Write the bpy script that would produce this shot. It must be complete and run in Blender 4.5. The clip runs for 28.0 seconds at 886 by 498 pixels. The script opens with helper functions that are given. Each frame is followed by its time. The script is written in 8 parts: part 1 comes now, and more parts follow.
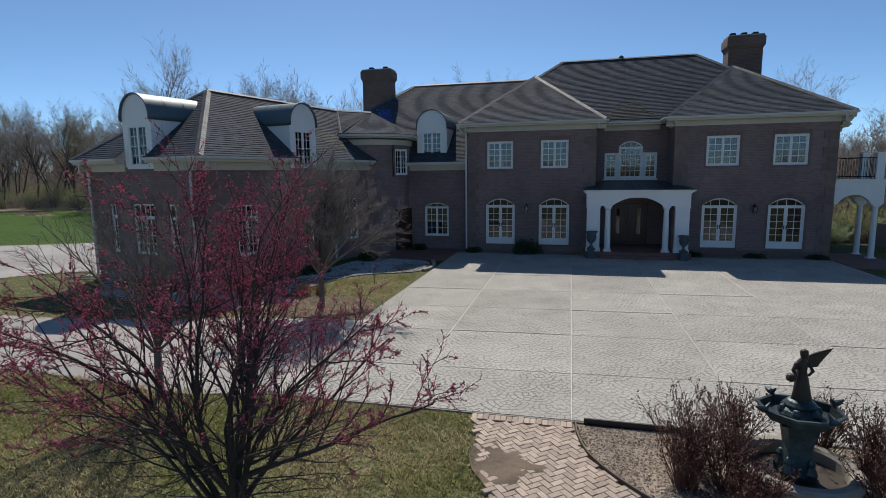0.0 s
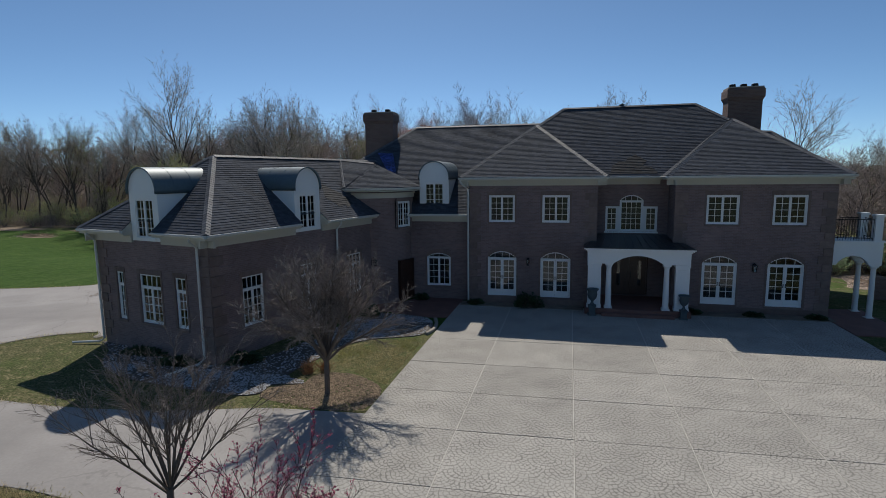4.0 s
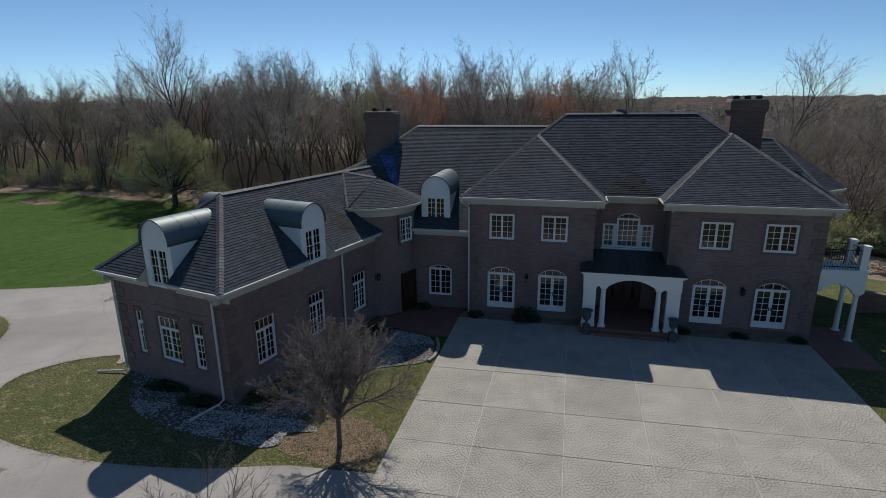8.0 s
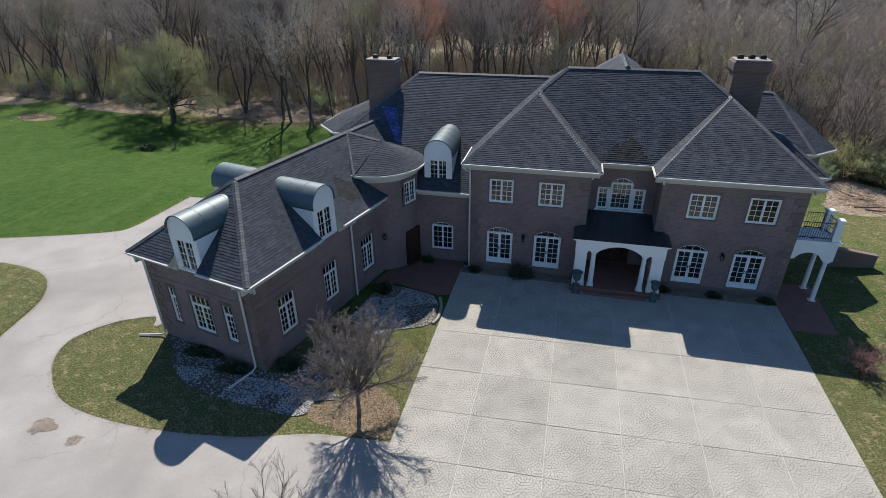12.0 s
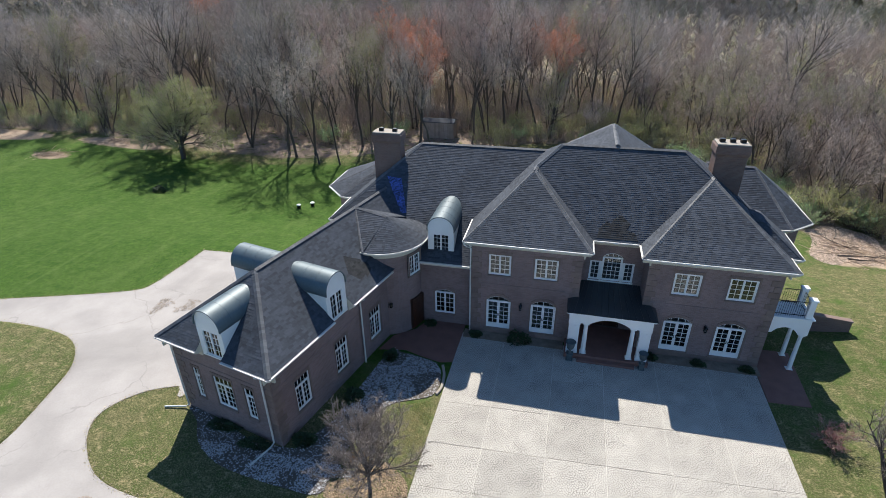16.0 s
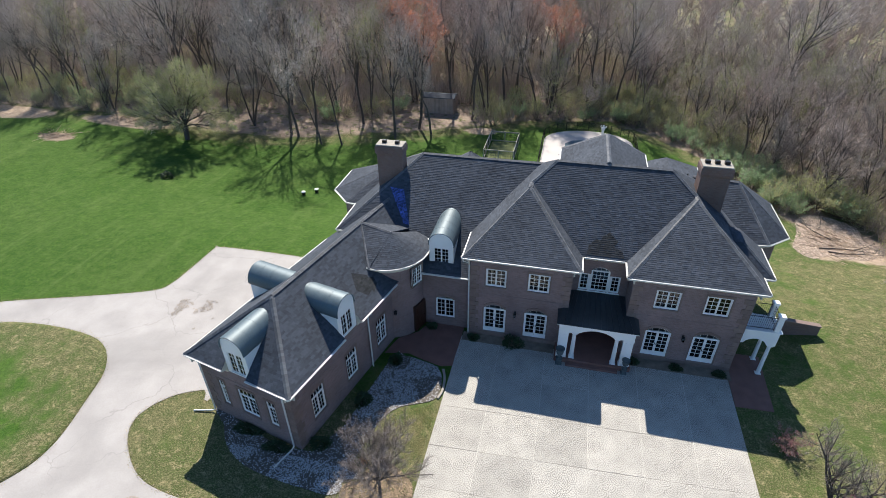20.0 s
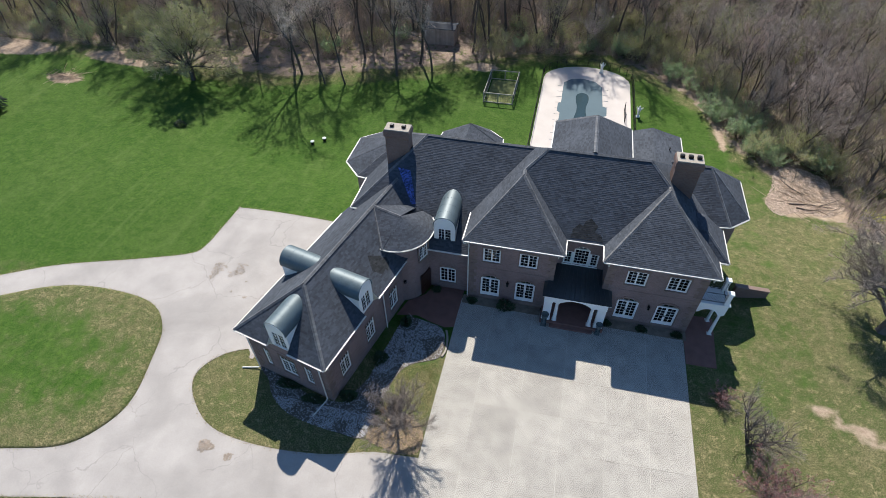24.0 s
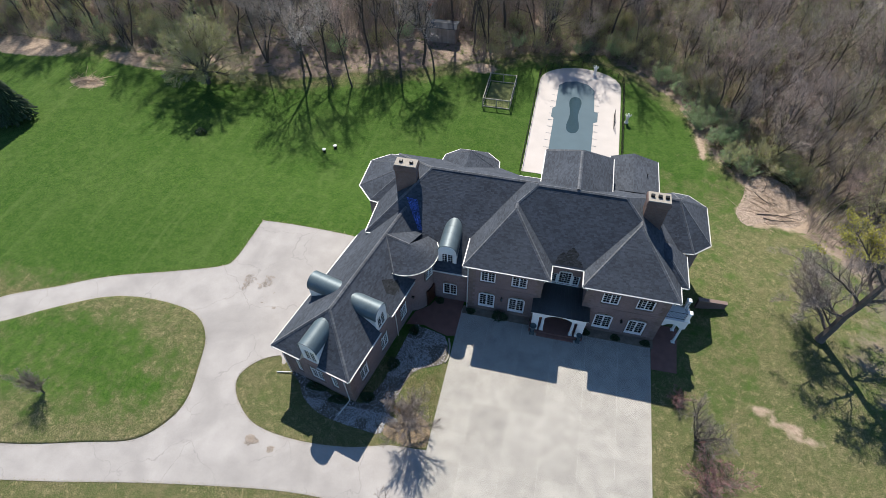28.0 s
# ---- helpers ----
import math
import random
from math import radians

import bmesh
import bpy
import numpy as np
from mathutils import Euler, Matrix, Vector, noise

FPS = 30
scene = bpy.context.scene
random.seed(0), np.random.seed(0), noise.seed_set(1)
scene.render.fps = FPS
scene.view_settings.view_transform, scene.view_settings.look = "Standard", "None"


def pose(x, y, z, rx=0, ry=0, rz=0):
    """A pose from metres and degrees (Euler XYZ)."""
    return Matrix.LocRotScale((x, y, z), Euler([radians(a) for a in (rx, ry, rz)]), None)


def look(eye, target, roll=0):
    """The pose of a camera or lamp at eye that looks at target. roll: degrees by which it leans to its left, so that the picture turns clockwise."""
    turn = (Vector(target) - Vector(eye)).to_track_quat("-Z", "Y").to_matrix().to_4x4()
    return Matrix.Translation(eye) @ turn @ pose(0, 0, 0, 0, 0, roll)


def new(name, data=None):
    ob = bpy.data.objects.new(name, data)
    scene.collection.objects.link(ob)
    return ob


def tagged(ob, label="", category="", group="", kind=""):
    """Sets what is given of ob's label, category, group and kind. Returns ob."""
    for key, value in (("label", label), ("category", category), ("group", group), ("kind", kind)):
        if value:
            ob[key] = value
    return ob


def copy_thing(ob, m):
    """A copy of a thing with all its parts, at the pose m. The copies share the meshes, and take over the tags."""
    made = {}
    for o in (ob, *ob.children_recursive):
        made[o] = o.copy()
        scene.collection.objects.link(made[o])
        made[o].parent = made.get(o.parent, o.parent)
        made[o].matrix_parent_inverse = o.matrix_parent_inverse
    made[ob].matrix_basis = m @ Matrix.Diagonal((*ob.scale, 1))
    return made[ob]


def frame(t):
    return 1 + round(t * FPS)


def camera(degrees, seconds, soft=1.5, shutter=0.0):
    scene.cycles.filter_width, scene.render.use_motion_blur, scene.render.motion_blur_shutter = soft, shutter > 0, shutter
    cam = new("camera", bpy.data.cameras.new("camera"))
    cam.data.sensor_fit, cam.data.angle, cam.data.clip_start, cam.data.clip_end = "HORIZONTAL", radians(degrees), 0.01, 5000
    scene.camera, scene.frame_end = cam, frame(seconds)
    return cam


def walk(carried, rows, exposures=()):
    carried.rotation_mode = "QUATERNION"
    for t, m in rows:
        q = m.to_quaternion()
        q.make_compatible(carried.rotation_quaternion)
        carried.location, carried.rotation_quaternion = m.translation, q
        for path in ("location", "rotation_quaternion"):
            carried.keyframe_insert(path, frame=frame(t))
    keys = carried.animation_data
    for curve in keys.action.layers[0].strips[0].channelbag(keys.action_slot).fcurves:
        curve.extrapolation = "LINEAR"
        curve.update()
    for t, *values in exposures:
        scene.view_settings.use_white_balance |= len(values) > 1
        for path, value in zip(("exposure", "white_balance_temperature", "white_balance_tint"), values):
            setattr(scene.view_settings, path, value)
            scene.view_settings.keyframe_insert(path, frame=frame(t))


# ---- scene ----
cam = camera(79.6, 28.0, soft=0.3)
METRES, EYE, TILT, LEAN, TURN = 40.0, 4.27, -8.0, 0.7, 13.4
ROWS = [
    (0.0, 0.0, 0.0, 0.0, -0.0, 0.0, 0.0),
    (0.5, -0.0005, -0.0006, 0.006, 0.01, -0.0, 0.04),
    (1.0, -0.0009, -0.0011, 0.0132, 0.0, -0.03, 0.04),
    (1.5, -0.0012, -0.0013, 0.0216, -0.02, -0.1, 0.04),
    (2.0, -0.0015, -0.0019, 0.0302, -0.03, -0.12, 0.0),
    (2.5, -0.002, -0.0029, 0.0393, -0.04, -0.13, -0.02),
    (4.5, -0.0041, -0.007, 0.0826, -0.04, 0.12, -0.14),
    (5.0, -0.0043, -0.0082, 0.0959, -0.02, 0.11, -0.16),
    (5.5, -0.0041, -0.0101, 0.11, -0.02, 0.15, -0.19),
    (6.0, -0.0045, -0.0126, 0.1255, -0.03, 0.17, -0.2),
    (6.5, -0.005, -0.0151, 0.1419, -0.03, 0.18, -0.24),
    (7.0, -0.0055, -0.0171, 0.1578, -0.04, -1.06, -0.24),
    (7.5, -0.0059, -0.0192, 0.1741, -0.06, -4.19, -0.22),
    (8.0, -0.006, -0.0219, 0.1902, -0.05, -7.38, -0.2),
    (8.5, -0.006, -0.0251, 0.207, -0.03, -10.46, -0.18),
    (9.0, -0.0064, -0.0281, 0.2236, -0.06, -13.5, -0.14),
    (9.5, -0.0068, -0.0304, 0.24, -0.06, -15.5, -0.12),
    (10.0, -0.0076, -0.0327, 0.2561, -0.06, -16.2, -0.12),
    (10.5, -0.0086, -0.0351, 0.2718, -0.09, -17.57, -0.13),
    (11.0, -0.0089, -0.0377, 0.2873, -0.07, -19.07, -0.12),
    (11.5, -0.0091, -0.0399, 0.3017, -0.07, -20.19, -0.12),
    (12.0, -0.0095, -0.0422, 0.3151, -0.06, -20.21, -0.11),
    (12.5, -0.0099, -0.0444, 0.3289, -0.05, -20.22, -0.1),
    (14.5, -0.0127, -0.0533, 0.3881, -0.08, -20.13, -0.08),
    (15.0, -0.0131, -0.0544, 0.4041, -0.1, -20.1, -0.08),
    (15.5, -0.0136, -0.0558, 0.42, -0.09, -20.09, -0.05),
    (16.0, -0.0135, -0.0576, 0.4356, -0.08, -20.07, -0.03),
    (16.5, -0.0133, -0.0599, 0.4518, -0.07, -20.15, -0.03),
    (17.0, -0.0132, -0.0616, 0.4676, -0.06, -20.73, -0.01),
    (17.5, -0.0135, -0.0635, 0.4837, -0.07, -21.31, 0.0),
    (18.0, -0.0135, -0.0651, 0.4994, -0.08, -22.05, 0.01),
    (18.5, -0.0134, -0.0669, 0.515, -0.08, -22.84, 0.02),
    (19.0, -0.0134, -0.0688, 0.5301, -0.08, -23.55, 0.03),
    (19.5, -0.0137, -0.0708, 0.5452, -0.09, -24.35, 0.03),
    (20.0, -0.0139, -0.0726, 0.5602, -0.08, -25.69, 0.02),
    (20.5, -0.0139, -0.0742, 0.5755, -0.09, -27.0, 0.05),
    (22.5, -0.0155, -0.0909, 0.6769, -0.15, -31.74, 0.06),
    (23.0, -0.0174, -0.0944, 0.7071, -0.17, -33.39, 0.08),
    (23.5, -0.0192, -0.0989, 0.7373, -0.18, -35.49, 0.08),
    (24.0, -0.0203, -0.1042, 0.7682, -0.17, -37.31, 0.1),
    (24.5, -0.0218, -0.1093, 0.799, -0.19, -38.45, 0.11),
    (25.0, -0.0229, -0.1133, 0.8299, -0.17, -39.71, 0.1),
    (25.5, -0.0238, -0.117, 0.8572, -0.16, -39.75, 0.09),
    (26.0, -0.0248, -0.1203, 0.8825, -0.13, -39.8, 0.1),
    (26.5, -0.0256, -0.1239, 0.909, -0.16, -40.56, 0.1),
    (27.0, -0.0256, -0.1282, 0.9354, -0.19, -41.28, 0.08),
    (27.5, -0.0265, -0.1321, 0.9622, -0.2, -41.85, 0.09),
    (28.0, -0.0276, -0.136, 0.9897, -0.2, -42.32, 0.08),
]
EXPOSURES = [(0.0, -0.22), (2.5, -0.36), (5.0, -0.62), (7.5, -0.62), (9.0, -0.22), (11.0, 0.26), (12.0, 0.3), (15.0, 0.6), (20.0, 0.77), (23.0, 0.72), (24.0, 0.58), (28.0, 0.54)]
walk(cam, [(t, pose(0, 0, EYE, TILT, LEAN, TURN) @ pose(METRES * x, METRES * y, METRES * z, 90 + pitch, roll, yaw)) for t, x, y, z, yaw, pitch, roll in ROWS], EXPOSURES)

# ---- light: clear spring noon, sun high behind the house ----
SUN_TO = Vector((-0.222, 0.63, 0.743)).normalized()
world = bpy.data.worlds.new("world")
scene.world = world
world.use_nodes = True
wn = world.node_tree
sky = wn.nodes.new("ShaderNodeTexSky")
sky.sky_type = "NISHITA"
sky.sun_disc = False
sky.sun_elevation = math.asin(SUN_TO.z)
sky.sun_rotation = math.atan2(SUN_TO.x, SUN_TO.y)
sky.air_density, sky.dust_density, sky.ozone_density = 0.5, 0.2, 2.0
azure = wn.nodes.new("ShaderNodeVectorMath")
azure.operation = "MULTIPLY"
azure.inputs[1].default_value = (0.8, 1.0, 1.06)
wn.links.new(sky.outputs[0], azure.inputs[0])
wn.links.new(azure.outputs[0], wn.nodes["Background"].inputs[0])
wn.nodes["Background"].inputs[1].default_value = 0.14
sun = new("sun", bpy.data.lights.new("sun", "SUN"))
sun.data.energy, sun.data.angle, sun.data.color = 5.0, radians(0.55), (1.0, 0.945, 0.865)
sun.matrix_world = look(SUN_TO * 100, (0, 0, 0))


# ---- materials ----
def material(name, base, rough=0.8, metal=0.0, var=0.25, scale=3.0, fine=40.0, bump=0.0, bump_scale=60.0, spec=0.5, island=0.0, obj=0.0, tint=None):
    """Procedural surface: base colour varied at two scales, optional per-piece variation and fine relief."""
    m = bpy.data.materials.new(name)
    m.use_nodes = True
    n, l = m.node_tree.nodes, m.node_tree.links
    b = n["Principled BSDF"]
    b.inputs["Roughness"].default_value, b.inputs["Metallic"].default_value = rough, metal
    b.inputs["Specular IOR Level"].default_value = spec
    co = n.new("ShaderNodeNewGeometry").outputs["Position"]
    fac = None

    def noise_node(s, detail):
        t = n.new("ShaderNodeTexNoise")
        t.inputs["Scale"].default_value, t.inputs["Detail"].default_value = s, detail
        l.new(co, t.inputs["Vector"])
        return t.outputs["Fac"]

    def math_node(op, a, c):
        k = n.new("ShaderNodeMath")
        k.operation = op
        for i, v in enumerate((a, c)):
            if isinstance(v, (int, float)):
                k.inputs[i].default_value = v
            else:
                l.new(v, k.inputs[i])
        return k.outputs[0]

    n_large = math_node("MULTIPLY", math_node("SUBTRACT", noise_node(scale, 4), 0.5), var * 2.4)
    n_fine = math_node("MULTIPLY", math_node("SUBTRACT", noise_node(fine, 3), 0.5), var * 1.6)
    fac = math_node("ADD", math_node("ADD", n_large, n_fine), 1.0)
    if island:
        isl = n.new("ShaderNodeNewGeometry").outputs["Random Per Island"]
        fac = math_node("MULTIPLY", fac, math_node("ADD", math_node("MULTIPLY", isl, island), 1 - island / 2))
    if obj:
        ran = n.new("ShaderNodeObjectInfo").outputs["Random"]
        fac = math_node("MULTIPLY", fac, math_node("ADD", math_node("MULTIPLY", ran, obj), 1 - obj / 2))
    mix = n.new("ShaderNodeVectorMath")
    mix.operation = "SCALE"
    mix.inputs[0].default_value = base
    if tint:
        mm = n.new("ShaderNodeMix")
        mm.data_type = "RGBA"
        mm.inputs["A"].default_value, mm.inputs["B"].default_value = (*base, 1), (*tint, 1)
        ramp = n.new("ShaderNodeMapRange")
        ramp.inputs["From Min"].default_value, ramp.inputs["From Max"].default_value = 0.42, 0.62
        l.new(noise_node(scale * 0.35, 5), ramp.inputs["Value"])
        l.new(ramp.outputs[0], mm.inputs["Factor"])
        l.new(mm.outputs["Result"], mix.inputs[0])
    l.new(fac, mix.inputs["Scale"])
    l.new(mix.outputs[0], b.inputs["Base Color"])
    if bump:
        bn = n.new("ShaderNodeBump")
        bn.inputs["Strength"].default_value, bn.inputs["Distance"].default_value = bump, 0.02
        l.new(noise_node(bump_scale, 4), bn.inputs["Height"])
        l.new(bn.outputs[0], b.inputs["Normal"])
    return m



def leaf_material(name, base, island=0.6, **more):
    """Thin leaf or petal: half of the light that falls on it comes through."""
    m = material(name, base, 0.8, var=0.3, scale=1, fine=8, island=island, spec=0.1, **more)
    n, l = m.node_tree.nodes, m.node_tree.links
    b = n["Principled BSDF"]
    tl, mx = n.new("ShaderNodeBsdfTranslucent"), n.new("ShaderNodeMixShader")
    l.new(b.inputs["Base Color"].links[0].from_socket, tl.inputs[0])
    mx.inputs[0].default_value = 0.5
    l.new(b.outputs[0], mx.inputs[1])
    l.new(tl.outputs[0], mx.inputs[2])
    l.new(mx.outputs[0], n["Material Output"].inputs[0])
    return m


def brick_material(name, c1, c2, mortar):
    """Running-bond brick of true size on walls of any direction: the coordinate runs along the wall."""
    m = bpy.data.materials.new(name)
    m.use_nodes = True
    n, l = m.node_tree.nodes, m.node_tree.links
    b = n["Principled BSDF"]
    b.inputs["Roughness"].default_value = 0.85
    geo = n.new("ShaderNodeNewGeometry")
    cross = n.new("ShaderNodeVectorMath")
    cross.operation = "CROSS_PRODUCT"
    l.new(geo.outputs["True Normal"], cross.inputs[0])
    cross.inputs[1].default_value = (0, 0, 1)
    dot = n.new("ShaderNodeVectorMath")
    dot.operation = "DOT_PRODUCT"
    l.new(cross.outputs[0], dot.inputs[0])
    l.new(geo.outputs["Position"], dot.inputs[1])
    sep = n.new("ShaderNodeSeparateXYZ")
    l.new(geo.outputs["Position"], sep.inputs[0])
    comb = n.new("ShaderNodeCombineXYZ")
    l.new(dot.outputs["Value"], comb.inputs[0])
    l.new(sep.outputs["Z"], comb.inputs[1])
    t = n.new("ShaderNodeTexBrick")
    t.inputs["Scale"].default_value = 1.0
    t.inputs["Brick Width"].default_value, t.inputs["Row Height"].default_value = 0.215, 0.075
    t.inputs["Mortar Size"].default_value, t.inputs["Bias"].default_value = 0.006, 0.0
    t.inputs["Color1"].default_value, t.inputs["Color2"].default_value, t.inputs["Mortar"].default_value = (*c1, 1), (*c2, 1), (*mortar, 1)
    l.new(comb.outputs[0], t.inputs["Vector"])
    ns = n.new("ShaderNodeTexNoise")
    ns.inputs["Scale"].default_value, ns.inputs["Detail"].default_value = 0.5, 6
    l.new(geo.outputs["Position"], ns.inputs["Vector"])
    rng = n.new("ShaderNodeMapRange")
    rng.inputs["From Min"].default_value, rng.inputs["From Max"].default_value = 0.3, 0.7
    rng.inputs["To Min"].default_value, rng.inputs["To Max"].default_value = 0.82, 1.15
    l.new(ns.outputs["Fac"], rng.inputs["Value"])
    sc = n.new("ShaderNodeVectorMath")
    sc.operation = "SCALE"
    l.new(t.outputs["Color"], sc.inputs[0])
    l.new(rng.outputs[0], sc.inputs["Scale"])
    l.new(sc.outputs[0], b.inputs["Base Color"])
    bn = n.new("ShaderNodeBump")
    bn.inputs["Strength"].default_value, bn.inputs["Distance"].default_value = 0.6, 0.008
    bn.invert = True
    l.new(t.outputs["Fac"], bn.inputs["Height"])
    l.new(bn.outputs[0], b.inputs["Normal"])
    return m


def glass_material():
    m = bpy.data.materials.new("window_glass")
    m.use_nodes = True
    n, l = m.node_tree.nodes, m.node_tree.links
    n.remove(n["Principled BSDF"])
    out = n["Material Output"]
    tr, gl, fr, mx = n.new("ShaderNodeBsdfTransparent"), n.new("ShaderNodeBsdfGlossy"), n.new("ShaderNodeFresnel"), n.new("ShaderNodeMixShader")
    tr.inputs[0].default_value = (0.75, 0.8, 0.82, 1)
    gl.inputs["Roughness"].default_value = 0.02
    fr.inputs[0].default_value = 1.7
    l.new(fr.outputs[0], mx.inputs[0])
    l.new(tr.outputs[0], mx.inputs[1])
    l.new(gl.outputs[0], mx.inputs[2])
    l.new(mx.outputs[0], out.inputs[0])
    return m


def ground_material():
    """Lawn, dry grass, leaf litter and bare earth, mixed by the zone attribute of the ground."""
    m = bpy.data.materials.new("lawn_and_woodland_floor")
    m.use_nodes = True
    n, l = m.node_tree.nodes, m.node_tree.links
    b = n["Principled BSDF"]
    b.inputs["Roughness"].default_value, b.inputs["Specular IOR Level"].default_value = 0.95, 0.1
    pos = n.new("ShaderNodeNewGeometry").outputs["Position"]
    zone = n.new("ShaderNodeAttribute")
    zone.attribute_name = "zone"
    sep = n.new("ShaderNodeSeparateColor")
    l.new(zone.outputs["Color"], sep.inputs[0])

    def noi(s, d, lo, hi, dist=0.0):
        t = n.new("ShaderNodeTexNoise")
        t.inputs["Scale"].default_value, t.inputs["Detail"].default_value, t.inputs["Distortion"].default_value = s, d, dist
        l.new(pos, t.inputs["Vector"])
        r = n.new("ShaderNodeMapRange")
        r.inputs["From Min"].default_value, r.inputs["From Max"].default_value = lo, hi
        l.new(t.outputs["Fac"], r.inputs["Value"])
        return r.outputs[0]

    def mixc(f, a, c):
        k = n.new("ShaderNodeMix")
        k.data_type = "RGBA"
        if isinstance(f, float):
            k.inputs["Factor"].default_value = f
        else:
            l.new(f, k.inputs["Factor"])
        for s, v in (("A", a), ("B", c)):
            if isinstance(v, tuple):
                k.inputs[s].default_value = (*v, 1)
            else:
                l.new(v, k.inputs[s])
        return k.outputs["Result"]

    def edge(channel, s):
        """Ragged border: the attribute pushed by noise, then sharpened."""
        t = n.new("ShaderNodeTexNoise")
        t.inputs["Scale"].default_value, t.inputs["Detail"].default_value, t.inputs["Roughness"].default_value = s, 10, 0.68
        l.new(pos, t.inputs["Vector"])
        a = n.new("ShaderNodeMath")
        a.operation = "ADD"
        l.new(channel, a.inputs[0])
        l.new(t.outputs["Fac"], a.inputs[1])
        r = n.new("ShaderNodeMapRange")
        r.inputs["From Min"].default_value, r.inputs["From Max"].default_value = 0.85, 1.15
        l.new(a.outputs[0], r.inputs["Value"])
        return r.outputs[0]

    green = mixc(noi(0.12, 6, 0.35, 0.65), (0.036, 0.092, 0.012), (0.068, 0.12, 0.026))
    green = mixc(noi(7.0, 6, 0.35, 0.65), green, mixc(0.7, green, (0.016, 0.045, 0.006)))
    green = mixc(noi(11.0, 7, 0.52, 0.75), green, (0.08, 0.132, 0.03))
    green = mixc(noi(1.6, 10, 0.5, 0.85), green, (0.085, 0.125, 0.034))
    green = mixc(noi(0.9, 8, 0.45, 0.62), green, mixc(0.55, green, (0.02, 0.06, 0.008)))
    green = mixc(noi(3.4, 9, 0.5, 0.8), green, (0.075, 0.138, 0.022))
    green = mixc(noi(45.0, 2, 0.5, 0.8), green, (0.095, 0.15, 0.03))
    turn = n.new("ShaderNodeMapping")
    turn.inputs["Rotation"].default_value = (0, 0, -0.55)
    turn.inputs["Scale"].default_value = (1.3, 0.07, 1)
    l.new(pos, turn.inputs["Vector"])
    st = n.new("ShaderNodeTexNoise")
    st.inputs["Scale"].default_value, st.inputs["Detail"].default_value = 0.8, 6
    l.new(turn.outputs[0], st.inputs["Vector"])
    sr = n.new("ShaderNodeMapRange")
    sr.inputs["From Min"].default_value, sr.inputs["From Max"].default_value, sr.inputs["To Max"].default_value = 0.56, 0.78, 0.34
    l.new(st.outputs["Fac"], sr.inputs["Value"])
    green = mixc(sr.outputs[0], green, (0.12, 0.168, 0.05))
    dry = mixc(noi(0.5, 5, 0.35, 0.65), (0.125, 0.118, 0.048), (0.195, 0.158, 0.09))
    dry = mixc(noi(0.22, 5, 0.48, 0.66), dry, (0.06, 0.1, 0.022))
    dry = mixc(noi(1.1, 9, 0.45, 0.58), dry, (0.055, 0.085, 0.02))
    dry = mixc(noi(1.9, 9, 0.52, 0.62), dry, (0.27, 0.225, 0.12))
    dry = mixc(noi(4.0, 8, 0.42, 0.66), dry, (0.06, 0.075, 0.022))
    dry = mixc(noi(9.0, 7, 0.42, 0.6), dry, (0.05, 0.06, 0.02))
    dry = mixc(noi(12.0, 7, 0.5, 0.8), dry, (0.3, 0.27, 0.15))
    dry = mixc(noi(30.0, 4, 0.52, 0.75), dry, (0.27, 0.235, 0.14))
    litter = mixc(noi(0.4, 5, 0.35, 0.65), (0.28, 0.212, 0.168), (0.18, 0.135, 0.105))
    litter = mixc(noi(6.0, 5, 0.4, 0.65), litter, (0.32, 0.25, 0.2))
    litter = mixc(noi(1.3, 3, 0.52, 0.7), litter, (0.11, 0.13, 0.045))
    earth = mixc(noi(2.5, 5, 0.3, 0.7), (0.44, 0.345, 0.26), (0.27, 0.2, 0.145))
    c = mixc(edge(sep.outputs[1], 0.6), green, dry)
    c = mixc(edge(sep.outputs[0], 0.5), c, litter)
    c = mixc(edge(sep.outputs[2], 0.9), c, earth)
    l.new(c, b.inputs["Base Color"])
    bn = n.new("ShaderNodeBump")
    bn.inputs["Strength"].default_value, bn.inputs["Distance"].default_value = 0.7, 0.06
    t = n.new("ShaderNodeTexNoise")
    t.inputs["Scale"].default_value, t.inputs["Detail"].default_value = 14, 6
    l.new(pos, t.inputs["Vector"])
    l.new(t.outputs["Fac"], bn.inputs["Height"])
    l.new(bn.outputs[0], b.inputs["Normal"])
    return m


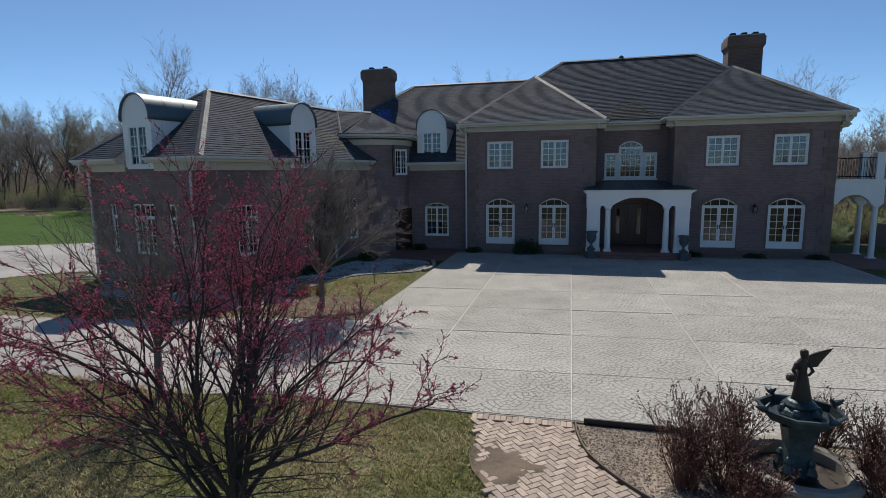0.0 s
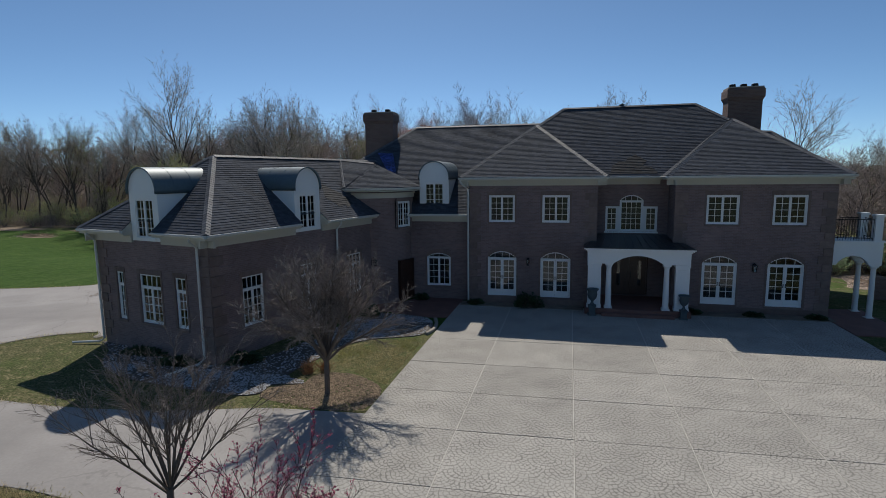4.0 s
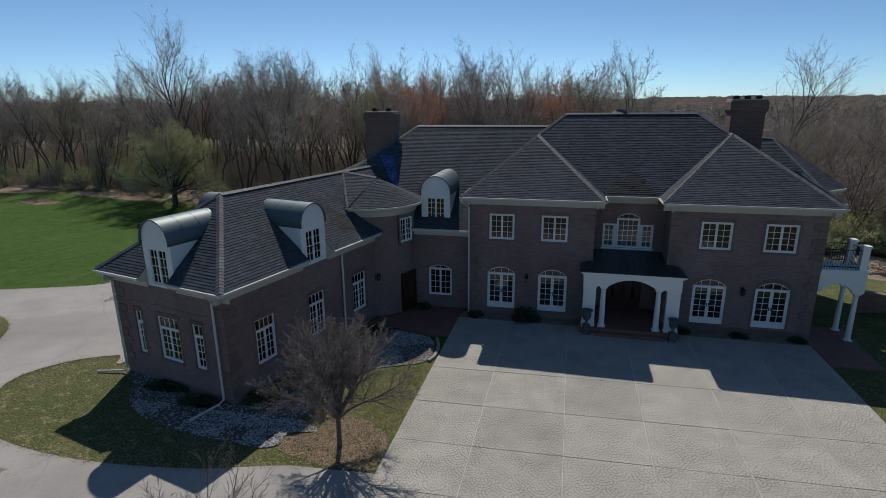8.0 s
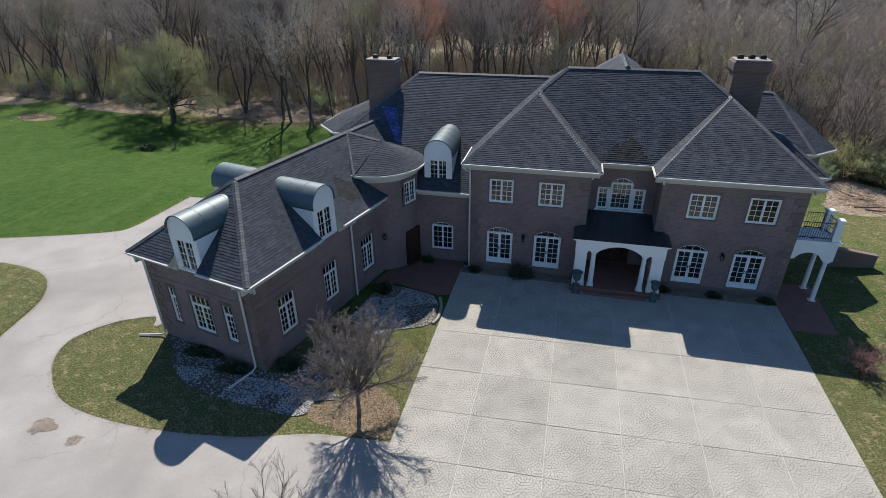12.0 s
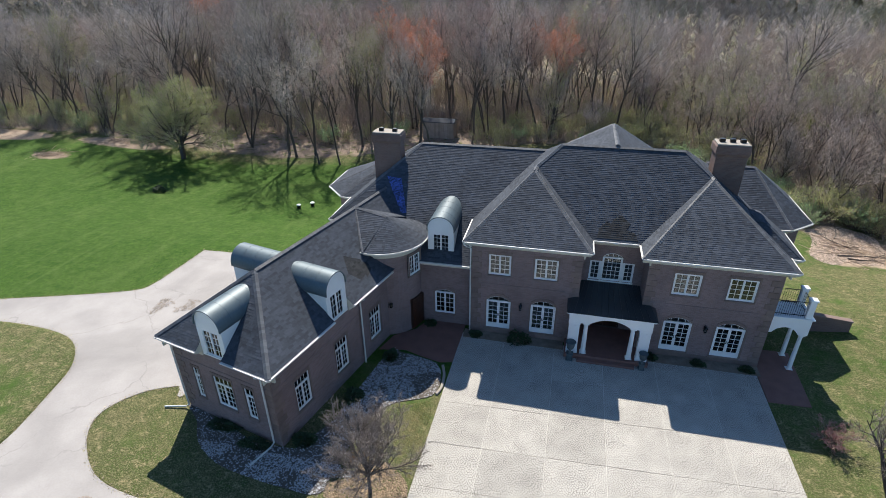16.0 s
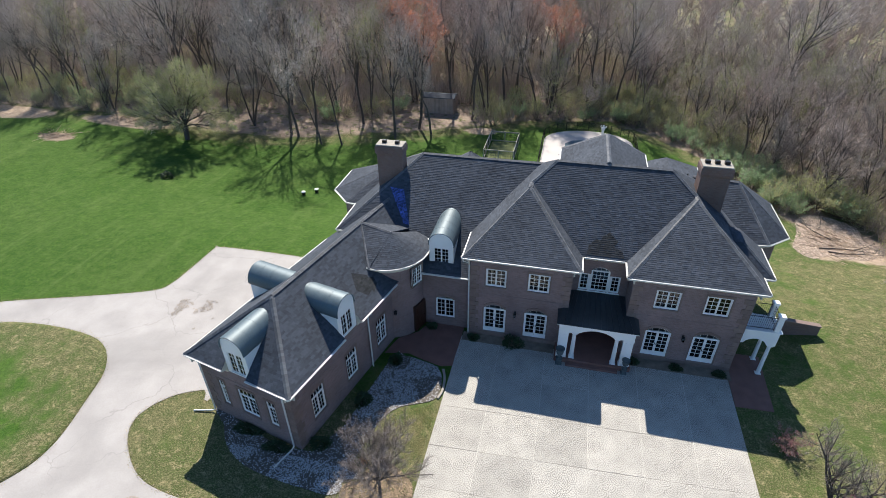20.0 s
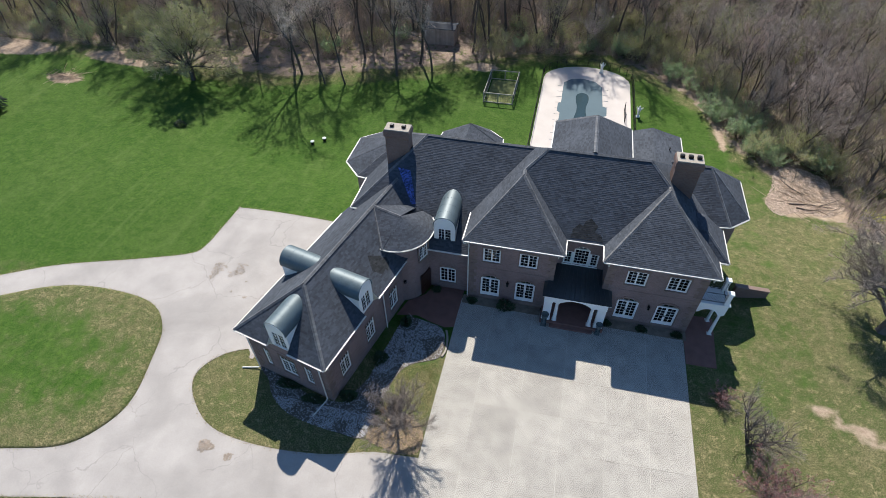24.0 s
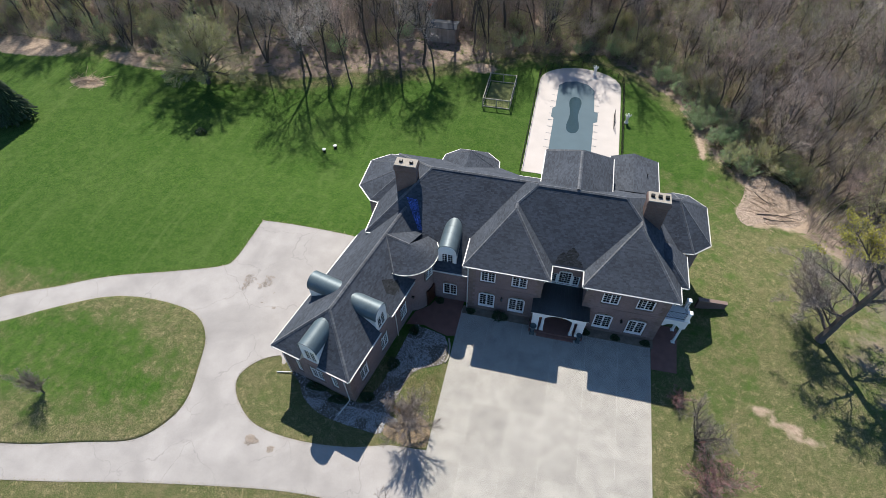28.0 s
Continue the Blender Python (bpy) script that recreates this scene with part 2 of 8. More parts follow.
def concrete_material(name, base, stamped):
    """Pale concrete; stamped has a pressed fan-and-cobble relief with darker joints."""
    m = material(name, base, 0.85, obj=0.15 if stamped else 0.0, var=0.2 if stamped else 0.17, scale=1.1 if stamped else 0.6, fine=14.0, spec=0.25, tint=tuple(k * 0.92 for k in base))
    n, l = m.node_tree.nodes, m.node_tree.links
    b = n["Principled BSDF"]
    pos = n.new("ShaderNodeNewGeometry").outputs["Position"]
    bn = n.new("ShaderNodeBump")
    old = b.inputs["Base Color"].links[0].from_socket
    if stamped:
        wob = n.new("ShaderNodeTexNoise")
        wob.inputs["Scale"].default_value, wob.inputs["Detail"].default_value = 3.5, 3
        l.new(pos, wob.inputs["Vector"])
        add = n.new("ShaderNodeVectorMath")
        add.operation = "MULTIPLY_ADD"
        l.new(wob.outputs["Color"], add.inputs[0])
        add.inputs[1].default_value = (0.22, 0.22, 0)
        l.new(pos, add.inputs[2])
        gate = n.new("ShaderNodeTexNoise")
        gate.inputs["Scale"].default_value, gate.inputs["Detail"].default_value = 0.8, 6
        l.new(pos, gate.inputs["Vector"])
        gr = n.new("ShaderNodeMapRange")
        gr.inputs["From Min"].default_value, gr.inputs["From Max"].default_value = 0.35, 0.6
        gr.inputs["To Min"].default_value, gr.inputs["To Max"].default_value = 1.0, 0.55
        l.new(gate.outputs["Fac"], gr.inputs["Value"])
        def mth(op, a, c=0.0):
            q = n.new("ShaderNodeMath")
            q.operation = op
            for i, v in enumerate((a, c)):
                if isinstance(v, float):
                    q.inputs[i].default_value = v
                else:
                    l.new(v, q.inputs[i])
            return q.outputs[0]

        sp = n.new("ShaderNodeSeparateXYZ")
        l.new(add.outputs[0], sp.inputs[0])
        v = mth("DIVIDE", sp.outputs["Y"], 0.48)
        row = mth("FLOOR", v)
        u = mth("ADD", mth("DIVIDE", sp.outputs["X"], 0.96), mth("MULTIPLY", row, 0.5))
        cx = mth("MULTIPLY", mth("SUBTRACT", mth("FRACT", u), 0.5), 2.0)
        fv = mth("SUBTRACT", 1.0, mth("FRACT", v))
        rad = mth("SQRT", mth("ADD", mth("MULTIPLY", cx, cx), mth("MULTIPLY", fv, fv)))
        rings = mth("MULTIPLY", rad, 4.0)
        arc = mth("LESS_THAN", mth("FRACT", rings), 0.22)
        spoke = mth("MULTIPLY", mth("ARCTAN2", cx, fv), mth("ADD", mth("FLOOR", rings), 0.5))
        cut = mth("LESS_THAN", mth("FRACT", mth("ADD", spoke, mth("MULTIPLY", mth("FLOOR", rings), 0.37))), 0.16)
        line = mth("MAXIMUM", mth("MULTIPLY", arc, 0.85), mth("MULTIPLY", cut, 0.7))
        f = n.new("ShaderNodeMath")
        f.operation = "MULTIPLY"
        l.new(line, f.inputs[0])
        l.new(gr.outputs[0], f.inputs[1])
        k = n.new("ShaderNodeMix")
        k.data_type = "RGBA"
        l.new(f.outputs[0], k.inputs["Factor"])
        l.new(old, k.inputs["A"])
        k.inputs["B"].default_value = (*[c * 0.33 for c in base], 1)
        l.new(k.outputs["Result"], b.inputs["Base Color"])
        l.new(mth("SUBTRACT", 1.0, line), bn.inputs["Height"])
        bn.inputs["Strength"].default_value, bn.inputs["Distance"].default_value = 0.75, 0.02
    else:
        t = n.new("ShaderNodeTexNoise")
        t.inputs["Scale"].default_value, t.inputs["Detail"].default_value = 50, 4
        l.new(pos, t.inputs["Vector"])
        l.new(t.outputs["Fac"], bn.inputs["Height"])
        st = n.new("ShaderNodeTexNoise")
        st.inputs["Scale"].default_value, st.inputs["Detail"].default_value, st.inputs["Distortion"].default_value = 0.16, 7, 0.6
        l.new(pos, st.inputs["Vector"])
        sr = n.new("ShaderNodeMapRange")
        sr.inputs["From Min"].default_value, sr.inputs["From Max"].default_value, sr.inputs["To Max"].default_value = 0.5, 0.72, 0.6
        l.new(st.outputs["Fac"], sr.inputs["Value"])
        cr = n.new("ShaderNodeTexVoronoi")
        cr.feature = "DISTANCE_TO_EDGE"
        cr.inputs["Scale"].default_value = 0.16
        wob = n.new("ShaderNodeTexNoise")
        wob.inputs["Scale"].default_value, wob.inputs["Detail"].default_value = 0.5, 6
        l.new(pos, wob.inputs["Vector"])
        add = n.new("ShaderNodeVectorMath")
        add.operation = "MULTIPLY_ADD"
        l.new(wob.outputs["Color"], add.inputs[0])
        add.inputs[1].default_value = (3.0, 3.0, 0)
        l.new(pos, add.inputs[2])
        l.new(add.outputs[0], cr.inputs["Vector"])
        crr = n.new("ShaderNodeMapRange")
        crr.inputs["From Min"].default_value, crr.inputs["From Max"].default_value, crr.inputs["To Min"].default_value, crr.inputs["To Max"].default_value = 0.002, 0.008, 0.5, 0.0
        l.new(cr.outputs["Distance"], crr.inputs["Value"])
        mx = n.new("ShaderNodeMath")
        mx.operation = "MAXIMUM"
        l.new(sr.outputs[0], mx.inputs[0])
        l.new(crr.outputs[0], mx.inputs[1])
        k = n.new("ShaderNodeMix")
        k.data_type = "RGBA"
        l.new(mx.outputs[0], k.inputs["Factor"])
        l.new(old, k.inputs["A"])
        k.inputs["B"].default_value = (*[c * 0.62 for c in base], 1)
        l.new(k.outputs["Result"], b.inputs["Base Color"])
        bn.inputs["Strength"].default_value, bn.inputs["Distance"].default_value = 0.3, 0.006
    l.new(bn.outputs[0], b.inputs["Normal"])
    return m


BRICK = brick_material("brown_brick", (0.235, 0.16, 0.148), (0.178, 0.122, 0.114), (0.245, 0.195, 0.183))
BRICK_DARK = brick_material("chimney_brick", (0.185, 0.112, 0.092), (0.145, 0.088, 0.072), (0.19, 0.15, 0.13))
QUOIN = material("brick_quoin", (0.19, 0.135, 0.115), 0.85, var=0.25, scale=4, fine=30, bump=0.4, obj=0.25)
SHINGLE = material("dark_slate_shingle", (0.063, 0.071, 0.085), 0.85, var=0.3, scale=0.5, fine=9.0, spec=0.1, island=0.42)
CAP = material("ridge_shingle", (0.1, 0.104, 0.112), 0.65, var=0.25, scale=0.6, fine=12.0, island=0.5)
WHITE = material("white_paint", (0.78, 0.78, 0.76), 0.45, var=0.05, scale=1.2, fine=25)
CREAM = material("cream_trim", (0.52, 0.48, 0.39), 0.55, var=0.08, scale=0.8, fine=20)
GUTTER = material("white_gutter", (0.6, 0.59, 0.55), 0.4, var=0.06, scale=1.0, fine=20)
COPPER = material("weathered_copper", (0.085, 0.12, 0.135), 0.52, metal=0.2, var=0.22, scale=1.2, fine=10, spec=0.6)
METALROOF = material("dark_standing_seam", (0.05, 0.06, 0.065), 0.35, metal=0.4, var=0.25, scale=1.0, fine=10)
GLASS = glass_material()
ROOM = material("dim_interior", (0.16, 0.15, 0.14), 0.9, var=0.1)
WOOD = material("mahogany_door", (0.045, 0.018, 0.011), 0.35, var=0.3, scale=3, fine=25)
IRON = material("black_iron", (0.015, 0.015, 0.016), 0.45, metal=0.6, var=0.2)
BRONZE = material("verdigris_bronze", (0.03, 0.04, 0.04), 0.45, metal=0.45, var=0.45, scale=5, fine=30, tint=(0.07, 0.11, 0.115), bump=0.3, bump_scale=30)
STONE = material("cast_stone", (0.31, 0.275, 0.23), 0.85, var=0.2, scale=4, fine=30, bump=0.3)
GROUND = ground_material()
COURT = concrete_material("stamped_concrete", (0.445, 0.42, 0.375), True)
DRIVE = concrete_material("driveway_concrete", (0.366, 0.342, 0.320), False)
JOINT = material("joint_filler", (0.26, 0.235, 0.2), 0.9)
PALE_JOINT = material("pale_sealant", (0.58, 0.55, 0.49), 0.8, var=0.2, scale=3, fine=20)
PAVER = material("clay_paver", (0.42, 0.33, 0.26), 0.85, var=0.2, scale=3, fine=30, bump=0.4, obj=0.45)
PAVER_RED = material("red_brick_paving", (0.2, 0.1, 0.08), 0.85, var=0.25, scale=1.5, fine=20, bump=0.3)
BARK = material("grey_bark", (0.095, 0.08, 0.068), 0.9, var=0.3, scale=2, fine=20, obj=0.5)
BARK_DARK = material("dark_bark", (0.06, 0.045, 0.04), 0.9, var=0.35, scale=3, fine=25)
TWIG = material("bare_twigs", (0.46, 0.385, 0.33), 0.9, var=0.2, scale=0.2, fine=3, obj=0.6)
THICKET_TWIG = material("thicket_twigs", (0.4, 0.33, 0.285), 0.9, var=0.25, scale=0.2, fine=3, obj=0.6)
GREY_TWIG = material("grey_brown_twigs", (0.27, 0.225, 0.195), 0.9, var=0.2, scale=0.2, fine=3)
TWIG_RED = material("reddish_twigs", (0.45, 0.325, 0.275), 0.9, var=0.2, scale=0.2, fine=3, obj=0.4)
BUD_GREEN = leaf_material("green_buds", (0.3, 0.33, 0.12), obj=0.4)
BUD_RED = leaf_material("red_maple_buds", (0.5, 0.2, 0.11), obj=0.4)
STAINED = material("stained_shingle", (0.03, 0.032, 0.034), 0.8, var=0.4, scale=1.5, fine=9, spec=0.2, island=0.7)
# shingle with the sky's reflection painted in as a blue base colour
SHEEN_TINT = material("painted_sky_sheen", (0.05, 0.085, 0.27), 0.45, var=0.9, scale=2.2, fine=9, island=1.95)
VASE_BARK = material("vase_tree_bark", (0.13, 0.105, 0.09), 0.9, var=0.3, scale=3, fine=25)
BUD_PINK = leaf_material("magenta_buds", (0.6, 0.19, 0.28))
LEAF = material("yew_needles", (0.025, 0.05, 0.015), 0.7, var=0.4, scale=2, fine=14, island=0.6)
SHRUB = leaf_material("spring_shrub_leaves", (0.42, 0.43, 0.21), obj=0.4)
GREEN_SHRUB = leaf_material("green_shrub_leaves", (0.33, 0.44, 0.25))
PALE_LEAF = leaf_material("pale_new_leaves", (0.35, 0.37, 0.17))
CANE = material("red_brown_canes", (0.12, 0.05, 0.034), 0.8, var=0.3, scale=4, fine=20)
MULCH = material("bark_mulch", (0.27, 0.215, 0.165), 0.95, var=0.5, scale=2, fine=45, island=1.3)
PEBBLE = material("white_river_stones", (0.37, 0.37, 0.375), 0.7, var=0.15, scale=2, fine=20, island=0.5)
WATER = material("pool_cover_mesh", (0.075, 0.12, 0.145), 0.85, var=0.12, scale=0.5, fine=10)
WATER_DARK = material("standing_water", (0.03, 0.055, 0.065), 0.08, var=0.1)
POOLDECK = material("pale_pool_deck", (0.5, 0.455, 0.42), 0.85, var=0.12, scale=0.4, fine=12)
PALE_TIMBER = material("pale_timber", (0.34, 0.32, 0.27), 0.85, var=0.2, scale=2, fine=20)
SHED_WOOD = material("silvered_boards", (0.34, 0.265, 0.215), 0.9, var=0.3, scale=1.5, fine=20, obj=0.3)
WEATHERED = material("weathered_wood", (0.2, 0.17, 0.14), 0.9, var=0.25, scale=2, fine=20)
MUD = material("wet_sand_patch", (0.17, 0.125, 0.085), 0.92, var=0.35, scale=3, fine=20, tint=(0.09, 0.065, 0.045))
BLADE = leaf_material("grass_blades", (0.26, 0.26, 0.095), island=1.0, tint=(0.5, 0.42, 0.25))


from mathutils.geometry import tessellate_polygon


# ---- mesh building ----
class MB:
    """Collects vertices and faces, then makes one mesh object."""

    def __init__(self, m=None):
        self.v, self.f, self.m = [], [], m

    def add(self, vs, fs):
        k = len(self.v)
        self.v += [tuple(self.m @ Vector(p)) for p in vs] if self.m else [tuple(p) for p in vs]
        self.f += [tuple(i + k for i in f) for f in fs]

    def box(self, x0, y0, z0, x1, y1, z1, c=0.0):
        """A box, its four upright edges and top edges cut back by c."""
        if not c:
            self.add([(x0, y0, z0), (x1, y0, z0), (x1, y1, z0), (x0, y1, z0), (x0, y0, z1), (x1, y0, z1), (x1, y1, z1), (x0, y1, z1)],
                     [(0, 3, 2, 1), (4, 5, 6, 7), (0, 1, 5, 4), (1, 2, 6, 5), (2, 3, 7, 6), (3, 0, 4, 7)])
            return
        ring = [(x0 + c, y0), (x1 - c, y0), (x1, y0 + c), (x1, y1 - c), (x1 - c, y1), (x0 + c, y1), (x0, y1 - c), (x0, y0 + c)]
        mx, my = (x0 + x1) / 2, (y0 + y1) / 2
        top = [(mx + (x - mx) * (1 - c / max(abs(x1 - mx), 1e-4)), my + (y - my) * (1 - c / max(abs(y1 - my), 1e-4))) for x, y in ring]
        self.rings([[(x, y, z0) for x, y in ring], [(x, y, z1 - c) for x, y in ring], [(x, y, z1) for x, y in top]])

    def rings(self, rr, cap=True, closed=True):
        """Skin through rings of equal length."""
        n = len(rr[0])
        vs = [p for r in rr for p in r]
        fs = []
        for k in range(len(rr) - 1):
            for i in range(n if closed else n - 1):
                j = (i + 1) % n
                fs.append((k * n + i, k * n + j, (k + 1) * n + j, (k + 1) * n + i))
        if cap:
            fs.append(tuple(range(n - 1, -1, -1)))
            fs.append(tuple((len(rr) - 1) * n + i for i in range(n)))
        self.add(vs, fs)

    def prism(self, pts, z0, z1):
        self.rings([[(x, y, z0) for x, y in pts], [(x, y, z1) for x, y in pts]])

    def lathe(self, cx, cy, prof, n=16, a0=0.0):
        """Turned shape from (radius, height) pairs."""
        self.rings([[(cx + r * math.cos(a0 + 2 * math.pi * i / n), cy + r * math.sin(a0 + 2 * math.pi * i / n), z) for i in range(n)] for r, z in prof])

    def tube(self, pts, r, n=6):
        """Round bar along points; r is one radius or one a point."""
        rr = r if isinstance(r, (list, tuple)) else [r] * len(pts)
        P = [Vector(p) for p in pts]
        rings = []
        for i, p in enumerate(P):
            d = (P[min(i + 1, len(P) - 1)] - P[max(i - 1, 0)]).normalized()
            a = d.orthogonal().normalized() if abs(d.z) > 0.95 else d.cross(Vector((0, 0, 1))).normalized()
            b = d.cross(a)
            rings.append([p + (a * math.cos(2 * math.pi * k / n) + b * math.sin(2 * math.pi * k / n)) * rr[i] for k in range(n)])
        self.rings(rings)

    def extrude(self, outline, y0, y1):
        """Flat outline in x and z, given depth from y0 to y1."""
        n = len(outline)
        tris = tessellate_polygon([[Vector((x, z, 0)) for x, z in outline]])
        self.add([(x, y0, z) for x, z in outline] + [(x, y1, z) for x, z in outline], [tuple(t) for t in tris] + [tuple(n + i for i in t)[::-1] for t in tris] + [(i, (i + 1) % n, n + (i + 1) % n, n + i) for i in range(n)])

    def make(self, name, mat, parent=None, label="", smooth=False):
        me = bpy.data.meshes.new(name)
        me.from_pydata(self.v, [], self.f)
        me.materials.append(mat)
        if smooth:
            me.polygons.foreach_set("use_smooth", [True] * len(me.polygons))
        me.update()
        ob = new(name, me)
        if parent is not None:
            ob.parent = parent
        if label:
            ob["label"] = label
        return ob


def empty(name, at=(0, 0, 0), label="", category="", group="", kind=""):
    ob = new(name)
    ob.matrix_world = Matrix.Translation(at)
    bpy.context.view_layer.update()
    return tagged(ob, label, category, group, kind)


def smooth_line(pts, step=6):
    """Closed Catmull-Rom curve through points in the plan."""
    out, n = [], len(pts)
    for i in range(n):
        p0, p1, p2, p3 = (Vector(pts[(i + k) % n]) for k in (-1, 0, 1, 2))
        for s in range(step):
            t = s / step
            out.append(0.5 * ((2 * p1) + (p2 - p0) * t + (2 * p0 - 5 * p1 + 4 * p2 - p3) * t * t + (3 * p1 - p0 - 3 * p2 + p3) * t ** 3))
    return [(p.x, p.y) for p in out]


def clamp01(t):
    return max(0.0, min(1.0, t))


def step01(t):
    t = clamp01(t)
    return t * t * (3 - 2 * t)


def land(x, y):
    """Height of the ground: level in front, falling behind the house, hills far off."""
    side = 0.12 + 0.88 * step01((x + 75) / 52)
    z = -2.9 * step01((y - 33) / 21) * side
    d = math.hypot(x, y - 20)
    if y > 85:
        z -= 4.0 * step01((y - 85) / 120)
    z += 16 * step01((d - 500) / 1500) + 14 * step01((d - 500) / 1600) * noise.noise(Vector((x * 0.0011, y * 0.0011, 3.1)))
    return z


# ---- ground: one sheet to the horizon ----
def axis_steps(lo, hi, fine, grow):
    a = list(np.arange(lo, hi + 1e-6, fine))
    s = fine
    while a[-1] < 3400:
        s *= grow
        a.append(a[-1] + s)
    s = fine
    while a[0] > -3400:
        s *= grow
        a.insert(0, a[0] - s)
    return a


def wood_edge(x):
    """Where the trees begin behind the lawn: y for a given x."""
    pts = [(-400, 40), (-110, 58), (-88, 66), (-62, 66), (-50, 65), (-40, 66), (-30, 71), (-18, 76), (-6, 82), (6, 84), (12, 79), (17, 73), (21, 62), (25, 55), (31, 47), (36, 38), (45, 24), (60, 5), (90, -20), (400, -60)]
    for (x0, y0), (x1, y1) in zip(pts, pts[1:]):
        if x0 <= x <= x1:
            return y0 + (y1 - y0) * (x - x0) / (x1 - x0)
    return 40.0


def open_floor(x, y, d):
    """Leaf-strewn ground without brush behind the first trees of the lawn."""
    depth = 9.0 if -58 < x < -40 else (6.5 if -40 <= x < -26 else 3.0)
    return -58 < x < -14 and d < depth + 1.5 * math.sin(x * 0.9)


def heap_spot(x, y):
    """Bare ground round the brush heap, free of growth."""
    return ((x - 27.2) / 4.3) ** 2 + ((y - 53.2) / 5.6) ** 2 < 1


def build_ground():
    xs, ys = axis_steps(-95, 60, 1.0, 1.16), axis_steps(-12, 100, 1.0, 1.16)
    nx, ny = len(xs), len(ys)
    vs = [(x, y, land(x, y)) for y in ys for x in xs]
    fs = [(j * nx + i, j * nx + i + 1, (j + 1) * nx + i + 1, (j + 1) * nx + i) for j in range(ny - 1) for i in range(nx - 1)]
    me = bpy.data.meshes.new("ground")
    me.from_pydata(vs, [], fs)
    me.materials.append(GROUND)
    me.polygons.foreach_set("use_smooth", [True] * len(me.polygons))
    zone = me.color_attributes.new("zone", "FLOAT_COLOR", "POINT")
    for i, (x, y, z) in enumerate(vs):
        d = y - wood_edge(x)
        r = step01(d / 6 + 0.5) * (0.95 - (0.5 if x > 14 else 0.4) * step01((d - (4 if x > 14 else 12)) / 6))
        g = (0.8 - 0.1 * step01((y - 10) / 3)) * (1 - step01((y - 18) / 12))
        if x > 10:
            g = max(0.56 * (1 - step01((y - 45) / 30)), 0.5 * step01((x - 18) / 8)) + 0.25 * (1 - step01((y - 16) / 10))
        g = max(g, 0.6 * step01((y - wood_edge(x) + 9) / 8))
        b = 0.0
        for cx, cy, rx, ry in ((-69, 56, 2.7, 1.15), (25.6, 51.2, 2.3, 2.4), (27.6, 54.6, 2.6, 3.2), (28.8, 50.6, 2.2, 1.6), (-86, 63, 9, 2.5), (-64, 63.5, 7, 1.8), (19.9, 67.5, 0.8, 7), (-12.6, 76, 2.5, 1.2), (21.2, 23.6, 1.9, 0.5), (22.8, 23.0, 1.6, 0.45), (24.4, 22.3, 1.9, 0.5)):
            q = ((x - cx) / rx) ** 2 + ((y - cy) / ry) ** 2
            b = max(b, (0.6 if cy < 30 else 0.85) * clamp01(1.7 - q))
        r = max(r, 0.42 * clamp01(1.6 - ((x - 34) / 5) ** 2 - ((y - 31) / 9) ** 2))
        if 14 < x < 30 and y < 48:
            g = max(g, 0.42 + 0.26 * step01((x - 17) / 6))
        zone.data[i].color = (r, g, b, 1)
    return tagged(new("ground", me), "green lawn running into brown leafy woodland floor", "ground", kind="structure")


build_ground()


def sheet(name, pts, z0, z1, mat, label, category, kind="structure", parent=None):
    b = MB()
    tris = tessellate_polygon([[Vector((x, y, 0)) for x, y in pts]])
    n = len(pts)
    b.add([(x, y, z1) for x, y in pts], [t if (Vector(pts[t[1]]) - Vector(pts[t[0]])).cross(Vector(pts[t[2]]) - Vector(pts[t[0]])) > 0 else t[::-1] for t in tris])
    b.add([(x, y, z) for z in (z0, z1) for x, y in pts], [(i, (i + 1) % n, n + (i + 1) % n, n + i) for i in range(n)])
    return tagged(b.make(name, mat, parent), label, category, kind=kind)


# driveway, with the grass island laid over it
DRIVE_LINE = [(-6.0, 8.95), (-6.0, 14.3), (-9.0, 14.05), (-12.0, 13.2), (-15.5, 12.75), (-18.8, 12.8), (-21.3, 13.4), (-23.3, 14.95), (-24.2, 16.4), (-24.0, 17.7), (-22.9, 19.0), (-21.4, 19.75), (-20.3, 19.9), (-17.6, 33.2), (-18.5, 35.0), (-25, 35.4), (-30.2, 35.25), (-30.5, 35.0), (-30.72, 31.75), (-30.95, 29.5), (-31.9, 28.2),
              (-36.7, 26.4), (-42.9, 24.3), (-47.3, 22.0), (-53, 19.0), (-64, 10), (-82, -8), (-90, -8), (-66, 4), (-56, 3.4), (-46, 3.2), (-38.8, 4.4), (-34.2, 5.3), (-27.5, 6.75), (-20.8, 8.0), (-16.2, 8.7), (-12.2, 8.95)]
ISLAND = [(-50, 17), (-46.1, 19.5), (-41.9, 21.8), (-38, 22.7), (-33.5, 22.6), (-31.0, 21.8), (-29.2, 19.9), (-28.4, 17.4), (-27.7, 14.0), (-28.3, 11.7), (-30.2, 9.7), (-34.0, 8.6), (-41, 6.9), (-50, 6.2), (-58, 8), (-57, 13)]
sheet("driveway", DRIVE_LINE[:2] + smooth_line(DRIVE_LINE, 4)[8:], -0.25, 0.025, DRIVE, "pale worn concrete driveway sweeping past the house", "driveway")


